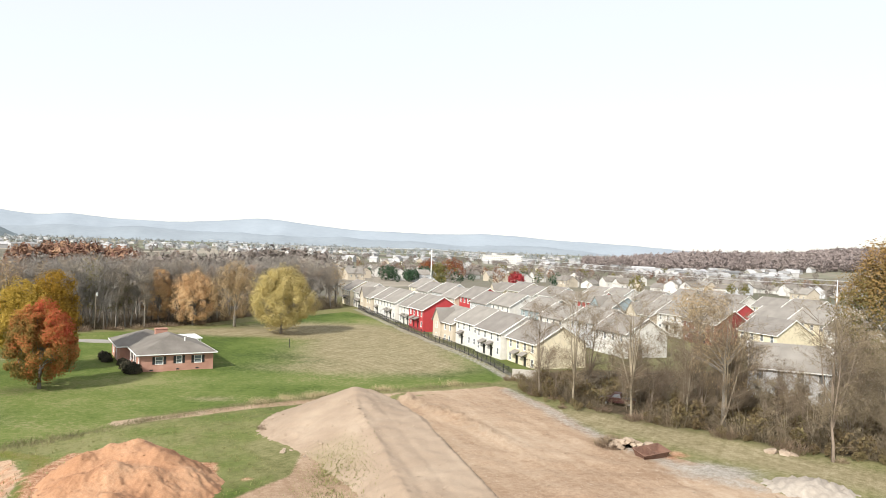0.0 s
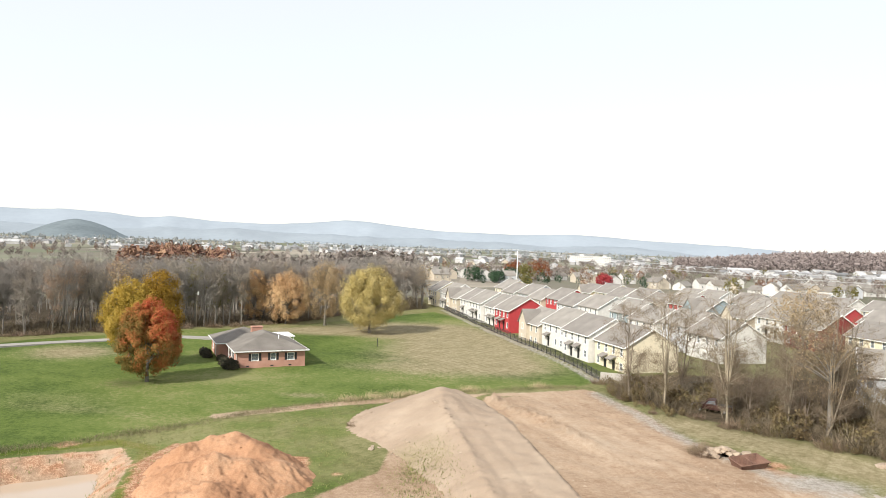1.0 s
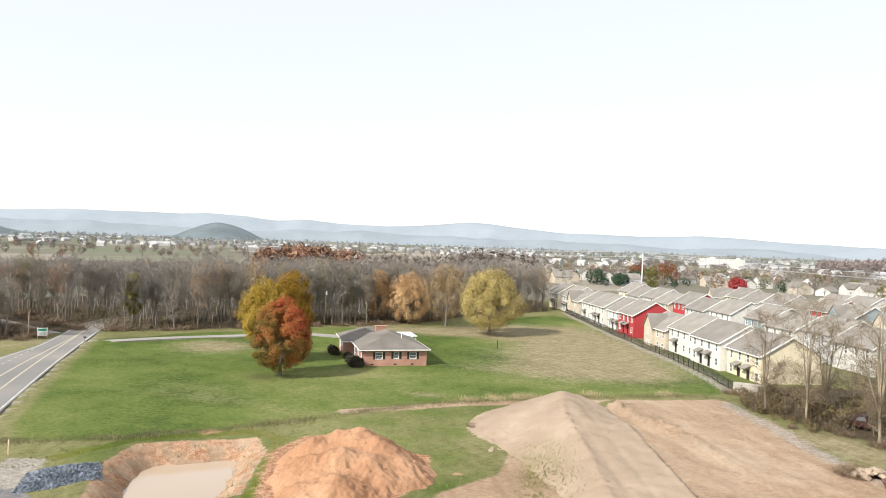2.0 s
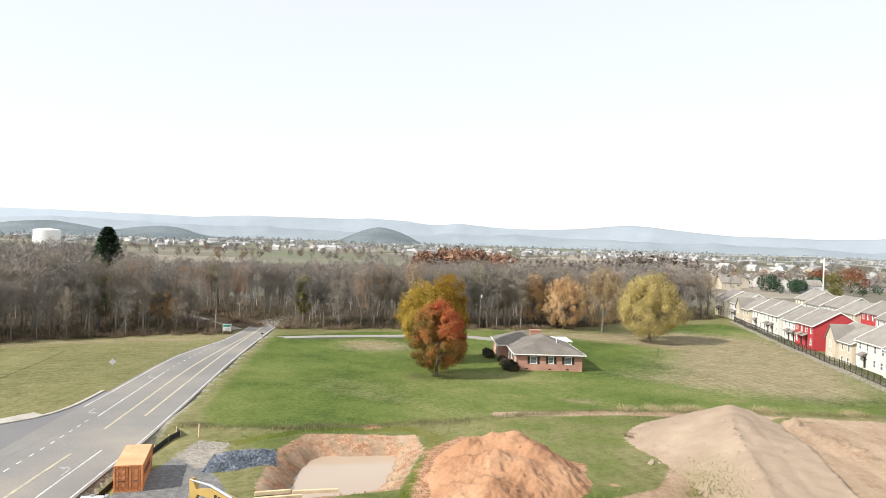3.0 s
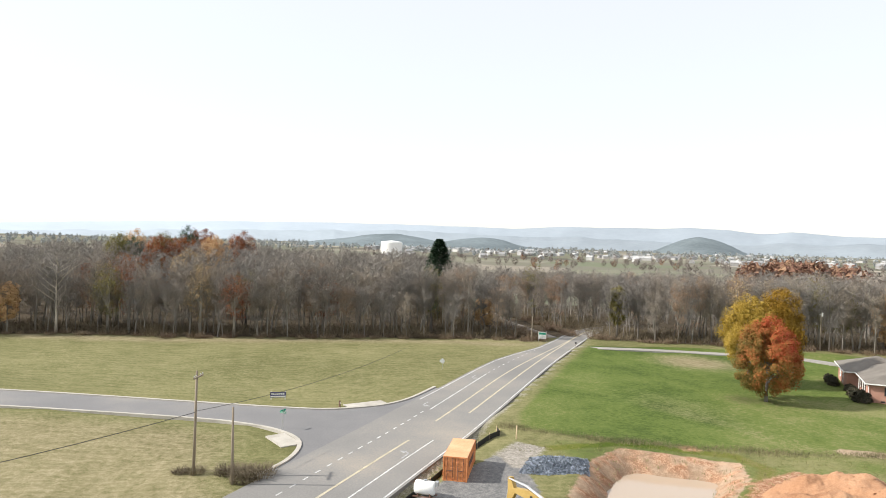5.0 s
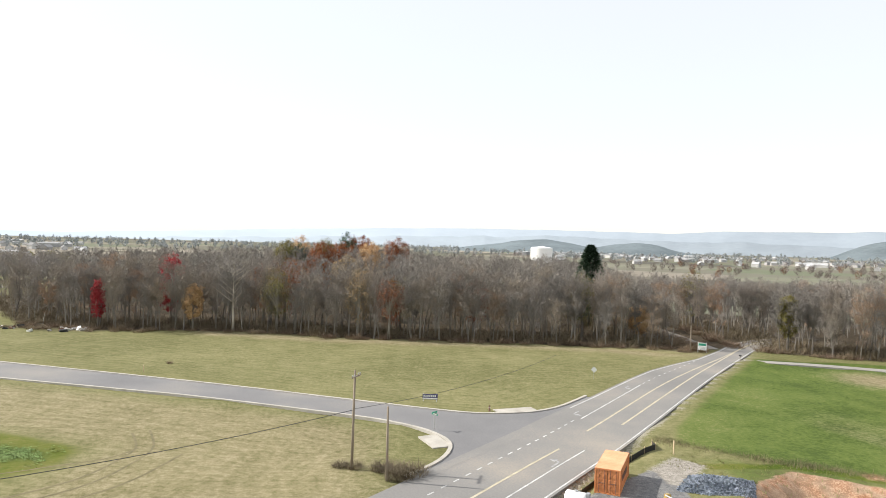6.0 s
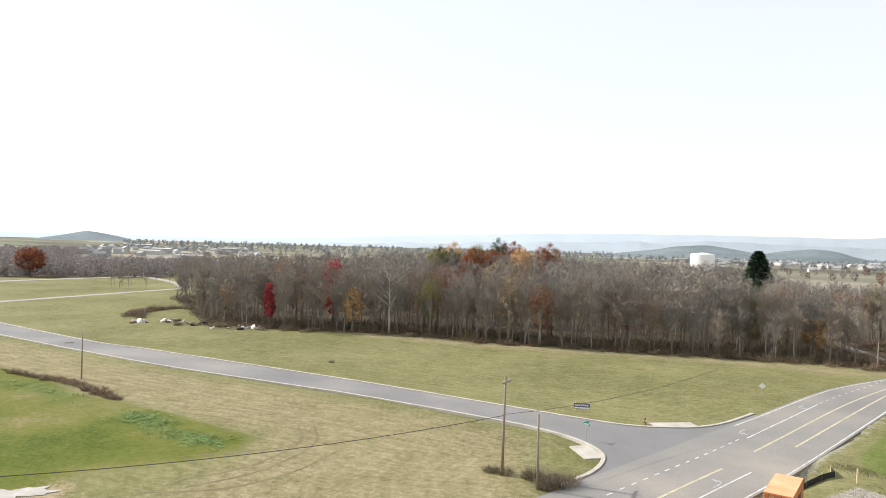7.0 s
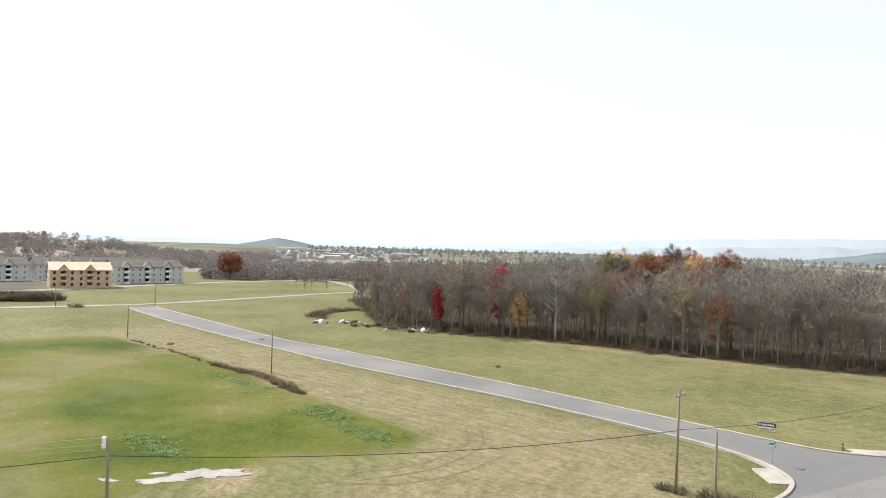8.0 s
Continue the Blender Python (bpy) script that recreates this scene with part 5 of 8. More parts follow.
for i, (x, y) in enumerate(copse_pts):
    k = wood_rng.randrange(6)
    ob = thing("bare_tree", "twisted leafless tree in the copse by the houses", "tree", "trees of the copse")
    part("trunk", COPSE_FORMS[k][0], None, ob)
    part("crown", COPSE_FORMS[k][1], None, ob)
    s = wood_rng.choice((0.34, 0.4, 0.46, 0.52, 0.58, 0.66, 0.78, 0.95)) * wood_rng.uniform(0.92, 1.08)
    if x > 36 and 24.0 < math.degrees(math.atan2(x, y)) < 29.5:
        s = min(s, 0.42)                       # a gap towards the houses
    s = 1.02 if i >= len(copse_pts) - 4 else s
    ob.matrix_basis = pose(x, y, tz(x, y), wood_rng.uniform(-7, 7), wood_rng.uniform(-7, 7), wood_rng.uniform(0, 360))
    ob.scale = (s, s, s)


# ---- brush, weeds and tall grass ----
def brush_mesh(seed, n, r, h, w, material):
    rng = random.Random(seed)
    c = MB()
    for _ in range(n):
        a, q = rng.uniform(0, 6.283), r * math.sqrt(rng.random()) * 0.8
        p = Vector((math.cos(a) * q, math.sin(a) * q, -0.05))
        hh = h * rng.uniform(0.3, 1.0) * (1 - 0.4 * q / r)
        b2 = a + rng.gauss(0, .8)
        bend = rng.uniform(0.15, 0.6)
        m = p + Vector((math.cos(b2) * hh * bend, math.sin(b2) * hh * bend, hh * 0.6))
        e = m + Vector((math.cos(b2) * hh * 0.45, math.sin(b2) * hh * 0.45, hh * rng.uniform(-.1, .4)))
        s = Vector((-math.sin(b2 + rng.uniform(-1, 1)), math.cos(b2), 0)) * w
        c.add([p - s, p + s, m + s * 0.8, m - s * 0.8, e], [(0, 1, 2, 3), (3, 2, 4)])
        for _ in range(2):
            g0 = p.lerp(m, rng.uniform(0.3, 1))
            g1 = g0 + Vector((rng.gauss(0, .5), rng.gauss(0, .5), rng.gauss(0.15, .35))) * hh * 0.5
            c.add([g0 - s * 0.7, g0 + s * 0.7, g1], [(0, 1, 2)])
    return c.mesh("brush", M[material])


DARK = [brush_mesh(80 + i, 300, 1.7, 2.0, 0.022, "dark_brush") for i in range(2)]
BRUSH = [brush_mesh(i, 230, 1.8, 2.1, 0.017, "brush") for i in range(4)]
LITE = [brush_mesh(40 + i, 85, 1.9, 2.6, 0.019, "brush") for i in range(3)]


def brush_at(x, y, s, name="shrub", label="tangled leafless brown shrub at the edge of the trees", group="shrubs", forms=None):
    ob = tagged(new(name, (forms or BRUSH)[wood_rng.randrange(len(forms or BRUSH))]), label, "shrub", group)
    ob.matrix_basis = pose(x, y, tz(x, y), 0, 0, wood_rng.uniform(0, 360))
    ob.scale = (s, s, s * wood_rng.uniform(0.7, 1.1))


def edge_points(line, step, spread, seed):
    rng = random.Random(seed)
    ln = spline(line, step)
    return [(p[0] + rng.uniform(-spread, spread), p[1] + rng.uniform(-spread, spread)) for p in ln]


for p in edge_points([(13.5, 115), (15, 106), (19, 98.5), (25, 94), (31, 89), (37, 84.5), (42, 80), (50, 74.5)], 3.6, 1.8, 1) + edge_points([(17, 114), (22, 103), (30, 96), (40, 90), (52, 83)], 2.2, 2.0, 2):
    brush_at(*p, wood_rng.uniform(0.3, 1.25))
for p in edge_points([(-187, -30), (-175, -10), (-168, 14), (-152, 39), (-138, 71), (-127, 94), (-119, 105)], 2.6, 1.6, 3) + edge_points([(-112, 123), (-93, 143), (-80, 156), (-70, 165), (-62, 176), (-55, 198), (-41, 221)], 2.8, 1.4, 4):
    brush_at(*p, wood_rng.uniform(0.6, 1.2))
for p in edge_points([(-119, 107), (-127, 111), (-136, 114), (-150, 120)], 1.7, 1.8, 5) + edge_points([(-118, 110), (-126, 113.5), (-134, 117)], 1.9, 1.2, 15) + edge_points([(-119, 121), (-128, 125), (-140, 130), (-160, 140)], 2.0, 1.6, 16) + edge_points([(-200, -50), (-208, -53), (-216, -50), (-224, -45)], 1.3, 2.6, 6):
    brush_at(*p, wood_rng.uniform(0.9, 1.7))
BRUSH_NP, LITE_NP = [], []
for me in BRUSH + LITE:
    co = np.empty(len(me.vertices) * 3)
    me.vertices.foreach_get("co", co)
    (BRUSH_NP if me in BRUSH else LITE_NP).append((co.reshape(-1, 3), [tuple(p.vertices) for p in me.polygons]))
def by_truck(x, y):
    """Keeps the view of the parked truck open."""
    return line_dist(np.array([x]), np.array([y]), [(23.5, 92), (27.6, 101)])[0] < 2.6


# the undergrowth takes the darker brush tone, which stands in for shade under trees
joined("undergrowth", [q[0] for q in scatter(COPSE, 2.6, 23) if not by_truck(*q[0]) and q[0][1] + 0.4 * q[0][0] < 124.5], BRUSH_NP, "dark_brush", "tangled brown undergrowth beneath the copse", 0.4, 2.0, 24, "undergrowth")
inner = [(x, y) for (x, y), dd in scatter(WOODS_WEST, 3.5, 24) + scatter(WOODS_NORTH, 3.5, 25) if dd < 17 and math.hypot(x, y) < 270]
joined("undergrowth", inner, LITE_NP, "dark_brush", "tangled brown undergrowth along the woods", 0.8, 1.8, 25, "undergrowth")
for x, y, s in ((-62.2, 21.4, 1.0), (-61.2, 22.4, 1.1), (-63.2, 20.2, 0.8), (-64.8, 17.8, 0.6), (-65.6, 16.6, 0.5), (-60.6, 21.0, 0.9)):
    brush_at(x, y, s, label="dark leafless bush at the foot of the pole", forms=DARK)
for p in edge_points([(-144, -76), (-131, -60), (-118, -45.5), (-112, -37.5), (-100, -27.2)], 1.2, 0.5, 7):
    brush_at(*p, wood_rng.uniform(0.45, 0.8) if p[0] > -121 else 0.25, label="low brown weeds along the ditch", group="ditch weeds")


def blades(name, places, h, w, material, label, seed=1):
    rng = random.Random(seed)
    c = MB()
    for x, y, k, rr, hs in places:
        z = tz(x, y)
        for _ in range(k):
            px, py = x + rng.gauss(0, rr), y + rng.gauss(0, rr)
            hh, a = h * hs * rng.uniform(0.5, 1.2), rng.uniform(0, 6.283)
            dx, dy = math.cos(a) * w, math.sin(a) * w
            lx, ly = rng.gauss(0, .3) * hh, rng.gauss(0, .3) * hh
            c.add([(px - dx, py - dy, z - 0.05), (px + dx, py + dy, z - 0.05), (px + lx, py + ly, z + hh)], [(0, 1, 2)])
    return single(name, c, M[material], label, "grass", kind="stuff")


hp = spline(HEDGE, 0.5)
blades("weeds", [(p[0], p[1], 70, 0.7, 0.35 + 0.75 * abs(math.sin(i * 0.37) * math.cos(i * 0.11))) for i, p in enumerate(hp)], 0.55, 0.02, "weed", "rough brown-green weeds along the lawn's edge", 3)
blades("tall_grass", [(x + (i % 3) * 0.6, y + (i // 3) * 0.5, 80, 0.75, 0.9) for x, y in ((-24.5, 93.8), (-21.5, 96.5), (-18.6, 98.6), (-17.0, 99.4), (-8.5, 104.6), (2.0, 110.5)) for i in range(5)], 0.85, 0.017, "straw", "pale dry tall grass by the lawn's edge", 4)

weed_rng = random.Random(71)
lw = []
for cx, cy, rx, ry, deg, k in ((-88, -20.5, 6.0, 2.4, 38, 90), (-79.5, -13, 4.5, 2.0, 50, 70), (-69.5, -33.5, 3.2, 1.6, 60, 45), (-73.5, -37.5, 3.0, 1.4, 60, 30), (-105, -38, 11, 2.6, 45, 50)):
    for _ in range(k):
        u, v, c, q = weed_rng.gauss(0, 0.55) * rx, weed_rng.gauss(0, 0.55) * ry, math.cos(radians(deg)), math.sin(radians(deg))
        lw.append((cx + u * c - v * q, cy + u * q + v * c, 26, 0.38, weed_rng.uniform(0.5, 1.2)))
wm = MB()
for x, y, k, rr2, hs in lw:
    z = tz(x, y)
    for _ in range(k):
        px, py, pz = x + weed_rng.gauss(0, rr2), y + weed_rng.gauss(0, rr2), z + weed_rng.uniform(0.02, 0.2) * hs
        a, s = weed_rng.uniform(0, 6.283), weed_rng.uniform(0.05, 0.11)
        u, v = Vector((math.cos(a), math.sin(a), weed_rng.gauss(0, .35))) * s, Vector((-math.sin(a), math.cos(a), weed_rng.gauss(0, .35))) * s * 0.7
        p = Vector((px, py, pz))
        wm.add([p - u, p - v, p + u, p + v], [(0, 1, 2, 3)])
single("weeds", wm, M["lush_weed"], "lush broad-leaved green weeds in patches of the field", "weeds", kind="stuff")

# tufts of rough grass between the lawn and the works
tufts = [(x, y, 5, 0.16, g) for (x, y), g in zip([q[0] for q in scatter(STRIP, 0.55, 61)], [random.Random(5).uniform(0.5, 1.3) for _ in range(9000)])]
tufts = [(x, y, k, rr2, 0.5 + 0.9 * ((i * 7919) % 97) / 97) for i, (x, y, k, rr2, g) in enumerate(tufts) if (i * 31) % 5 < 2 and float(clay_heap(np.array([x]), np.array([y]))[0]) < -0.2]
blades("rough_grass", tufts, 0.22, 0.03, "weed_green", "rough tufts of pale green grass", 8)


# ---- far land: ridges, hills, woods and the town ----
def ridge(name, keys, dist, depth, base, material, label, wob=0.0, seed=1, spur=0.05):
    """A long hill seen from the valley, by its height angle in each direction, with spurs and gullies down its face."""
    ka, ke = [k[0] for k in keys], [k[1] for k in keys]
    azs = np.arange(ka[0], ka[-1] + 0.01, 0.14)
    els = np.interp(azs, ka, ke)
    els = np.convolve(np.pad(els, 5, mode="edge"), np.hanning(13)[1:-1] / np.hanning(13).sum(), "valid")
    els = els + wob * fbm(azs * 10, azs * 0 + seed, 60, seed, 5)
    mb = MB()
    rows = []
    steps = ((-1.0, 0.0), (-0.82, 0.12), (-0.66, 0.3), (-0.5, 0.48), (-0.36, 0.66), (-0.22, 0.82), (-0.1, 0.94), (0.0, 1.0), (0.6, 0.2))
    for f, hgt in steps:
        relief = np.abs(fbm(azs * 10 + f * 22, azs * 0 + f * 5, 70, seed + 20, 3)) - 0.35
        for a, e, q in zip(azs, els, relief):
            d = dist + f * depth
            zt = EYE + dist * math.tan(radians(e))
            u = radians(a)
            rows.append((-math.sin(u) * d, math.cos(u) * d, base + (zt - base) * (hgt - spur * q * 4 * hgt * (1 - hgt))))
    k = len(azs)
    mb.add(rows, [(j * k + i, j * k + i + 1, (j + 1) * k + i + 1, (j + 1) * k + i) for j in range(len(steps) - 1) for i in range(k - 1)])
    return tagged(part(name, mb, material, None, smooth=True), label, "hills", kind="structure")


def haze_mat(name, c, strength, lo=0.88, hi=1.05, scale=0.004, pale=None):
    """Far hills: the air's haze put into colour and emission, paler towards the west."""
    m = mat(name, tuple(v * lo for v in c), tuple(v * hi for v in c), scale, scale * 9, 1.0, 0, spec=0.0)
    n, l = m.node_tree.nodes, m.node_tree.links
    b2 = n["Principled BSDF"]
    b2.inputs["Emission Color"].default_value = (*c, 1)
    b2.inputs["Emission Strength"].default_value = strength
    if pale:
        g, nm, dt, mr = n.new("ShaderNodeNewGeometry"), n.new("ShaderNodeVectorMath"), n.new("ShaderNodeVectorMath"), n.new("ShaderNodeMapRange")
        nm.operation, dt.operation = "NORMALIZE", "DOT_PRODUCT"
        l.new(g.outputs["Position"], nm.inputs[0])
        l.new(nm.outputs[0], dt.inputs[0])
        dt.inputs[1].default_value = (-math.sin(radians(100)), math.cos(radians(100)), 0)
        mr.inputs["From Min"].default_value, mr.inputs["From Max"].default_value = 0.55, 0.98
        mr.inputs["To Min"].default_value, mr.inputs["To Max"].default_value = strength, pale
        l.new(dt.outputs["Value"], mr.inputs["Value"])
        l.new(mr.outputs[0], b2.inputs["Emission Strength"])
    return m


# each layer's share of haze is set by its blue and its emission
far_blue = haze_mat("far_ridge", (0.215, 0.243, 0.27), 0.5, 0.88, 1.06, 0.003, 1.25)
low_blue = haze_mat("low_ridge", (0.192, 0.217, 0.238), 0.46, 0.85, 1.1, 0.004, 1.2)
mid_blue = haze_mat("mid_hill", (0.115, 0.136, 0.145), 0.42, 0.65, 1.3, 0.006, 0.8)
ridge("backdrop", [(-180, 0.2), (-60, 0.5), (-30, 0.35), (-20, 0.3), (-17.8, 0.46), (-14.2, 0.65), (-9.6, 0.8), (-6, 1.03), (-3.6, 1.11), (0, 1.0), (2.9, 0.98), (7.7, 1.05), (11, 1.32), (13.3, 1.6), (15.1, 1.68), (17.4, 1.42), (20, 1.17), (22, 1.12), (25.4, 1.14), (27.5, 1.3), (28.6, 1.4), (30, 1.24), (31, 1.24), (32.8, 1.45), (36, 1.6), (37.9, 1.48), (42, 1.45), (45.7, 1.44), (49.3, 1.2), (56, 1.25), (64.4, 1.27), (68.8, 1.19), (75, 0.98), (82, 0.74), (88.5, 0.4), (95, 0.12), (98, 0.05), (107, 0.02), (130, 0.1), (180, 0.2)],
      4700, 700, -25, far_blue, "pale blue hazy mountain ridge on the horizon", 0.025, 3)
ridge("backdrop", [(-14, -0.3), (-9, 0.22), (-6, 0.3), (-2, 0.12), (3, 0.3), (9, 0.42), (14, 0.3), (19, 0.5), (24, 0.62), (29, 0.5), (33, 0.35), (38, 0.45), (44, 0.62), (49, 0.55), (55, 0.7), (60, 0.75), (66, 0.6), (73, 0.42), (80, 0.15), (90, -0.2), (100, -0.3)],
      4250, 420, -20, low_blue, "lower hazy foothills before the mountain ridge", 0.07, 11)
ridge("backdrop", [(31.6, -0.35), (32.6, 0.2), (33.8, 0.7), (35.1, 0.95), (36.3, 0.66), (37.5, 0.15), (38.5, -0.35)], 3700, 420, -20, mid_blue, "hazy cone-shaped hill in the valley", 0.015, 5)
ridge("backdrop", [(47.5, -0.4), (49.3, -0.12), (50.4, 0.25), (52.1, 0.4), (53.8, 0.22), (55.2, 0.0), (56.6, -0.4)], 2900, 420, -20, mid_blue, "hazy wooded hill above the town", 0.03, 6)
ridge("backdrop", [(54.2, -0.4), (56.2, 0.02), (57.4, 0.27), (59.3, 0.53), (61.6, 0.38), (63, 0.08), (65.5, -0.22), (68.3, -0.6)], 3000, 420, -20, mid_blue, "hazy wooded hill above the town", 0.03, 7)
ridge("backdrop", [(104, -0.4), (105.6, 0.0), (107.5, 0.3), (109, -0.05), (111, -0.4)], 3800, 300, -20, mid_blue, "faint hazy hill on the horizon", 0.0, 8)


def polar(az, r):
    return (-math.sin(radians(az)) * r, math.cos(radians(az)) * r)


def clump(seed, n, r, h, s):
    """A far tree: an uneven crown of small flakes on a short stem."""
    rng = random.Random(seed)
    v, f = [], []
    for _ in range(n):
        d = Vector((rng.gauss(0, 1), rng.gauss(0, 1), rng.gauss(0, 1))).normalized() * rng.uniform(0.55, 1.0)
        p = Vector((d.x * r, d.y * r, h * 0.5 + d.z * h * 0.5))
        a, b2 = Vector((rng.gauss(0, s), rng.gauss(0, s), rng.gauss(0, s))), Vector((rng.gauss(0, s), rng.gauss(0, s), rng.gauss(0, s)))
        k = len(v)
        v += [tuple(p - a), tuple(p + a * 0.6 + b2), tuple(p + a - b2)]
        f.append((k, k + 1, k + 2))
    k = len(v)
    v += [(-.3, 0, -1), (.3, 0, -1), (0, 0, h * 0.5)]
    f.append((k, k + 1, k + 2))
    return np.array(v), f


CLUMPS = [clump(i, 230, 3.4 + 0.4 * i, 8.5 + i, 0.34) for i in range(4)]
BIG_CLUMPS = [clump(10 + i, 100, 5.2, 13 + 2 * i, 0.85) for i in range(4)]
FINE_CLUMPS = [clump(30 + i, 150, 4.8, 12 + 2 * i, 0.5) for i in range(4)]
frng = random.Random(31)


def sector(n, a0, a1, r0, r1, power=1.0, patch=False):
    pts = [polar(frng.uniform(a0, a1), r0 + (r1 - r0) * frng.random() ** power) for _ in range(n)]
    if patch:
        keep = fbm(np.array([p[0] for p in pts]), np.array([p[1] for p in pts]), 260, 51, 3) > -0.25
        pts = [p for p, k in zip(pts, keep) if k]
    return pts


edge_scrub = edge_points([(13.5, 115), (15, 106), (19, 98.5), (25, 94), (31, 89), (37, 84.5), (42, 80), (50, 74.5)], 0.8, 1.5, 41)
joined("scrub", [q for q in [p[0] for p in scatter(COPSE, 2.9, 27)] if not by_truck(*q)], CLUMPS, "scrub", "olive-brown leafy scrub beneath the copse", 0.14, 0.34, 26, "undergrowth")
joined("scrub", [q for q in edge_scrub if not by_truck(*q)], CLUMPS, "scrub", "low olive-brown scrub along the copse's edge", 0.06, 0.17, 27, "undergrowth")
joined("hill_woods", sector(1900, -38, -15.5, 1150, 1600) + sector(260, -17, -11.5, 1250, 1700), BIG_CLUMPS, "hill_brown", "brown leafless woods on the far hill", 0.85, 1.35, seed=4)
joined("hill_woods", sector(1600, 108, 130, 640, 1250, 1.0, True), FINE_CLUMPS, "hazy_woods", "grey-brown leafless woods on the far hill", 0.5, 0.9, seed=5)
joined("hill_woods", sector(300, 23.7, 32, 430, 600), BIG_CLUMPS, "hill_rust", "rust-brown oak woods on a low rise", seed=6)
joined("hill_woods", sector(190, 9.5, 24, 400, 600), BIG_CLUMPS, "far_brown", "brown leafless woods behind the meadow", seed=16)
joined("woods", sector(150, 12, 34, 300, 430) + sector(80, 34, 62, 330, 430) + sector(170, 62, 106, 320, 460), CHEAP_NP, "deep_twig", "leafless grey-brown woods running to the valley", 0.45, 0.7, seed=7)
joined("woods", sector(620, 97, 113, 420, 650), FINE_CLUMPS, "hazy_woods", "leafless brown woods beyond the far road", 0.4, 0.72, seed=27)
joined("town_trees", sector(110, -34, 15, 350, 640), CHEAP_NP, "twig", "brown leafless trees among the houses of the town", 0.5, 0.8, seed=18)
joined("town_trees", sector(430, -34, 15, 520, 1500, 1.1) + sector(380, 15, 62, 900, 2600, 1.2), CLUMPS, "far_brown", "brown leafless trees among the houses of the town", seed=8)
joined("town_trees", sector(60, -34, 12, 400, 1100) + sector(50, 60, 100, 420, 900), CLUMPS, "leaf_olive", "olive green trees among the houses of the town", seed=9)
joined("town_trees", sector(34, -30, 12, 420, 900) + sector(20, 20, 50, 800, 1400), CLUMPS, "hill_rust", "rust-leaved trees among the houses of the town", seed=10)
joined("town_trees", sector(60, -10, 12, 430, 620), CLUMPS, "pine", "dark evergreen trees among the houses of the town", 0.5, 0.8, seed=11)
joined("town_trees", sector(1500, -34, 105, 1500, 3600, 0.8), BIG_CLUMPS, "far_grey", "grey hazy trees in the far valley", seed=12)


def gable_house(l, w, e, r, over=0.4):
    """Wall and roof of a plain gabled house, ridge along x."""
    a, b2 = MB(), MB()
    x, y = l / 2, w / 2
    a.add([(-x, -y, -1), (x, -y, -1), (x, y, -1), (-x, y, -1), (-x, -y, e), (x, -y, e), (x, y, e), (-x, y, e), (-x, 0, r - 0.1), (x, 0, r - 0.1)],
          [(0, 1, 5, 4), (2, 3, 7, 6), (1, 2, 6, 9, 5), (3, 0, 4, 8, 7)])
    k = (r - e) / y
    o, t = over, 0.18
    ys, ze = y + o, e - k * o
    b2.add([(-x - o, -ys, ze), (x + o, -ys, ze), (x + o, 0, r), (-x - o, 0, r), (x + o, ys, ze), (-x - o, ys, ze),
            (-x - o, -ys, ze - t), (x + o, -ys, ze - t), (x + o, 0, r - t), (-x - o, 0, r - t), (x + o, ys, ze - t), (-x - o, ys, ze - t)],
           [(0, 1, 2, 3), (3, 2, 4, 5), (7, 6, 9, 8), (9, 11, 10, 8), (0, 6, 7, 1), (5, 4, 10, 11), (0, 3, 9, 6), (3, 5, 11, 9), (1, 7, 8, 2), (2, 8, 10, 4)])
    return a, b2


WINDOWS = {}


def window(parent, m, w, h, shutters=False, mullion=True):
    """A window set in its opening: frame with sill, and the pane behind; shutters beside it if it has them."""
    key = (round(w, 2), round(h, 2), mullion)
    if key not in WINDOWS:
        f = MB()
        b2 = 0.09
        f.box(-w / 2, -0.05, -h / 2, -w / 2 + b2, 0.1, h / 2).box(w / 2 - b2, -0.05, -h / 2, w / 2, 0.1, h / 2)
        f.box(-w / 2 + b2, -0.05, h / 2 - b2, w / 2 - b2, 0.1, h / 2).box(-w / 2 - 0.05, -0.09, -h / 2 - 0.06, w / 2 + 0.05, 0.1, -h / 2 + b2 * 0.6)
        if mullion:
            f.box(-w / 2 + b2, -0.03, -0.03, w / 2 - b2, 0.05, 0.03)
        g = MB().box(-w / 2 + b2, 0.03, -h / 2 + 0.05, w / 2 - b2, 0.045, h / 2 - b2)
        WINDOWS[key] = (f.mesh("window", M["white_trim"]), g.mesh("pane", M["glass"]))
    f, g = WINDOWS[key]
    o = part("window", f, None, parent)
    o.matrix_basis = m
    part("pane", g, None, o)
    if shutters:
        for s in (-1, 1):
            mb = MB()
            prof = [(0.0, -h / 2), (-0.04, -h / 2)]
            for k in range(7):
                z = -h / 2 + h * (k + 0.5) / 7
                prof += [(-0.028, z), (-0.045, z + h / 14 - 0.005)]
            prof += [(0.0, h / 2)]
            k = len(prof)
            mb.add([(-0.2, y, z) for y, z in prof] + [(0.2, y, z) for y, z in prof], [tuple(range(k)), tuple(range(2 * k - 1, k - 1, -1))] + [(i, k + i, k + (i + 1) % k, (i + 1) % k) for i in range(k)])
            q = part("shutter", mb, M["black"], o, "black louvred shutter")
            q.matrix_basis = pose(s * (w / 2 + 0.23), -0.075, 0)
    return o


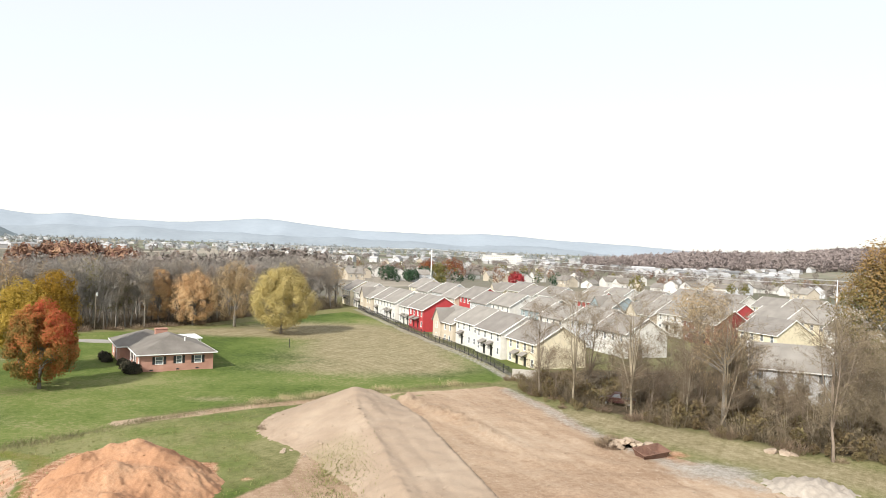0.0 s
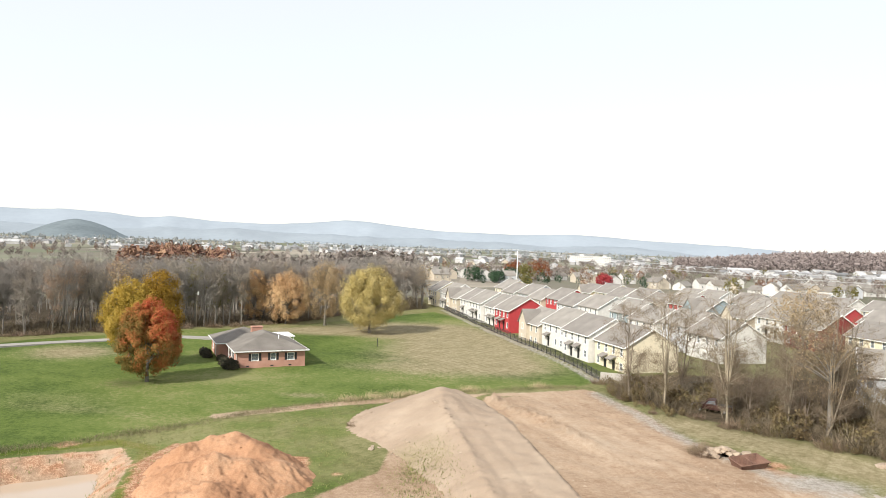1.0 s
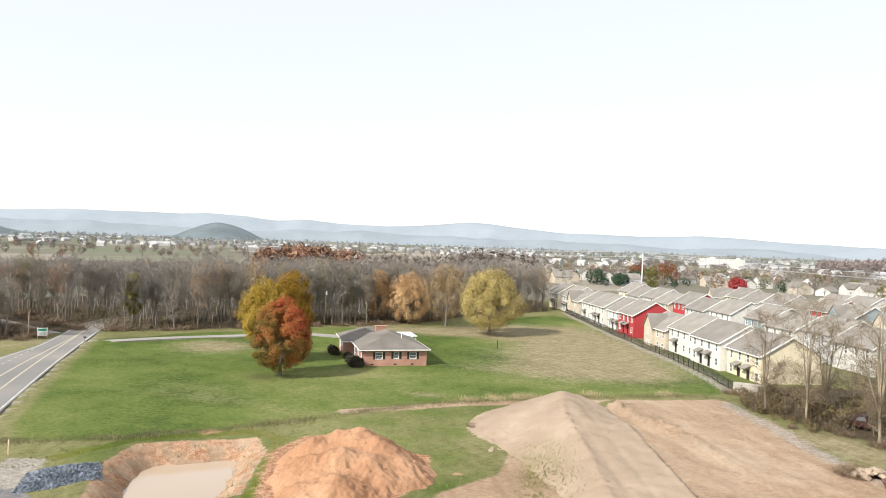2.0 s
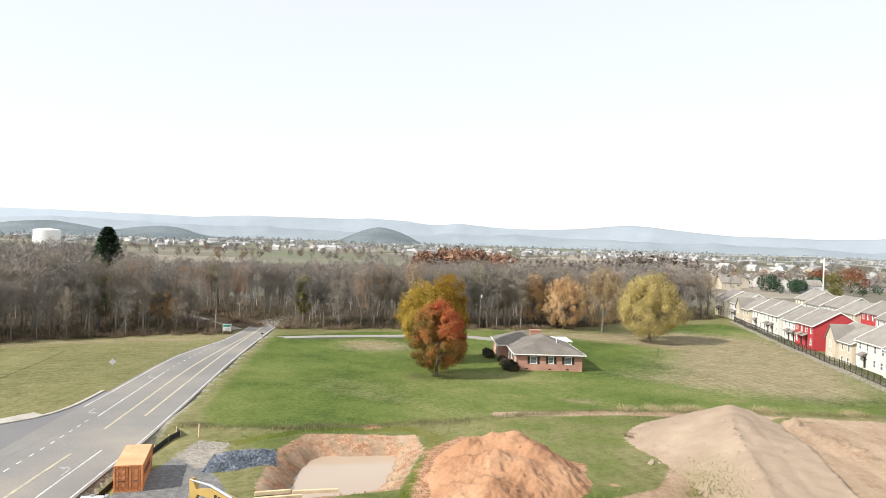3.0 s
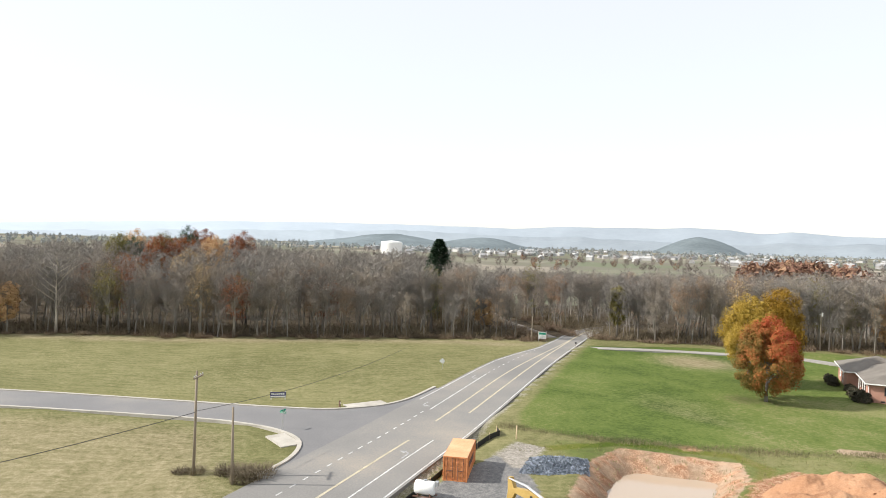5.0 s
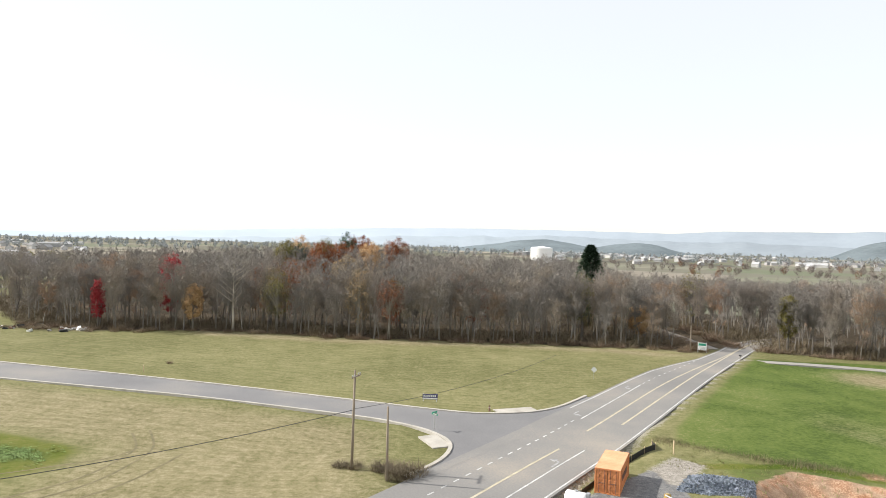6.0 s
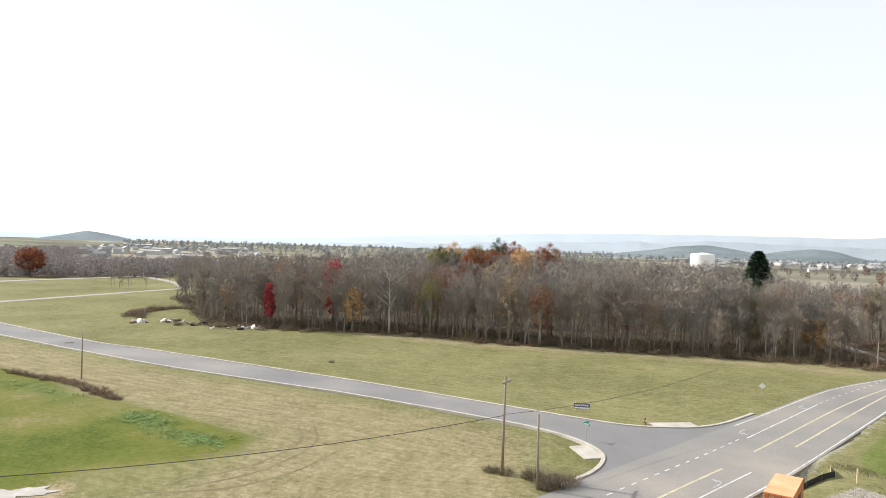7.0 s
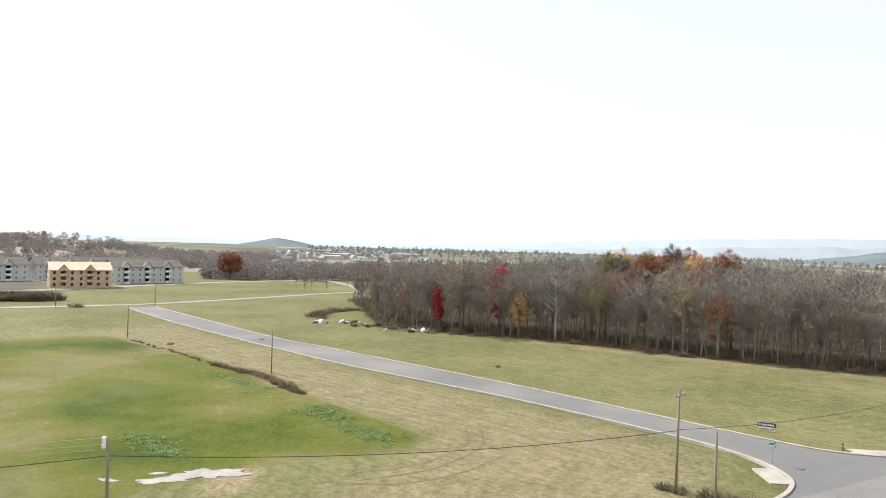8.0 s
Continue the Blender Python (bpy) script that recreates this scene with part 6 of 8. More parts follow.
def pierced(mb, m, length, z0, z1, thick, holes):
    """A wall along x with rectangular openings that go through it; its outside faces -y."""
    us = sorted({0.0, length, *[h[0] for h in holes], *[h[1] for h in holes]})
    zs = sorted({z0, z1, *[h[2] for h in holes], *[h[3] for h in holes]})
    nu, nz2 = len(us), len(zs)

    def solid(i, j):
        if not (0 <= i < nu - 1 and 0 <= j < nz2 - 1):
            return False
        cu, cv = (us[i] + us[i + 1]) / 2, (zs[j] + zs[j + 1]) / 2
        return not any(h[0] < cu < h[1] and h[2] < cv < h[3] for h in holes)
    vs = [m @ Vector((u, y, z)) for y in (0, thick) for z in zs for u in us]
    at = lambda i, j, back: back * nu * nz2 + j * nu + i
    fs = []
    for i in range(nu - 1):
        for j in range(nz2 - 1):
            if not solid(i, j):
                continue
            fs.append((at(i, j, 0), at(i + 1, j, 0), at(i + 1, j + 1, 0), at(i, j + 1, 0)))
            fs.append((at(i, j + 1, 1), at(i + 1, j + 1, 1), at(i + 1, j, 1), at(i, j, 1)))
            if not solid(i - 1, j):
                fs.append((at(i, j, 1), at(i, j, 0), at(i, j + 1, 0), at(i, j + 1, 1)))
            if not solid(i + 1, j):
                fs.append((at(i + 1, j, 0), at(i + 1, j, 1), at(i + 1, j + 1, 1), at(i + 1, j + 1, 0)))
            if not solid(i, j - 1):
                fs.append((at(i, j, 1), at(i + 1, j, 1), at(i + 1, j, 0), at(i, j, 0)))
            if not solid(i, j + 1):
                fs.append((at(i, j + 1, 0), at(i + 1, j + 1, 0), at(i + 1, j + 1, 1), at(i, j + 1, 1)))
    return mb.add(vs, fs)


# ---- the town's nearer houses ----
def town_house(l, w, e, r, wall_m, roof_m, label):
    ob = thing("house", label, "house", "houses of the town")
    a, b2 = gable_house(l, w, e, r)
    part("wall", a, M[wall_m], ob)
    part("roof", b2, M[roof_m], ob)
    for s in (-1, 1):
        for k in range(3):
            window(ob, pose((k - 1) * l / 3.3, s * (w / 2 + 0.03), e * 0.55, 0, 0, 0 if s < 0 else 180), 1.1, 1.3)
    return ob


TOWN = [town_house(14, 8, 3.0, 5.6, "siding_white", "tan_shingle", "white single-storey house with a grey shingle roof"),
        town_house(11, 8.5, 5.4, 8.2, "siding_white", "shingle", "white two-storey house with a dark gabled roof"),
        town_house(12, 9, 4.6, 7.6, "siding_tan", "tan_shingle", "tan house with a grey gabled roof"),
        town_house(22, 9, 3.4, 6.0, "siding_white", "shingle", "long low white building with a grey roof"),
        town_house(11, 8.5, 5.2, 8.0, "siding_grey", "tan_shingle", "grey two-storey house with a gabled roof")]
spots = [(-38, 509, 0), (-57, 494, 2), (-13, 511, 1), (20, 574, 3), (43, 489, 2), (76, 551, 1), (86, 483, 3), (99, 460, 0), (111, 456, 1), (162, 569, 1), (144, 432, 1), (236, 508, 3), (-30, 470, 1), (-50, 530, 1), (-70, 450, 2), (-25, 560, 4), (5, 620, 1), (60, 640, 0), (120, 620, 1)]
for i in range(85):
    az, r = frng.uniform(-33, 13), 430 + 800 * frng.random() ** 1.2
    x, y = polar(az, r)
    spots.append((x, y, frng.choice((0, 1, 2, 0, 1, 4))))
for i, (x, y, k) in enumerate(spots):
    m = pose(x, y, tz(x, y), 0, 0, frng.choice((20, -65, 25, -70, 60, 110)) + frng.uniform(-6, 6))
    copy_thing(TOWN[k], m)
for k, ob in enumerate(TOWN):
    x, y = ((-80, 560), (-20, 690), (40, 720), (190, 470), (130, 520))[k]
    ob.matrix_basis = pose(x, y, tz(x, y), 0, 0, 20 + 40 * k)


def specks(name, places, material_w, material_r, label, lo, hi, seed):
    rng = random.Random(seed)
    forms = [gable_house(l, w, e, r) for l, w, e, r in ((13, 9, 4, 7), (18, 10, 4, 7), (11, 9, 5.5, 8.2), (34, 18, 6, 7.5))]
    for which, material, sub in ((0, material_w, "walls"), (1, material_r, "roofs")):
        rng = random.Random(seed)
        vs, fs, k = [], [], 0
        for x, y in places:
            f = forms[rng.choice((0, 0, 1, 2, 2, 0, 2, 1, 2, 3))][which]
            a, s = rng.uniform(0, 3.14), rng.uniform(lo, hi)
            v = np.array(f.v) * s
            rot = np.array([[math.cos(a), -math.sin(a), 0], [math.sin(a), math.cos(a), 0], [0, 0, 1]])
            vs.append(v @ rot.T + np.array([x, y, tz(x, y)]))
            fs += [tuple(k + i for i in q) for q in f.f]
            k += len(v)
        me = bpy.data.meshes.new(name)
        me.from_pydata(np.concatenate(vs).tolist(), [], fs)
        me.materials.append(M[material])
        tagged(new(name, me), label + " " + sub, "houses", kind="stuff")


specks("far_houses", sector(250, -34, 14, 1000, 2900, 0.9) + sector(150, 28, 60, 1200, 2900, 0.8) + sector(80, 10, 28, 1500, 3000) + sector(90, -27, -15, 900, 1150) + sector(60, 46, 62, 1900, 2500) + sector(60, 95, 108, 900, 2200),
       "far_wall", "far_roof", "small pale houses of the far town:", 0.9, 1.35, 3)


# a long white block of flats in the town
def white_block():
    ob = thing("apartment_building", "long white five-storey apartment building in the town", "building", at=pose(117, 1348, -9.5, 0, 0, -5))
    mb = MB().box(-38, -8, 0, 38, 8, 17.5)
    mb.box(-38.4, -8.4, 17.5, 38.4, 8.4, 18.1).box(-20, -3, 18.1, -12, 3, 21).box(24, -3, 18.1, 30, 3, 20.5)
    part("wall", mb, M["siding_white"], ob)
    for i in range(19):
        for j in range(5):
            window(ob, pose(-36 + 4 * i, -8.03, 1.9 + 3.4 * j), 1.8, 1.6, mullion=False)


white_block()

tk = MB()
tk.tube([(0, 0, -2), (0, 0, 27.5), (0, 0, 28.6), (0, 0, 30.4)], [14, 14, 13.4, 1.0], 40)
single("water_tank", tk, M["white_paint"], "large white cylindrical water tank above the trees", "water tank", at=pose(-776, 455, -9.5))


# ---- utility poles and wires ----
def utility_pole(x, y, h, label, arms=(), r=0.14, lean=(0, 0), material="pole_wood", cap=False, turn=0, group="utility poles"):
    ob = thing("utility_pole", label, "utility pole", group, at=pose(x, y, tz(x, y), lean[0], lean[1], turn))
    part("pole", MB().tube([(0, 0, -0.3), (0, 0, h * 0.5), (0, 0, h)], [r, r * 0.85, r * 0.7], 10), M[material], ob, smooth=True)
    for z, w in arms:
        part("crossarm", MB().box(-w, -0.06 + 0.16, z - 0.06, w, 0.06 + 0.16, z + 0.06), M["pole_wood"], ob)
        for s in (-0.92, -0.5, 0.5, 0.92):
            part("insulator", MB().tube([(s * w, 0.16, z + 0.06), (s * w, 0.16, z + 0.16), (s * w, 0.16, z + 0.24)], [0.04, 0.06, 0.03], 6), M["galv"], ob, "grey insulator")
    if cap:
        part("transformer", MB().tube([(0.28, 0, h - 0.75), (0.28, 0, h - 0.7), (0.28, 0, h + 0.1), (0.28, 0, h + 0.15)], [0.1, 0.17, 0.17, 0.1], 10), M["white_paint"], ob, "white cylindrical transformer")
    return ob


utility_pole(-64.4, 17.5, 9.5, "tall grey wooden utility pole with a crossarm", ((8.95, 1.15),), 0.15, (0, -1.6), turn=-35)
utility_pole(-60.2, 19.7, 6.8, "short bare wooden pole by the junction", (), 0.14, (0, -1.6))
utility_pole(-113.5, -36.0, 7.2, "plain wooden utility pole in the field", (), 0.12)
utility_pole(-147.4, -79.3, 7.0, "plain wooden utility pole in the field", (), 0.12)
utility_pole(-215.3, -107.0, 7.5, "plain wooden utility pole by the road", (), 0.12)
utility_pole(-204.8, -133.5, 8.0, "plain wooden utility pole by the road", (), 0.12)
utility_pole(-50.7, -28.6, 6.9, "dark wooden utility pole with a white transformer", (), 0.15, cap=True, turn=-60)
utility_pole(-79.4, 159.0, 8.4, "pale wooden utility pole beside the lawn", ((7.9, 0.5),), 0.13, cap=True)
utility_pole(-117.1, 106.1, 5.6, "plain wooden pole beside the road sign", (), 0.13)
utility_pole(-131.0, 99.0, 11.0, "wooden utility pole with a crossarm by the woods", ((10.4, 1.2),), 0.14, turn=40)
utility_pole(-6.1, 385.6, 20.5, "tall pale steel transmission pole among the houses", ((19.8, 1.6), (17.5, 1.6)), 0.35, material="white_paint")
utility_pole(150, 262, 15, "pale wooden utility pole among the houses", ((14.4, 1.4), (12.6, 1.4)), 0.25, material="white_paint")


def wire(p0, p1, sag, r, material, label):
    a, b2 = Vector(p0), Vector(p1)
    pts = [a.lerp(b2, t) - Vector((0, 0, sag * 4 * t * (1 - t))) for t in [i / 14 for i in range(15)]]
    single("wire", MB().tube(pts, [r] * 15, 4, False), M[material], label, "cable", "cables")


dark = "black overhead cable hung between poles"
wire((-50.7, -28.6, 5.3), (-64.4, 17.5, 5.7), 0.9, 0.03, "wire", dark)
wire((-50.7, -28.6, 5.3), (-38, -70, 5.0), 0.9, 0.03, "wire", dark)
wire((-64.4, 17.5, 5.8), (-84, 52, 6.5), 0.8, 0.022, "wire", dark)
for q in (0.0, 0.5, 0.9):
    wire((-50.7, -28.6, 6.7 - q), (-38, -70, 6.6 - q), 0.5, 0.012, "pale_wire", "thin pale overhead wire at the pole")
pale_w = "thin pale overhead power line across the town"
for dx, z0, z1 in ((-1.5, 20.2, 14.6), (0.0, 20.4, 14.4), (1.5, 17.8, 12.8), (0.6, 17.6, 12.6)):
    wire((-6.1 + dx, 385.4, z0), (150 + dx, 262, z1), 1.5, 0.05, "pale_wire", pale_w)
    wire((150 + dx, 262, z1), (330, 130, z1), 1.5, 0.05, "pale_wire", pale_w)
    wire((-6.1 + dx, 385.4, z0), (-190, 560, z0), 2.0, 0.05, "pale_wire", pale_w)


# ---- the brick house ----
def hip_roof(x0, y0, x1, y1, e, r, o=0.55, t=0.2):
    """A hipped roof over a rectangle, its ridge along the longer side."""
    x0, y0, x1, y1 = x0 - o, y0 - o, x1 + o, y1 + o
    w, d = x1 - x0, y1 - y0
    k = min(w, d) / 2
    a, b2 = ((x0 + k, (y0 + y1) / 2), (x1 - k, (y0 + y1) / 2)) if w >= d else (((x0 + x1) / 2, y0 + k), ((x0 + x1) / 2, y1 - k))
    vs = [(x0, y0, e), (x1, y0, e), (x1, y1, e), (x0, y1, e), (*a, r), (*b2, r), (x0, y0, e - t), (x1, y0, e - t), (x1, y1, e - t), (x0, y1, e - t)]
    fs = [(0, 1, 5, 4), (1, 2, 5), (2, 3, 4, 5), (3, 0, 4)] if w >= d else [(0, 1, 4), (1, 2, 5, 4), (2, 3, 5), (3, 0, 4, 5)]
    fs += [(0, 6, 7, 1), (1, 7, 8, 2), (2, 8, 9, 3), (3, 9, 6, 0), (9, 8, 7, 6)]
    return MB().add(vs, fs)


def brick_house():
    ob = thing("house", "single-storey brick ranch house with a grey hipped roof", "house", at=pose(-48.1, 111.1, tz(-48, 114), 0, 0, 32.0))
    L, D = 11.6, 10.0
    mb = MB()
    wins = [(3.0, 1.75), (6.1, 1.8), (9.1, 1.75)]
    ww = (1.25, 0.95, 1.25)
    holes = [(x - w / 2, x + w / 2, z - 0.65, z + 0.6) for (x, z), w in zip(wins, ww)]
    pierced(mb, Matrix(), L, -0.2, 2.75, 0.25, holes)
    pierced(mb, pose(0.0, D, 0, 0, 0, -90), D - 0.25, -0.2, 2.75, 0.25, [(1.5, 2.7, 0.9, 2.2), (5.2, 6.4, 0.9, 2.2)])
    pierced(mb, pose(L, 0.25, 0, 0, 0, 90), D - 0.25, -0.2, 2.75, 0.25, [])
    part("wall", mb.weld(), M["brick"], ob, "red-brown brick wall")
    rear = MB()
    pierced(rear, pose(-1.7, D + 10.5, 0, 0, 0, -90), 10.5, -0.2, 2.75, 0.25, [(2.0, 3.4, 0.8, 2.2), (5.5, 6.6, 0.0, 2.15)])
    pierced(rear, pose(-1.45, D, 0), 1.6, -0.2, 2.75, 0.25, [])
    pierced(rear, pose(8.5, D + 0.25, 0, 0, 0, 90), 10.25, -0.2, 2.75, 0.25, [])
    pierced(rear, pose(8.5, D + 10.5, 0, 0, 0, 180), 10.2, -0.2, 2.75, 0.25, [])
    part("wall", rear.weld(), M["brick"], ob, "red-brown brick wall")
    part("roof", hip_roof(0, 0, L, D + 5.0, 2.85, 5.25), M["shingle"], ob, "grey asphalt shingle hipped roof")
    part("roof", hip_roof(-1.7, D, 8.5, D + 10.5, 2.86, 5.05), M["shingle"], ob, "grey asphalt shingle hipped roof")
    tr = MB()
    for x0, y0, x1, y1 in ((-0.62, -0.62, L + 0.62, -0.55), (-0.62, -0.55, -0.55, D - 0.6), (L + 0.55, -0.55, L + 0.62, D + 5.5), (-2.32, D - 0.62, -0.6, D - 0.55), (-2.32, D - 0.55, -2.25, D + 11.1)):
        tr.box(x0, y0, 2.7, x1, y1, 2.86)
    part("gutter", tr, M["white_trim"], ob, "white gutter")
    part("downpipe", MB().tube([(-0.1, -0.1, 0), (-0.1, -0.1, 2.4), (-0.5, -0.5, 2.62)], [0.05] * 3, 6), M["white_trim"], ob, "white downpipe")
    ch = MB().box(4.2, 11.2, 3.4, 6.2, 12.3, 5.45)
    ch.slab(4.1, 11.1, 5.45, 6.3, 12.4, 5.58, 0.04)
    part("chimney", ch, M["brick"], ob, "broad brick chimney")
    part("vent_pipe", MB().tube([(7.6, 3.4, 4.3), (7.6, 3.4, 5.0)], [0.09, 0.09], 8), M["white_trim"], ob, "white vent pipe")
    for (x, z), w in zip(wins, ww):
        window(ob, pose(x, 0.06, z), w, 1.25, True)
    for y in (2.1, 5.8):
        window(ob, pose(0.06, D - y, 1.55, 0, 0, -90), 1.2, 1.3, True)
    window(ob, pose(-1.64, D + 7.8, 1.5, 0, 0, -90), 1.4, 1.4)
    dm = MB().box(-0.5, -0.03, 0, 0.5, 0.05, 2.1)
    d = part("door", dm, M["white_trim"], ob, "white panelled front door")
    d.matrix_basis = pose(-1.64, D + 4.45, 0.02, 0, 0, -90)
    for s in (-0.35, 0.35):
        for z in (0.35, 1.3):
            part("panel", MB().slab(s - 0.12, -0.05, z - 0.2, s + 0.12, -0.03, z + 0.4, 0.01), M["white_paint"], d)
    for x in (1.8, 5.9, 9.0):
        v = part("foundation_vent", MB().box(x - 0.25, -0.03, 0.12, x + 0.25, 0.02, 0.32), M["black"], ob, "black foundation vent")
    for y in (3.0, 6.5, 9.5):
        part("porch_post", MB().slab(-0.75, y + 9.6, 0, -0.63, y + 9.72, 2.66, 0.01) if y > 9 else MB().slab(-0.5, y - 0.06, 0, -0.38, y + 0.06, 2.66, 0.01), M["white_trim"], ob, "white porch post")
    cp = MB().slab(8.7, D + 5.6, 2.85, 13.4, D + 12.0, 3.0, 0.03)
    part("carport_roof", cp, M["white_paint"], ob, "flat white carport roof")
    for x, y in ((9.0, D + 11.7), (13.1, D + 11.7), (9.0, D + 5.9), (13.1, D + 5.9)):
        part("carport_post", MB().tube([(x, y, -0.1), (x, y, 2.87)], [0.07, 0.07], 8), M["white_trim"], ob, "white carport post")
    base = pose(-48.1, 111.1, tz(-48, 114), 0, 0, 32.0)
    return base


HB = brick_house()


def ball_bush(seed, r, h):
    rng = random.Random(seed)
    c = MB()
    for _ in range(900):
        d = Vector((rng.gauss(0, 1), rng.gauss(0, 1), abs(rng.gauss(0, 1)))).normalized()
        k = rng.uniform(0.75, 1.02) + 0.08 * math.sin(d.x * 7 + seed) * math.cos(d.y * 6)
        p = Vector((d.x * r * k, d.y * r * k, 0.1 + d.z * h * k))
        n = (d + Vector((rng.gauss(0, .5), rng.gauss(0, .5), rng.gauss(0, .5)))).normalized()
        u = n.orthogonal().normalized() * 0.13
        v = n.cross(u)
        c.add([p - u, p - v * 0.6, p + u, p + v * 0.6], [(0, 1, 2, 3)])
    c.tube([(0, 0, -0.1), (0, 0, h * 0.6)], [0.12, 0.05], 5)
    return c.mesh("bush", M["hedge"])


BUSH = [ball_bush(1, 1.0, 1.4), ball_bush(2, 1.0, 1.2)]
for x, y, s in ((-1.0, -0.9, 1.35), (-1.3, 1.6, 1.1), (-1.5, 3.8, 1.0), (-1.1, 5.8, 0.8), (-1.5, 7.9, 0.9), (-3.4, 11.8, 0.95), (-3.4, 14.2, 1.1), (-3.6, 17.0, 0.8)):
    p = HB @ Vector((x, y, 0))
    o = tagged(new("bush", BUSH[int(s * 10) % 2]), "dark clipped round bush beside the brick house", "bush", "bushes by the house")
    o.matrix_basis = pose(p.x, p.y, tz(p.x, p.y), 0, 0, s * 300)
    o.scale = (s, s, s)


# ---- terraced houses behind the fence ----
ROW_D, ROW_E = Vector((-0.39, 0.921, 0)).normalized(), Vector((0.921, 0.39, 0)).normalized()
ROW_DEG = math.degrees(math.atan2(-ROW_D.y, -ROW_D.x))


def terrace(w, wall_m, label, cross=False, doors=2, depth=11.0, e=5.3, r=8.5, awning="tan_shingle"):
    """One dwelling of the terrace: x along the row, its front towards -y."""
    ob = thing("townhouse", label, "house", "terraced houses")
    mb = MB()
    xs = [w * (i + 0.5) / 4 for i in range(4)]
    holes = [(x - 0.5, x + 0.5, 3.3, 4.8) for x in xs]
    dx = [w * 0.36, w * 0.64] if doors == 2 else [w * 0.3]
    lx = [w * 0.12, w * 0.88] if doors == 2 else [w * 0.62, w * 0.85]
    holes += [(x - 0.5, x + 0.5, 0.0, 2.15) for x in dx] + [(x - 0.55, x + 0.55, 0.7, 2.1) for x in lx]
    pierced(mb, Matrix(), w, -1.8, e, 0.2, holes)
    pierced(mb, pose(w, depth, 0, 0, 0, 180), w, -1.8, e, 0.2, [(w - x - 0.5, w - x + 0.5, 3.3, 4.8) for x in xs])
    for x0, s in ((0.0, 1), (w - 0.2, 1)):
        mb.add([(x0, 0.2, -1.8), (x0 + 0.2, 0.2, -1.8), (x0 + 0.2, depth - 0.2, -1.8), (x0, depth - 0.2, -1.8), (x0, 0.2, e), (x0 + 0.2, 0.2, e), (x0 + 0.2, depth - 0.2, e), (x0, depth - 0.2, e), (x0, depth / 2, r - 0.15), (x0 + 0.2, depth / 2, r - 0.15)],
               [(0, 1, 5, 4), (1, 2, 6, 9, 5), (2, 3, 7, 6), (3, 0, 4, 8, 7), (4, 5, 9, 8), (6, 7, 8, 9)])
    part("wall", mb.weld(), M[wall_m], ob)
    _, rf = gable_house(w - 0.1, depth, e, r, 0.35)
    rf.v = [(x + w / 2, y + depth / 2, z) for x, y, z in rf.v]
    part("roof", rf, M["tan_shingle"], ob, "grey-tan shingle roof")
    k = (r - e) / (depth / 2)
    for x0 in (-0.36, w + 0.22):
        for s in (0, 1):
            ya, yb = (-0.38, depth / 2) if s == 0 else (depth + 0.38, depth / 2)
            za = e - k * 0.38
            if s == 0:
                tr = MB()
            tr.add([(x0, ya, za - 0.2), (x0 + 0.14, ya, za - 0.2), (x0 + 0.14, yb, r - 0.2), (x0, yb, r - 0.2), (x0, ya, za + 0.03), (x0 + 0.14, ya, za + 0.03), (x0 + 0.14, yb, r + 0.03), (x0, yb, r + 0.03)],
                   [(0, 1, 2, 3), (4, 5, 6, 7), (0, 1, 5, 4), (1, 2, 6, 5), (2, 3, 7, 6), (3, 0, 4, 7)])
        part("bargeboard", tr.weld(), M["white_trim"], ob, "white bargeboard")
    part("gutter", MB().box(-0.2, -0.52, e - 0.42, w + 0.2, -0.38, e - 0.26), M["white_trim"], ob, "white gutter")
    if cross:
        c, cr = gable_house(4.2, 4.6, e, r - 0.3, 0.3)
        c.v = [(y + w * 0.3, x + 2.0 - 0.6, z - 0.8 * (z < 0)) for x, y, z in c.v]
        cr.v = [(y + w * 0.3, x + 2.0 - 0.6, z) for x, y, z in cr.v]
        c.f = [tuple(reversed(f)) for f in c.f]
        part("gable_wall", c, M[wall_m], ob)
        part("gable_roof", cr, M["tan_shingle"], ob, "grey-tan shingle roof")
        window(ob, pose(w * 0.3, -0.68, 4.1), 1.2, 1.5)
        window(ob, pose(w * 0.3, -0.68, 1.4), 1.2, 1.5)
    for x in xs:
        if not (cross and abs(x - w * 0.3) < 2.6):
            window(ob, pose(x, 0.04, 4.05), 1.0, 1.5)
        window(ob, pose(x, depth - 0.04, 4.05, 0, 0, 180), 1.0, 1.5)
    for x in lx:
        if not (cross and abs(x - w * 0.3) < 2.6):
            window(ob, pose(x, 0.04, 1.4), 1.1, 1.4)
    for x in dx:
        if cross and abs(x - w * 0.3) < 2.4:
            continue
        part("door", MB().box(x - 0.48, 0.03, 0, x + 0.48, 0.09, 2.12), M["black"], ob, "dark front door")
        aw = MB().add([(x - 1.0, 0.0, 3.05), (x + 1.0, 0.0, 3.05), (x + 1.0, -1.3, 2.5), (x - 1.0, -1.3, 2.5), (x - 1.0, 0.0, 2.93), (x + 1.0, 0.0, 2.93), (x + 1.0, -1.3, 2.38), (x - 1.0, -1.3, 2.38)],
                      [(0, 1, 2, 3), (7, 6, 5, 4), (3, 2, 6, 7), (0, 3, 7, 4), (2, 1, 5, 6)])
        part("awning", aw, M[awning], ob, "small shingled awning over the door")
        for s in (-0.85, 0.85):
            part("bracket", MB().tube([(x + s, 0.0, 1.75), (x + s, -1.1, 2.45)], [0.05, 0.05], 4), M["black"], ob, "dark awning bracket")
    return ob


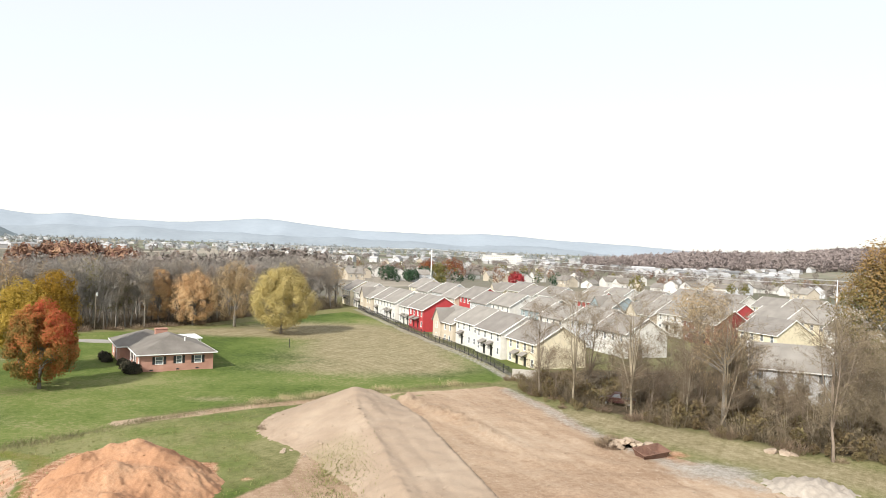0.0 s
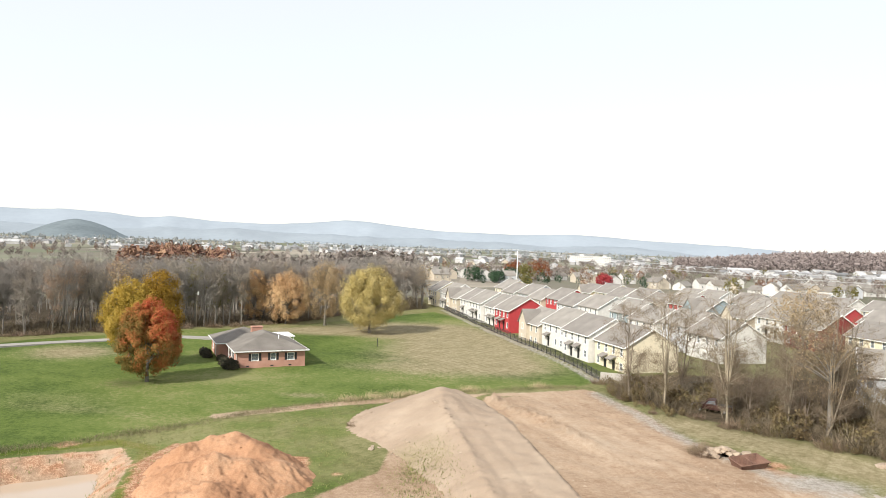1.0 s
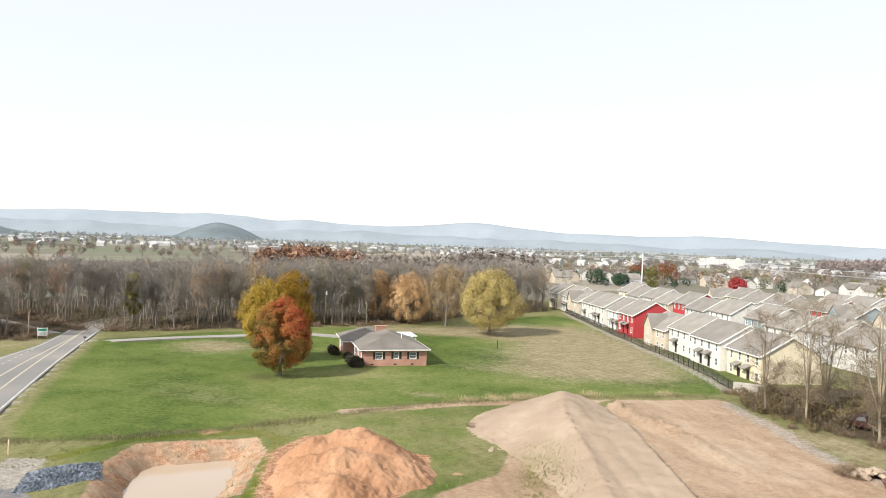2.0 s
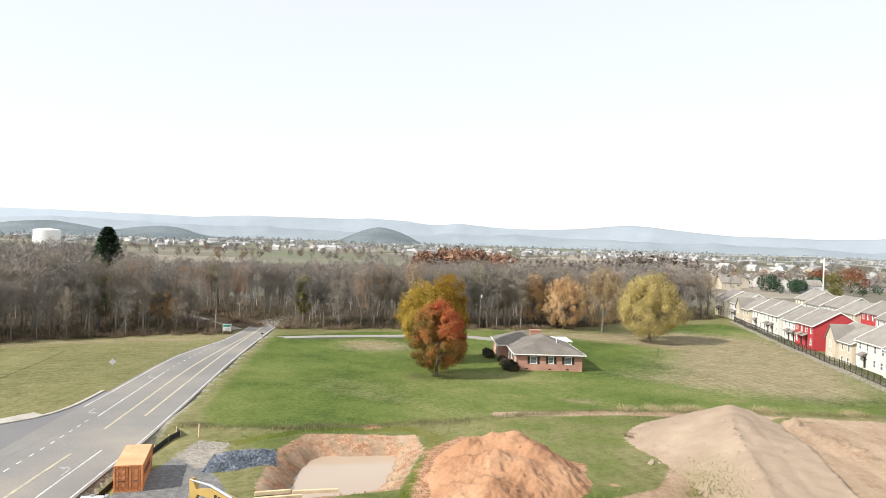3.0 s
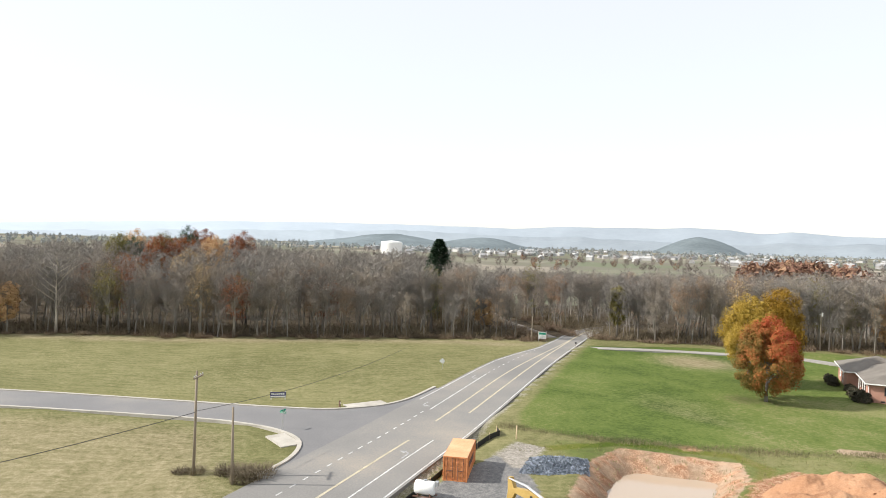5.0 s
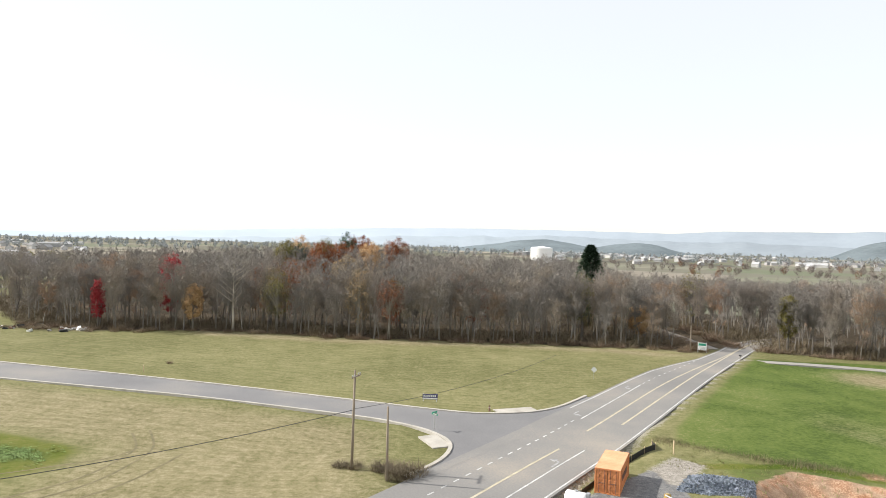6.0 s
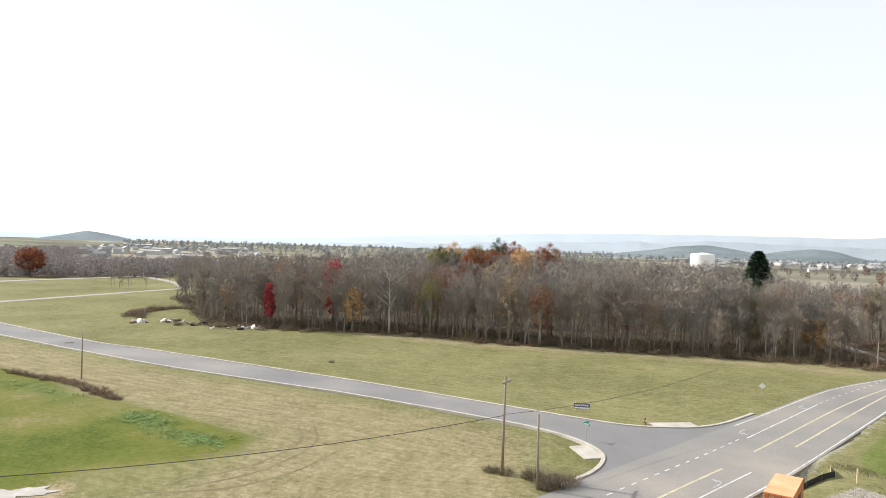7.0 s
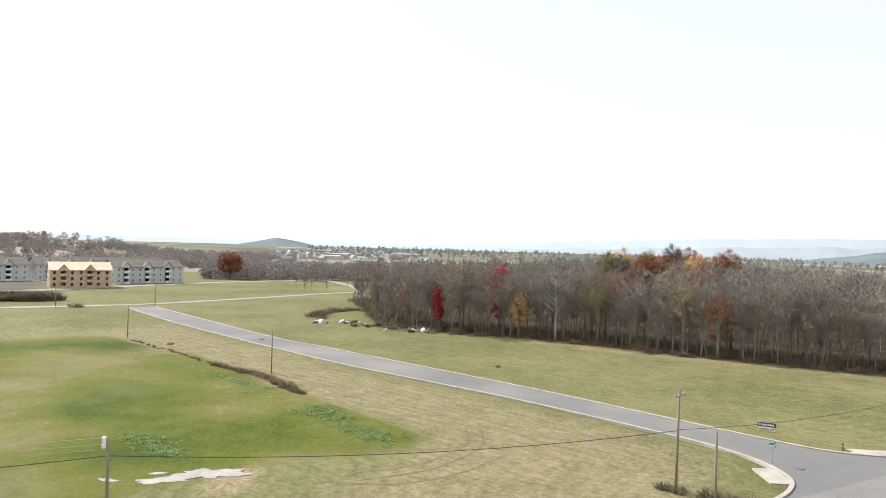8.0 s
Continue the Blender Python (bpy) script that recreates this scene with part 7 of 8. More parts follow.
def row_pose(s, out, flip=False, up=0.0):
    """A dwelling whose near front corner lies s metres along the row and out metres behind its line."""
    p = Vector((17.3, 127.0, 0)) + ROW_D * s + ROW_E * out
    return pose(p.x, p.y, tz(p.x, p.y) + up, 0, 0, ROW_DEG + (180 if flip else 0))


KINDS = dict(cream=terrace(11.2, "siding_cream", "cream two-storey terraced house with a grey roof"),
             white=terrace(11.6, "siding_white", "white two-storey terraced house with door awnings"),
             pale=terrace(11.6, "siding_white", "white two-storey terraced house with one awning", doors=1),
             tan=terrace(11.6, "siding_tan", "tan terraced house with a front gable", cross=True, doors=1),
             red=terrace(10.6, "siding_red", "bright red two-storey terraced house with white trim"),
             blue=terrace(11.0, "siding_blue", "pale blue terraced house with a front gable", cross=True, doors=1),
             barn=terrace(11.4, "siding_barn", "dark red two-storey terraced house behind the copse"),
             grey=terrace(11.4, "siding_grey", "grey two-storey terraced house with a gabled roof"))
used_kind = set()


def put(kind, s, out, flip=False, up=0.0):
    w = {"cream": 11.2, "red": 10.6, "blue": 11.0, "grey": 11.4}.get(kind, 11.6)
    m = row_pose(s if flip else s + w, out, flip, up)
    if kind in used_kind:
        copy_thing(KINDS[kind], m)
    else:
        used_kind.add(kind)
        KINDS[kind].matrix_basis = m
    return s + w


def put_free(kind, m):
    if kind in used_kind:
        copy_thing(KINDS[kind], m)
    else:
        used_kind.add(kind)
        KINDS[kind].matrix_basis = m


s = 0.3
for kind, out, up in (("cream", 0.8, -0.4), ("white", -0.4, 0.1), ("pale", 0.3, 0.25), ("tan", -0.3, -0.9)):
    s = put(kind, s, out, up=up) + 0.45
s = 54.0
for kind, out, up in (("red", -0.6, 0.5), ("white", 0.8, 0.0), ("white", -0.2, 0.3), ("pale", 0.8, 0.0), ("tan", 0.0, -0.3), ("white", 0.8, 0.2), ("cream", -0.3, 0.4)):
    s = put(kind, s, out, up=up) + 0.45
for base, start, flip, names in ((38.5, 8, True, "white grey white blue . white grey red tan grey white cream"), (64, 2, False, "cream . barn white tan . blue red white grey white cream tan"),
                                 (102, 0, True, "white cream white . red tan white grey . white cream"), (128, -8, False, "grey cream white . tan white cream . white blue grey")):
    s = start
    for i, nm in enumerate(names.split()):
        if nm == ".":
            s += 6
            continue
        s = put(nm, s, base + (0.9 if i % 2 else -0.5), flip, (0.0, 0.7, 0.3, 0.9)[i % 4]) + 0.45
for x, y, kind, deg in ((48.9, 108.4, "grey", -22), (60.2, 103.6, "tan", -22), (98, 112, "cream", 22), (100, 92, "grey", 22)):
    put_free(kind, pose(x, y, tz(x, y), 0, 0, deg))


# ---- the black fence ----
def fence():
    ob = thing("fence", "long black metal picket fence beside the terraced houses", "fence")
    ln = even(spline(FENCE, 1.0), 51)
    pm = MB().slab(-0.05, -0.05, -0.1, 0.05, 0.05, 1.72, 0.012).mesh("post", M["black"])
    for p in ln:
        o = part("post", pm, None, ob)
        o.matrix_basis = pose(p[0], p[1], tz(p[0], p[1]))
    pk = MB()
    for a, b2 in zip(ln, ln[1:]):
        d = b2 - a
        l = float(np.linalg.norm(d))
        n = np.array([-d[1], d[0]]) / l * 0.018
        z = tz(*a)
        for z0 in (0.25, 1.45):
            q = MB().add([(a[0] - n[0], a[1] - n[1], z + z0), (b2[0] - n[0], b2[1] - n[1], z + z0), (b2[0] + n[0], b2[1] + n[1], z + z0), (a[0] + n[0], a[1] + n[1], z + z0),
                          (a[0] - n[0], a[1] - n[1], z + z0 + 0.05), (b2[0] - n[0], b2[1] - n[1], z + z0 + 0.05), (b2[0] + n[0], b2[1] + n[1], z + z0 + 0.05), (a[0] + n[0], a[1] + n[1], z + z0 + 0.05)],
                         [(3, 2, 1, 0), (4, 5, 6, 7), (0, 1, 5, 4), (2, 3, 7, 6)])
            part("rail", q, M["black"], ob)
        for k in range(1, 14):
            c = a + d * k / 14
            pk.box(c[0] - 0.014, c[1] - 0.014, z + 0.08, c[0] + 0.014, c[1] + 0.014, z + 1.6)
    o = part("picket_infill", pk, M["black"], ob)
    o["kind"] = "stuff"


fence()
wl2 = MB().slab(-2.6, -0.12, -0.2, 2.6, 0.12, 1.5, 0.03)
single("retaining_wall", wl2, M["concrete"], "low pale concrete wall at the fence's end", "wall", at=pose(15.2, 117.6, 0, 0, 0, -12))


# ---- the works yard ----
def shipping_container():
    """A steel container: ribbed sides, doors with locking bars, corner posts."""
    ob = thing("shipping_container", "orange steel shipping container with dark lettering bars", "container", at=pose(-51.15, 37.4, tz(-51, 39), 0, 0, 45.5))
    w, l, h = 2.3, 6.0, 2.25
    side = MB()
    n = 22
    for x, s in ((w / 2 - 0.05, 1), (-w / 2 + 0.05, -1)):
        for i in range(n):
            y0, y1 = 0.15 + (l - 0.3) * i / n, 0.15 + (l - 0.3) * (i + 1) / n
            q = (y1 - y0) / 4
            pr = [(y0, 0), (y0 + q, 0), (y0 + 1.5 * q, 0.045), (y0 + 3.2 * q, 0.045), (y1, 0)]
            for (a, da), (b2, db) in zip(pr, pr[1:]):
                side.add([(x - s * da, a, 0.15), (x - s * db, b2, 0.15), (x - s * db, b2, h - 0.1), (x - s * da, a, h - 0.1)], [(0, 1, 2, 3)])
    half = len(side.v) // 2
    hf = len(side.f) // 2
    for k in (0, 1):
        one = MB()
        one.v, one.f = side.v[k * half:(k + 1) * half], [tuple(i - k * half for i in f) for f in side.f[k * hf:(k + 1) * hf]]
        part("side_panel", one.weld(), M["container"], ob, "ribbed orange steel side")
    fr = MB()
    for x in (-w / 2, w / 2 - 0.14):
        for y in (0, l - 0.14):
            fr.slab(x, y, 0, x + 0.14, y + 0.14, h, 0.015)
        fr.box(x, 0.14, 0, x + 0.1, l - 0.14, 0.16).box(x, 0.14, h - 0.12, x + 0.1, l - 0.14, h)
    fr.box(-w / 2 + 0.14, 0, h - 0.12, w / 2 - 0.14, 0.12, h).box(-w / 2 + 0.14, 0, 0, w / 2 - 0.14, 0.12, 0.14).box(-w / 2 + 0.1, l - 0.1, 0, w / 2 - 0.1, l - 0.05, h - 0.02)
    part("frame", fr, M["container"], ob)
    part("roof", MB().slab(-w / 2 + 0.03, 0.03, h - 0.02, w / 2 - 0.03, l - 0.03, h + 0.03, 0.02), M["container_top"], ob, "paler orange steel roof")
    part("floor", MB().box(-w / 2 + 0.1, 0.12, 0.05, w / 2 - 0.1, l - 0.1, 0.14), M["lumber"], ob)
    for s in (-1, 1):
        x0, x1 = sorted((s * 0.015, s * (w / 2 - 0.15)))
        d = MB().box(x0, 0.05, 0.15, x1, 0.09, h - 0.13)
        for z in (0.45, 0.95, 1.45):
            d.slab(x0 + 0.06, 0.02, z, x1 - 0.06, 0.05, z + 0.32, 0.02)
        do = part("door", d, M["container"], ob, "orange steel container door")
        for x in (s * 0.25, s * 0.75):
            part("lock_bar", MB().tube([(x, -0.01, 0.1), (x, -0.01, h - 0.08)], [0.025, 0.025], 6), M["rust"], do, "rusty locking bar")
        part("handle", MB().box(s * 0.25 - 0.02, -0.05, 0.95, s * 0.75 + 0.02, -0.02, 1.0), M["rust"], do, "rusty door handle")
    for k in range(9):
        part("lettering_bar", MB().box(w / 2 - 0.012, 1.2 + 0.36 * k, 1.0, w / 2 + 0.002, 1.45 + 0.36 * k, 1.55), M["rust"], ob, "dark lettering bar")


shipping_container()

# fuel tank on a skid
ft = thing("fuel_tank", "white cylindrical fuel tank lying on a skid", "tank", at=pose(-49.7, 33.2, tz(-49.7, 33.2), 0, 0, 40))
part("body", MB().tube([(-0.95, 0, 0.75), (-0.9, 0, 0.75), (-0.8, 0, 0.75), (0.8, 0, 0.75), (0.9, 0, 0.75), (0.95, 0, 0.75)], [0.2, 0.5, 0.6, 0.6, 0.5, 0.2], 20), M["white_paint"], ft, smooth=True)
for y in (-0.4, 0.4):
    part("skid", MB().box(-1.0, y - 0.06, 0, 1.0, y + 0.06, 0.1), M["rust"], ft)
for x in (-0.55, 0.55):
    part("saddle", MB().box(x - 0.05, -0.5, 0.1, x + 0.05, 0.5, 0.35), M["rust"], ft)
part("pump", MB().slab(0.9, -0.2, 1.0, 1.2, 0.2, 1.4, 0.03), M["galv"], ft, "grey hand pump")
part("cap", MB().tube([(0, 0, 1.33), (0, 0, 1.45)], [0.15, 0.15], 10), M["galv"], ft)


def excavator():
    """A tracked digger with its boom raised and its stick hanging."""
    ob = thing("excavator", "yellow tracked excavator with raised boom by the pit", "excavator", at=pose(-31.4, 33.0, tz(-31.4, 33.0), 0, 0, 181))
    # local x points along the boom
    def plate(pts, y0, y1):
        k = len(pts)
        mb = MB()
        mb.add([(x, y0, z) for x, z in pts] + [(x, y1, z) for x, z in pts], [tuple(range(k)), tuple(range(2 * k - 1, k - 1, -1))] + [(i, k + i, k + (i + 1) % k, (i + 1) % k) for i in range(k)])
        return mb
    for s in (-1, 1):
        y = s * 1.1
        tr = plate([(-1.9, 0.35), (-1.6, 0.05), (1.6, 0.05), (1.9, 0.35), (1.9, 0.6), (1.6, 0.85), (-1.6, 0.85), (-1.9, 0.6)], y - 0.28, y + 0.28)
        t = part("track", tr, M["black"], ob, "black steel crawler track")
        shoe = MB().box(-0.06, -0.3, 0, 0.06, 0.3, 0.05).mesh("track_shoe", M["rust"])
        for k in range(12):
            o = part("track_shoe", shoe, None, t)
            o.matrix_basis = pose(-1.55 + 0.28 * k, y, 0.85)
    part("undercarriage", MB().box(-0.8, -0.85, 0.4, 0.8, 0.85, 0.95), M["black"], ob)
    part("body", plate([(-2.2, 1.0), (1.3, 1.0), (1.3, 1.5), (0.2, 1.6), (0.1, 2.1), (-2.0, 2.1), (-2.25, 1.8)], -1.25, 1.25), M["yellow_paint"], ob, "yellow engine housing")
    cab = part("cab", plate([(0.1, 1.5), (1.4, 1.5), (1.5, 2.2), (1.2, 2.95), (0.1, 2.95)], 0.35, 1.25), M["yellow_paint"], ob, "yellow cab")
    part("pane", plate([(0.25, 2.1), (1.3, 2.1), (1.12, 2.85), (0.25, 2.85)], 1.255, 1.27), M["glass"], cab)
    part("pane", plate([(0.25, 2.1), (1.3, 2.1), (1.12, 2.85), (0.25, 2.85)], 0.33, 0.345), M["glass"], cab)
    boom = plate([(1.0, 1.5), (1.5, 1.4), (2.2, 3.1), (3.0, 3.9), (4.6, 4.25), (6.3, 4.3), (6.35, 4.55), (4.5, 4.9), (2.6, 4.6), (1.6, 3.9), (1.0, 2.8)], -0.2, 0.2)
    b2 = part("boom", boom, M["yellow_paint"], ob, "bent yellow boom")
    part("cylinder", MB().tube([(2.6, 0.3, 4.75), (4.6, 0.3, 5.2), (6.6, 0.25, 5.2)], [0.1, 0.1, 0.05], 8), M["galv"], b2, "steel hydraulic ram")
    for k in range(4):
        part("lettering_bar", MB().box(3.1 + 0.35 * k, 0.2, 4.12 + 0.06 * k, 3.35 + 0.35 * k, 0.206, 4.42 + 0.06 * k), M["black"], b2, "black lettering bar")
    part("cylinder", MB().tube([(1.5, 0.32, 1.6), (3.3, 0.32, 3.9)], [0.09, 0.06], 8), M["galv"], b2, "steel hydraulic ram")
    st = part("stick", plate([(6.0, 4.3), (6.55, 5.25), (6.85, 5.2), (6.8, 4.2), (7.2, 1.6), (6.95, 1.5), (6.45, 3.6)], -0.16, 0.16), M["yellow_paint"], ob, "yellow stick")
    part("cylinder", MB().tube([(6.75, 0, 4.9), (7.1, 0, 3.3), (7.3, 0, 2.1)], [0.08, 0.08, 0.05], 8), M["galv"], st, "steel hydraulic ram")
    bk = plate([(6.9, 1.6), (7.3, 1.5), (7.5, 0.9), (7.1, 0.35), (6.3, 0.3), (6.25, 0.45), (6.9, 0.6), (7.15, 1.0)], -0.5, 0.5)
    bu = part("bucket", bk, M["rust"], ob, "worn steel bucket")
    for y in (-0.45, 0.42):
        part("bucket_side", plate([(7.3, 1.5), (7.5, 0.9), (7.1, 0.35), (6.25, 0.3), (6.9, 1.5)], y, y + 0.03), M["rust"], bu)
    for k in range(5):
        part("tooth", plate([(6.3, 0.3), (6.3, 0.45), (5.95, 0.34)], -0.46 + 0.21 * k, -0.38 + 0.21 * k), M["rust"], bu)


excavator()


# heap of pale blue stone
def stone_heap():
    rng = random.Random(8)
    c = MB()
    poly = [(-50.0, 44.4), (-52.9, 48.4), (-49.6, 53.0), (-46.6, 50.0), (-48.2, 46.2)]
    cand = [(rng.uniform(-53, -46), rng.uniform(44, 53.2)) for _ in range(11000)]
    dd = poly_dist(np.array([q[0] for q in cand]), np.array([q[1] for q in cand]), poly)
    for (x, y), d in zip(cand, dd):
        if d < -0.25 + 0.2 * rng.random():
            continue
        h = 0.7 * min(1, max(0, d) / 1.5)
        s = rng.uniform(0.09, 0.2)
        p = Vector((x, y, tz(x, y) + h * rng.uniform(0.6, 1.05)))
        a = [p + Vector((rng.gauss(0, 1), rng.gauss(0, 1), rng.gauss(0, 1))).normalized() * s for _ in range(4)]
        c.add(a, [(0, 1, 2), (0, 2, 3), (0, 3, 1), (1, 3, 2)])
    base = MB()
    ctr = (-49.4, 48.6)
    k = 24
    ring = [(math.cos(i / k * 6.283), math.sin(i / k * 6.283)) for i in range(k)]
    rows = []
    for f, z in ((0.9, -0.3), (0.65, 0.05), (0.4, 0.3), (0.0, 0.4)):
        for dx, dy in ring:
            u = dx * 2.0 * f
            v = dy * 4.0 * f
            rows.append((ctr[0] + u * 0.8 - v * 0.12 * 2.4, ctr[1] + u * 0.45 + v * 0.95, z))
    base.add(rows, [(j * k + i, j * k + (i + 1) % k, (j + 1) * k + (i + 1) % k, (j + 1) * k + i) for j in range(3) for i in range(k)])
    ob = thing("stone_heap", "low heap of loose blue-grey crushed stone", "stone heap")
    part("core", base, M["stone_blue"], ob, smooth=True)
    o = part("loose_stone", c, M["stone_blue"], ob)
    o["kind"] = "stuff"


stone_heap()

# timber boards at the near edge of the pit
for i, (x0, y0, x1, y1, z) in enumerate(((-41.9, 42.7, -39.9, 44.9, 0.30), (-39.8, 45.0, -36.9, 47.6, 0.18), (-41.6, 42.3, -38.9, 45.2, 0.0))):
    l = math.hypot(x1 - x0, y1 - y0)
    mb = MB().slab(0, -0.14, 0, l, 0.14, 0.3, 0.015)
    single("timber_board", mb, M["lumber"], "pale sawn timber board at the pit's edge", "board", "timber boards", at=pose(x0, y0, z - 0.3 if i < 2 else -0.3, 0, 0, math.degrees(math.atan2(y1 - y0, x1 - x0))))


# rusty open skip with rubble
def skip():
    ob = thing("rubble_skip", "rusty open steel skip beside broken concrete", "skip", at=pose(23.6, 75.6, tz(23.6, 75.6) + 0.05, 9, -4, 24))
    t, h = 0.07, 0.75
    low = [(-1.5, -0.75), (1.5, -0.75), (1.5, 0.75), (-1.5, 0.75)]
    top = [(-1.75, -1.0), (1.75, -1.0), (1.75, 1.0), (-1.75, 1.0)]
    for i in range(4):
        j = (i + 1) % 4
        a, b2, c, d = low[i], low[j], top[j], top[i]
        n = Vector((-(b2[1] - a[1]), b2[0] - a[0])).normalized() * t
        sh = MB().add([(*a, 0), (*b2, 0), (*c, h), (*d, h), (a[0] + n.x, a[1] + n.y, 0.0), (b2[0] + n.x, b2[1] + n.y, 0.0), (c[0] + n.x, c[1] + n.y, h), (d[0] + n.x, d[1] + n.y, h)],
                      [(0, 1, 2, 3), (7, 6, 5, 4), (3, 2, 6, 7), (0, 3, 7, 4), (1, 5, 6, 2), (0, 4, 5, 1)])
        part("side", sh, M["rust"], ob, "rusty steel side")
    part("bottom", MB().box(-1.48, -0.73, 0.0, 1.48, 0.73, 0.05), M["rust"], ob)
    part("divider", MB().slab(-0.25, -0.8, 0.05, -0.17, 0.8, h + 0.12, 0.01), M["rust"], ob, "rusty steel divider")
    part("rim", MB().tube([(-1.78, -1.03, h), (1.78, -1.03, h), (1.78, 1.03, h), (-1.78, 1.03, h), (-1.78, -1.03, h)], [0.06] * 5, 6), M["rust"], ob)


skip()
rr = random.Random(12)


def rock(s, seed):
    g = random.Random(seed)
    bm = bmesh.new()
    bmesh.ops.create_icosphere(bm, subdivisions=1, radius=1)
    for v in bm.verts:
        v.co = Vector((v.co.x * 1.3, v.co.y, v.co.z * 0.55)) * s * g.uniform(0.75, 1.2)
    me = bpy.data.meshes.new("rubble_block")
    bm.to_mesh(me)
    bm.free()
    return me


ROCKS = []
for i in range(5):
    me = rock(1, i)
    me.materials.append(M["rubble"])
    ROCKS.append(me)
for x, y, s in [(21.8 + rr.gauss(0, 1.1), 78.4 + rr.gauss(0, 0.8), rr.uniform(0.25, 0.7)) for _ in range(42)] + [(38.5, 79.3, 0.8), (39.6, 78.4, 0.7), (40.6, 78.2, 0.5), (-15.9, 71.8, 0.35), (-15.2, 72.8, 0.2), (-13.5, 71.2, 0.15), (-7.5, 79.6, 0.2), (-10.6, 81.8, 0.26), (-10.2, 81.0, 0.3), (-9.8, 80.4, 0.18), (-9.4, 79.2, 0.22), (-8.8, 78.0, 0.16), (-8.2, 76.6, 0.18), (-7.9, 75.8, 0.14), (-16.0, 73.0, 0.22), (-13.4, 70.6, 0.2), (-12.0, 72.6, 0.24), (-11.4, 76.0, 0.16), (-12.7, 70.2, 0.15)] + [(31.5 + rr.uniform(-2, 2.5), 61.5 + rr.uniform(-1, 1.5), rr.uniform(0.3, 0.9)) for _ in range(9)]:
    o = tagged(new("rubble_block", ROCKS[rr.randrange(5)]), "broken pale concrete block lying on the soil", "rubble", "broken concrete")
    z = max(tz(x, y), float(brown_heap(np.array([x]), np.array([y]))[0]))
    z += 0.85 * math.exp(-((x - 21.8) ** 2 + (y - 78.4) ** 2) / 1.6) if 17 < x < 27 and y > 74 else 0.0
    o.matrix_basis = pose(x, y, z + s * 0.12, rr.uniform(-20, 20), rr.uniform(-20, 20), rr.uniform(0, 360))
    o.scale = (s, s, s)
for x, y in ((19.0, 79.2), (20.2, 80.4), (19.6, 78.2), (20.8, 80.0)):
    brush_at(x, y, 0.8, "brush_pile", "pile of grey dead branches beside the rubble", "brush piles")

def scatter_stones(name, label, material, places, lo, hi, seed):
    """Small angular stones lying loose on the ground or on a heap."""
    g = random.Random(seed)
    c = MB()
    for x, y, z in places:
        s = g.uniform(lo, hi) * (2.0 if g.random() < 0.06 else 1.0)
        c.add([(x + g.gauss(0, s), y + g.gauss(0, s), z + g.uniform(-0.4, 0.9) * s) for _ in range(4)], [(0, 1, 2), (0, 2, 3), (0, 3, 1), (1, 3, 2)])
    single(name, c, M[material], label, "stones", kind="stuff")


srng = np.random.RandomState(6)
hx, hy = srng.uniform(-21, 8, 5200), srng.uniform(55, 96, 5200)
hz = brown_heap(hx, hy)
scatter_stones("loose_stone", "small pale stones strewn over the soil heap", "rubble", [q for q in zip(hx.tolist(), hy.tolist(), hz.tolist()) if q[2] > 0.0], 0.02, 0.06, 1)
hx, hy = srng.normal(-26.5, 4.6, 1500), srng.normal(58.5, 5.2, 1500)
hz = clay_heap(hx, hy)
scatter_stones("clay_clod", "loose clods of orange clay on the heap", "clay", [q for q in zip(hx.tolist(), hy.tolist(), hz.tolist()) if q[2] > -0.1], 0.03, 0.075, 2)
hx, hy = srng.uniform(-2, 33, 3600), srng.uniform(58, 110, 3600)
keep = (poly_dist(hx, hy, YARD) > 0.5) & (brown_heap(hx, hy) < 0.0)
scatter_stones("loose_stone", "small stones and clods strewn over the bare yard", "rubble", [(x, y, tz(x, y)) for x, y in zip(hx[keep].tolist(), hy[keep].tolist())], 0.03, 0.08, 3)

# low clumps of weed in the near grass
for x, y, s in ((-19.8, 80.5, 0.45), (-20.4, 81.0, 0.4)):
    brush_at(x, y, s, "weed_clump", "dark weed clump in the rough grass", "weed clumps")

# silt fence beside the road
sf = thing("silt_fence", "low black silt fence on stakes along the road's ditch", "silt fence")
sl = [(-62.9, 51.9), (-61.0, 50.8), (-60.6, 49.0), (-59.2, 46.2), (-56.5, 41.6), (-52.5, 35.6), (-50.0, 31.4)]
for (x0, y0), (x1, y1) in zip(sl, sl[1:]):
    z0, z1 = tz(x0, y0), tz(x1, y1)
    part("fabric", MB().add([(x0, y0, z0 - .1), (x1, y1, z1 - .1), (x1, y1, z1 + .62), (x0, y0, z0 + .62), (x0 + .03, y0, z0 - .1), (x1 + .03, y1, z1 - .1), (x1 + .03, y1, z1 + .62), (x0 + .03, y0, z0 + .62)],
                            [(0, 1, 2, 3), (7, 6, 5, 4), (3, 2, 6, 7), (0, 3, 7, 4), (1, 5, 6, 2)]), M["black"], sf, "black woven fabric")
    part("stake", MB().box(x0 - .03, y0 - .03, z0 - .2, x0 + .03, y0 + .03, z0 + .8), M["lumber"], sf)


# ---- signs and street furniture ----
def post_sign(name, label, x, y, deg, post_h, build, post_m="galv", group=""):
    ob = thing(name, label, "sign", group, at=pose(x, y, tz(x, y), 0, 0, deg))
    part("post", MB().box(-0.03, -0.03, -0.2, 0.03, 0.03, post_h), M[post_m], ob)
    build(ob)


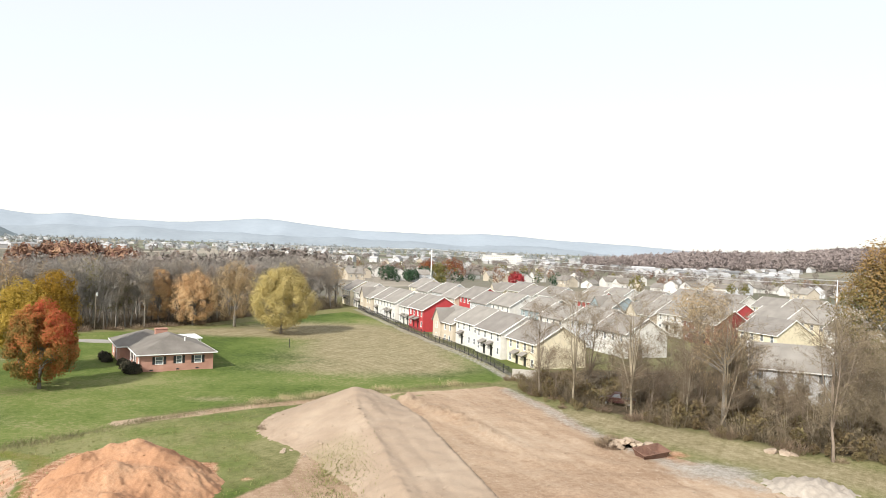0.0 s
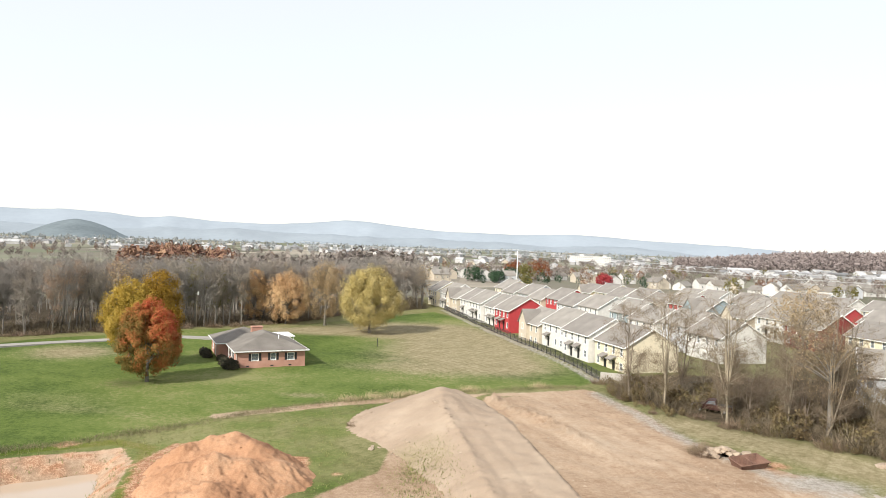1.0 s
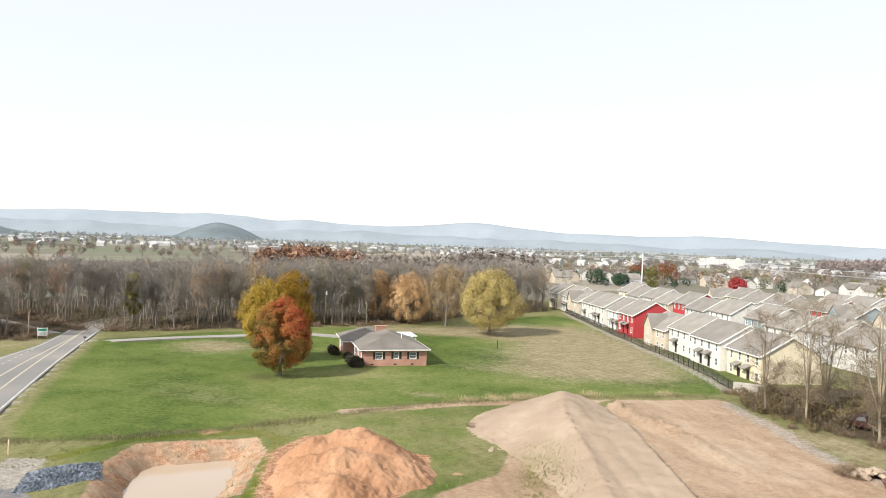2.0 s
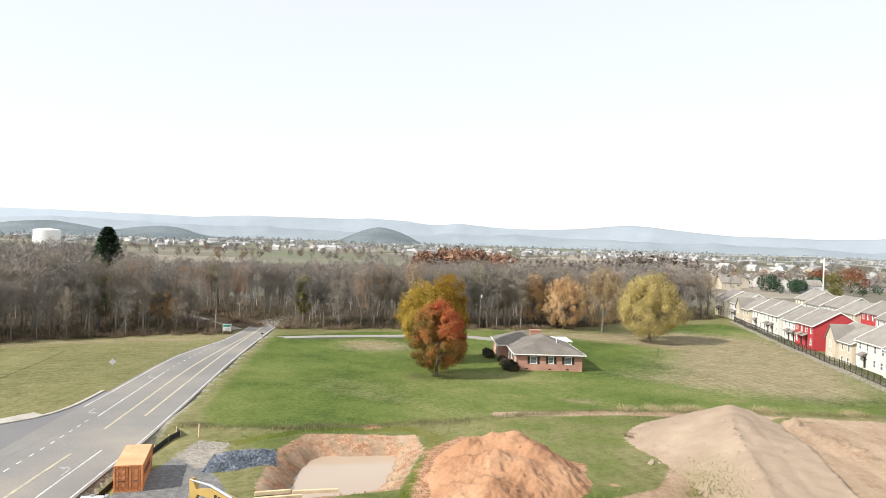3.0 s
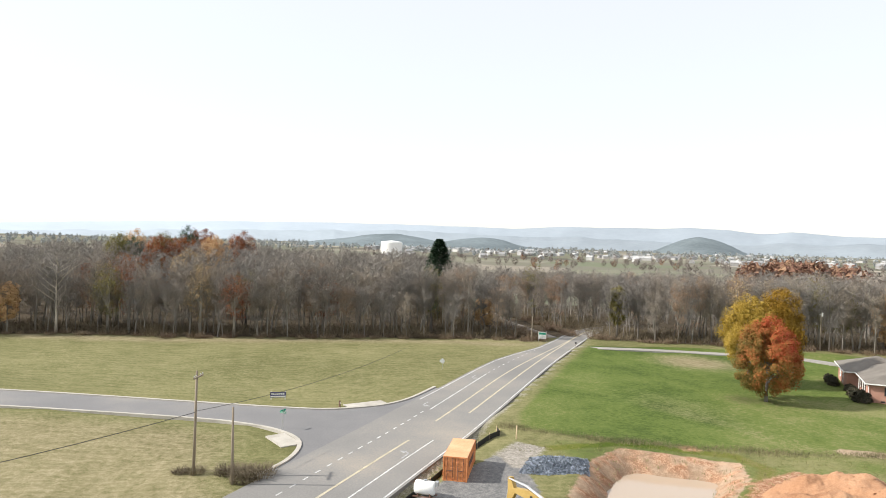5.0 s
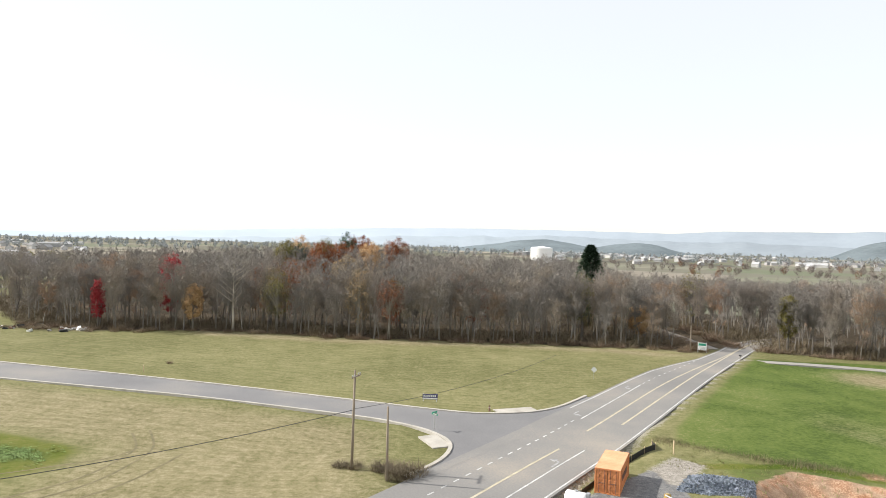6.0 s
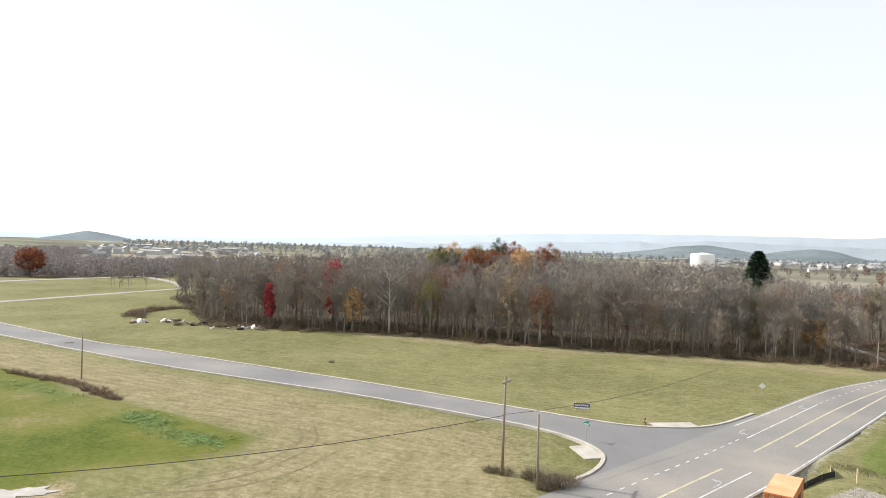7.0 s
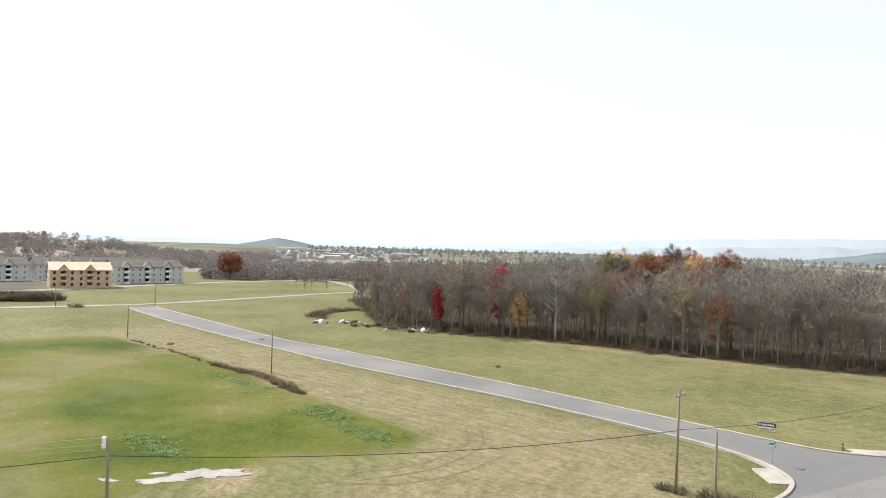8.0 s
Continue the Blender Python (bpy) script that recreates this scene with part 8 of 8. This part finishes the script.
def diamond(ob):
    part("plate", MB().add([(0, -0.04, 1.05), (0.52, -0.04, 1.57), (0, -0.04, 2.09), (-0.52, -0.04, 1.57), (0, -0.06, 1.05), (0.52, -0.06, 1.57), (0, -0.06, 2.09), (-0.52, -0.06, 1.57)],
                           [(0, 1, 2, 3), (7, 6, 5, 4), (0, 4, 5, 1), (1, 5, 6, 2), (2, 6, 7, 3), (3, 7, 4, 0)]), M["white_trim"], ob, "pale back of a diamond sign")


post_sign("road_sign", "diamond road sign on a metal post, seen from behind", -96.6, 67.3, 62, 1.9, diamond)


def street_plate(ob):
    part("plate", MB().box(-0.45, -0.015, 2.05, 0.45, 0.015, 2.25), M["green_sign"], ob, "green street name plate")
    part("plate", MB().box(-0.015, -0.45, 2.27, 0.015, 0.45, 2.47), M["green_sign"], ob, "green street name plate")
    for k in range(5):
        part("lettering_bar", MB().box(-0.36 + 0.15 * k, -0.02, 2.1, -0.26 + 0.15 * k, -0.016, 2.2), M["white_paint"], ob, "white lettering bar")


post_sign("street_sign", "green street name sign on a metal post", -74.9, 30.2, 30, 2.5, street_plate)

bd_scale = 0.84
bd = thing("billboard", "low dark blue sales board with white lettering bars", "sign", at=pose(-89.2, 35.2, tz(-89, 35), 0, 0, 68))
part("board", MB().slab(-1.25, -0.03, 0.35, 1.25, 0.03, 1.25, 0.01), M["blue_sign"], bd, "dark blue board")
part("panel", MB().box(-1.2, -0.036, 0.4, 1.2, -0.032, 0.62), M["white_paint"], bd, "white lower strip")
for k in range(7):
    part("lettering_bar", MB().box(-1.1 + 0.31 * k, -0.036, 0.8, -0.88 + 0.31 * k, -0.032, 1.08), M["white_paint"], bd, "white lettering bar")
for x in (-1.1, 1.1):
    part("post", MB().box(x - 0.05, 0.03, -0.2, x + 0.05, 0.13, 1.3), M["white_paint"], bd, "white post")
bd.scale = (bd_scale, bd_scale, bd_scale)

ws = thing("roadside_sign", "white board sign on two posts beside the road", "sign", at=pose(-115.9, 108.2, tz(-116, 108), 0, 0, 45))
part("board", MB().slab(-0.9, -0.04, 0.55, 0.9, 0.04, 2.15, 0.01), M["white_paint"], ws)
part("panel", MB().box(-0.75, -0.046, 1.5, 0.75, -0.042, 2.0), M["green_sign"], ws, "pale green picture panel")
for k in range(3):
    part("lettering_bar", MB().box(-0.6, -0.046, 0.75 + 0.22 * k, 0.6, -0.042, 0.85 + 0.22 * k), M["galv"], ws, "grey lettering bar")
for x in (-0.85, 0.85):
    part("post", MB().box(x - 0.05, 0.04, -0.2, x + 0.05, 0.14, 2.25), M["white_paint"], ws, "white post")

hy = thing("fire_hydrant", "small fire hydrant with a pale cap beside the kerb", "hydrant", at=pose(-81.5, 40.6, tz(-81.5, 40.6)))
part("barrel", MB().tube([(0, 0, -0.1), (0, 0, 0.08), (0, 0, 0.1), (0, 0, 0.6), (0, 0, 0.72), (0, 0, 0.82)], [0.17, 0.17, 0.12, 0.12, 0.1, 0.03], 12), M["rust"], hy, smooth=True)
part("cap", MB().tube([(-0.2, 0, 0.48), (0.2, 0, 0.48)], [0.06, 0.06], 8), M["white_paint"], hy)

mbx = thing("mailbox", "dark mailbox on a wooden post at the driveway", "mailbox", at=pose(-104.2, 107.0, tz(-104, 107), 0, 0, 40))
part("post", MB().box(-0.05, -0.05, -0.2, 0.05, 0.05, 1.05), M["pole_wood"], mbx)
part("box", MB().tube([(-0.25, 0, 1.17), (0.25, 0, 1.17)], [0.13, 0.13], 10), M["black"], mbx)

for x, y, h, lab in ((-59.0, 51.6, 1.5, "pale wooden survey stake in the grass"), (-31.0, 143.0, 1.8, "dark short post standing in the lawn"), (-120, -2, 1.1, "small white marker post in the field")):
    single("marker_post", MB().slab(-0.06, -0.06, -0.2, 0.06, 0.06, h, 0.01), M["lumber" if x < -50 else "black"], lab, "post", "marker posts", at=pose(x, y, tz(x, y)))


# ---- field: wheel tracks, puddle, debris heaps ----
M["track"] = mat("track", (0.115, 0.1, 0.05), (0.2, 0.17, 0.095), 0.8, 6, 0.95, 0.2)
for arc in ([(-66.0, -12.5), (-69.4, -6.6), (-73.7, -3.6), (-78.3, -1.9), (-84.0, -2.4)], [(-64.2, -11.6), (-67.9, -5.4), (-72.6, -2.1), (-78.0, -0.2), (-84.5, -0.6)],
            [(-62.9, -15.4), (-63.7, -8.2), (-67.4, -2.0), (-74.7, 2.6)], [(-73.0, -13.5), (-73.8, -9.9), (-74.4, -6.7), (-75.6, -3.8), (-78.3, -1.6)]):
    ln = spline(arc, 0.8)
    tk2 = strip(offset(ln, 0.13), offset(ln, -0.13), 0.014)
    tk2.v = [(x, y, z + tz(x, y)) for x, y, z in tk2.v]
    tagged(part("wheel_track", tk2, M["track"], None), "curved wheel track pressed into the dry field", "track", kind="structure")

def puddle(cx, cy, a, b2, deg, seed):
    g = random.Random(seed)
    ph = [g.uniform(0, 6.28) for _ in range(5)]
    ring = []
    for i in range(64):
        t = i / 64 * 6.2832
        k = 1 + 0.2 * math.sin(2 * t + ph[0]) + 0.16 * math.sin(5 * t + ph[1]) + 0.12 * math.sin(9 * t + ph[2]) + 0.08 * math.sin(15 * t + ph[3])
        u, v = math.cos(t) * a * k, math.sin(t) * b2 * k
        c, s2 = math.cos(radians(deg)), math.sin(radians(deg))
        ring.append((cx + u * c - v * s2, cy + u * s2 + v * c, 0))
    z = max(tz(x, y) for x, y, _ in ring) + 0.012
    mb = MB().add([(x, y, z) for x, y, _ in ring] + [(x, y, z - 0.25) for x, y, _ in ring], [tuple(range(64))] + [(i, 64 + i, 64 + (i + 1) % 64, (i + 1) % 64) for i in range(64)])
    tagged(part("puddle", mb, M["water_pale"], None), "shallow pale rain puddle in the field", "puddle", kind="structure")


puddle(-63.8, -25.6, 2.7, 1.45, 100, 3)
puddle(-61.4, -29.0, 2.2, 1.0, 115, 4)
puddle(-63.0, -30.6, 0.9, 0.3, 100, 6)
puddle(-60.4, -34.0, 0.9, 0.35, 80, 8)

def junk_mesh(seed):
    g = random.Random(seed)
    bm = bmesh.new()
    bmesh.ops.create_cube(bm, size=1)
    bmesh.ops.bevel(bm, geom=bm.edges[:], offset=0.12, segments=1, affect="EDGES")
    for v in bm.verts:
        v.co = Vector((v.co.x * 1.6, v.co.y, v.co.z * 0.7)) * g.uniform(0.75, 1.25)
    me = bpy.data.meshes.new("debris_block")
    bm.to_mesh(me)
    bm.free()
    return me


JUNK = []
for i, mm in enumerate(("white_paint", "concrete", "rust", "siding_white", "black")):
    me = junk_mesh(i)
    me.materials.append(M[mm])
    JUNK.append(me)
for cx, cy, n, sp in ((-188.5, -46, 12, 2.0), (-189, -38, 16, 2.0), (-184, -31, 7, 3.0), (-177, -21, 10, 3.2), (-175.5, -15.5, 6, 2.0)):
    for _ in range(n):
        x, y, s = cx + rr.gauss(0, sp * 0.6), cy + rr.gauss(0, sp * 0.6), rr.uniform(0.3, 1.0)
        o = tagged(new("debris_block", JUNK[rr.randrange(5)]), "broken white and rusty debris dumped by the woods", "debris", "dumped debris")
        o.matrix_basis = pose(x, y, tz(x, y) + s * 0.25, rr.uniform(-30, 30), rr.uniform(-30, 30), rr.uniform(0, 360))
        o.scale = (s, s, s)
for p in edge_points([(-183, -36), (-180, -27), (-174, -15), (-170, -2)], 2.2, 1.6, 12):
    brush_at(*p, wood_rng.uniform(0.5, 0.9))
for x, y, s in ((-206, -128, 1.3), (-205, -126, 1.1), (-140, -66, 0.5), (-150, -50, 0.5), (-128, 2, 0.4)):
    brush_at(x, y, s, label="low round brown bush in the field", group="field bushes")
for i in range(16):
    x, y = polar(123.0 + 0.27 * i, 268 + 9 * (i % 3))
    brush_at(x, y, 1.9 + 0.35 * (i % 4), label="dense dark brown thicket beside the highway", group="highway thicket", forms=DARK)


# ---- apartment blocks by the highway ----
def flats(l, wall_m, roof_m, label, finished=True):
    ob = thing("apartment_building", label, "building", "apartment blocks")
    e, r, w = 9.3, 13.0, 16.0
    mb = MB()
    holes = []
    for i in range(int(l / 4)):
        x = 2 + 4 * i
        for j in range(3):
            if i % 3 == 1:
                holes.append((x - 1.2, x + 1.2, 0.2 + 3 * j, 2.6 + 3 * j))
            else:
                holes.append((x - 0.6, x + 0.6, 0.9 + 3 * j, 2.4 + 3 * j))
    pierced(mb, Matrix(), l, -1, e, 0.3, holes)
    pierced(mb, pose(l, w, 0, 0, 0, 180), l, -1, e, 0.3, [])
    side_holes = [(x - 0.6, x + 0.6, 0.9 + 3 * j, 2.4 + 3 * j) for x in (3, 8, 13) for j in range(3)]
    pierced(mb, pose(l, 0.3, 0, 0, 0, 90), w - 0.6, -1, e, 0.3, side_holes)
    pierced(mb, pose(0, w - 0.3, 0, 0, 0, -90), w - 0.6, -1, e, 0.3, side_holes)
    for x in (0.02, l - 0.02):
        mb.add([(x, 0.3, e), (x, w - 0.3, e), (x, w / 2, r - 0.2)], [(0, 1, 2)])
    part("wall", mb, M[wall_m], ob)
    _, rf = gable_house(l, w, e, r, 0.6)
    rf.v = [(x + l / 2, y + w / 2, z) for x, y, z in rf.v]
    part("roof", rf, M[roof_m], ob)
    for i in range(int(l / 4)):
        x = 2 + 4 * i
        if i % 3 == 1:
            c, cr = gable_house(3.0, 5.0, e, r - 0.8, 0.4)
            c.v = [(y + x, xx + 0.6, z if z > 0 else e - 0.6) for xx, y, z in c.v]
            cr.v = [(y + x, xx + 0.6, z) for xx, y, z in cr.v]
            part("gable_wall", c, M[wall_m], ob)
            part("gable_roof", cr, M[roof_m], ob)
        for j in range(3):
            if i % 3 == 1:
                b2 = part("balcony", MB().box(x - 1.5, -1.2, 0.05 + 3 * j, x + 1.5, 0.3, 0.2 + 3 * j), M["white_trim" if finished else "lumber"], ob)
                part("balustrade", MB().box(x - 1.5, -1.2, 0.2 + 3 * j, x + 1.5, -1.15, 1.2 + 3 * j), M["white_trim" if finished else "lumber"], b2)
            elif finished:
                window(ob, pose(x, 0.05, 1.65 + 3 * j), 1.2, 1.5)
    if finished:
        for q in (0, 1):
            for x in (3, 8, 13):
                for j in range(3):
                    window(ob, pose(l - 0.05, 0.3 + x, 1.65 + 3 * j, 0, 0, 90) if q else pose(0.05, w - 0.3 - x, 1.65 + 3 * j, 0, 0, -90), 1.2, 1.5)
    part("foundation", MB().box(0.35, 0.35, -1, l - 0.35, w - 0.35, -0.1), M["concrete"], ob)
    return ob


fl = flats(40, "siding_grey", "shingle", "pale grey three-storey apartment block with gables")


def at_edge(ob, x, y, deg):
    ob.matrix_basis = pose(x, y, tz(x, y), 0, 0, deg)


at_edge(fl, -318, -178, 145)
fl.scale = (0.88, 0.88, 0.88)
copy_thing(fl, pose(-372, -215, tz(-372, -215), 0, 0, 140))
copy_thing(fl, pose(-331, -226, tz(-331, -226), 0, 0, 142))
copy_thing(fl, pose(-380, -238, tz(-380, -238), 0, 0, 135))
copy_thing(fl, pose(-300, -250, tz(-300, -250), 0, 0, 140))
copy_thing(fl, pose(-290, -290, tz(-290, -290), 0, 0, 130))
sh = flats(28, "sheathing", "sheathing_roof", "unfinished apartment block in bare wood sheathing", False)
at_edge(sh, -278, -184, 128)
sh.scale = (0.84, 0.84, 0.84)

# trees by the flats
leafy_tree("oak_tree", "round rust-brown oak beyond the highway", "leaf_rust", leafy_parts(41, 16, 8, 4, 5000, 0.4), pose(*polar(111.0, 430), tz(*polar(111.0, 430))))


def pickup():
    """An old dark pickup parked under the trees."""
    ob = thing("pickup_truck", "old dark maroon pickup truck parked under the trees", "truck", at=pose(26.4, 101.0, tz(26.4, 101.0), 0, 0, 160))

    def prism(pts, y0, y1):
        k = len(pts)
        return MB().add([(x, y0, z) for x, z in pts] + [(x, y1, z) for x, z in pts], [tuple(range(k)), tuple(range(2 * k - 1, k - 1, -1))] + [(i, k + i, k + (i + 1) % k, (i + 1) % k) for i in range(k)])
    part("body", prism([(-2.6, 0.45), (2.6, 0.45), (2.65, 0.8), (2.5, 1.0), (1.1, 1.12), (-0.6, 1.12), (-0.6, 1.05), (-2.6, 1.05)], -0.92, 0.92), M["dark_paint"], ob, "dark maroon body")
    cab = part("cab", prism([(-0.6, 1.12), (1.1, 1.12), (0.55, 1.75), (-0.45, 1.78)], -0.8, 0.8), M["dark_paint"], ob, "dark maroon cab")
    for y0, y1 in ((-0.815, -0.802), (0.802, 0.815)):
        part("side_window", prism([(-0.45, 1.2), (0.85, 1.2), (0.45, 1.66), (-0.35, 1.68)], y0, y1), M["glass"], cab)
    part("bed", MB().box(-2.5, -0.78, 1.06, -0.7, 0.78, 1.09), M["black"], ob)
    for x in (-1.6, 1.65):
        for y in (-0.85, 0.85):
            w = part("wheel", MB().tube([(x, y - 0.11, 0.36), (x, y - 0.08, 0.36), (x, y + 0.08, 0.36), (x, y + 0.11, 0.36)], [0.3, 0.36, 0.36, 0.3], 14), M["black"], ob, "black tyre")
            part("rim", MB().tube([(x, y - 0.12, 0.36), (x, y + 0.12, 0.36)], [0.19, 0.19], 10), M["galv"], w)
    part("bumper", MB().slab(2.62, -0.9, 0.45, 2.72, 0.9, 0.6, 0.02), M["galv"], ob)
    for y in (-0.65, 0.65):
        part("headlight", MB().tube([(2.6, y, 0.82), (2.68, y, 0.82)], [0.11, 0.11], 10), M["white_trim"], ob)


pickup()


# thin green weeds on the soil heap's western foot
hrng = random.Random(14)
hw = MB()
wx, wy = np.random.RandomState(14).normal(-9.5, 2.4, 3400), np.random.RandomState(15).normal(66.0, 3.6, 3400)
wz = np.maximum(brown_heap(wx, wy), -0.15) - 0.03
for x, y, z, g in zip(wx.tolist(), wy.tolist(), wz.tolist(), green_wash(wx, wy).tolist()):
    a, hh = hrng.uniform(0, 6.28), hrng.uniform(0.08, 0.22)
    dx, dy = math.cos(a) * 0.05, math.sin(a) * 0.05
    if hrng.random() < g + 0.15:
        hw.add([(x - dx, y - dy, z - 0.1), (x + dx, y + dy, z - 0.1), (x + hrng.gauss(0, .08), y + hrng.gauss(0, .08), z + hh)], [(0, 1, 2)])
single("sparse_weeds", hw, M["weed_green"], "thin pale green weeds on the soil heap", "grass", kind="stuff")
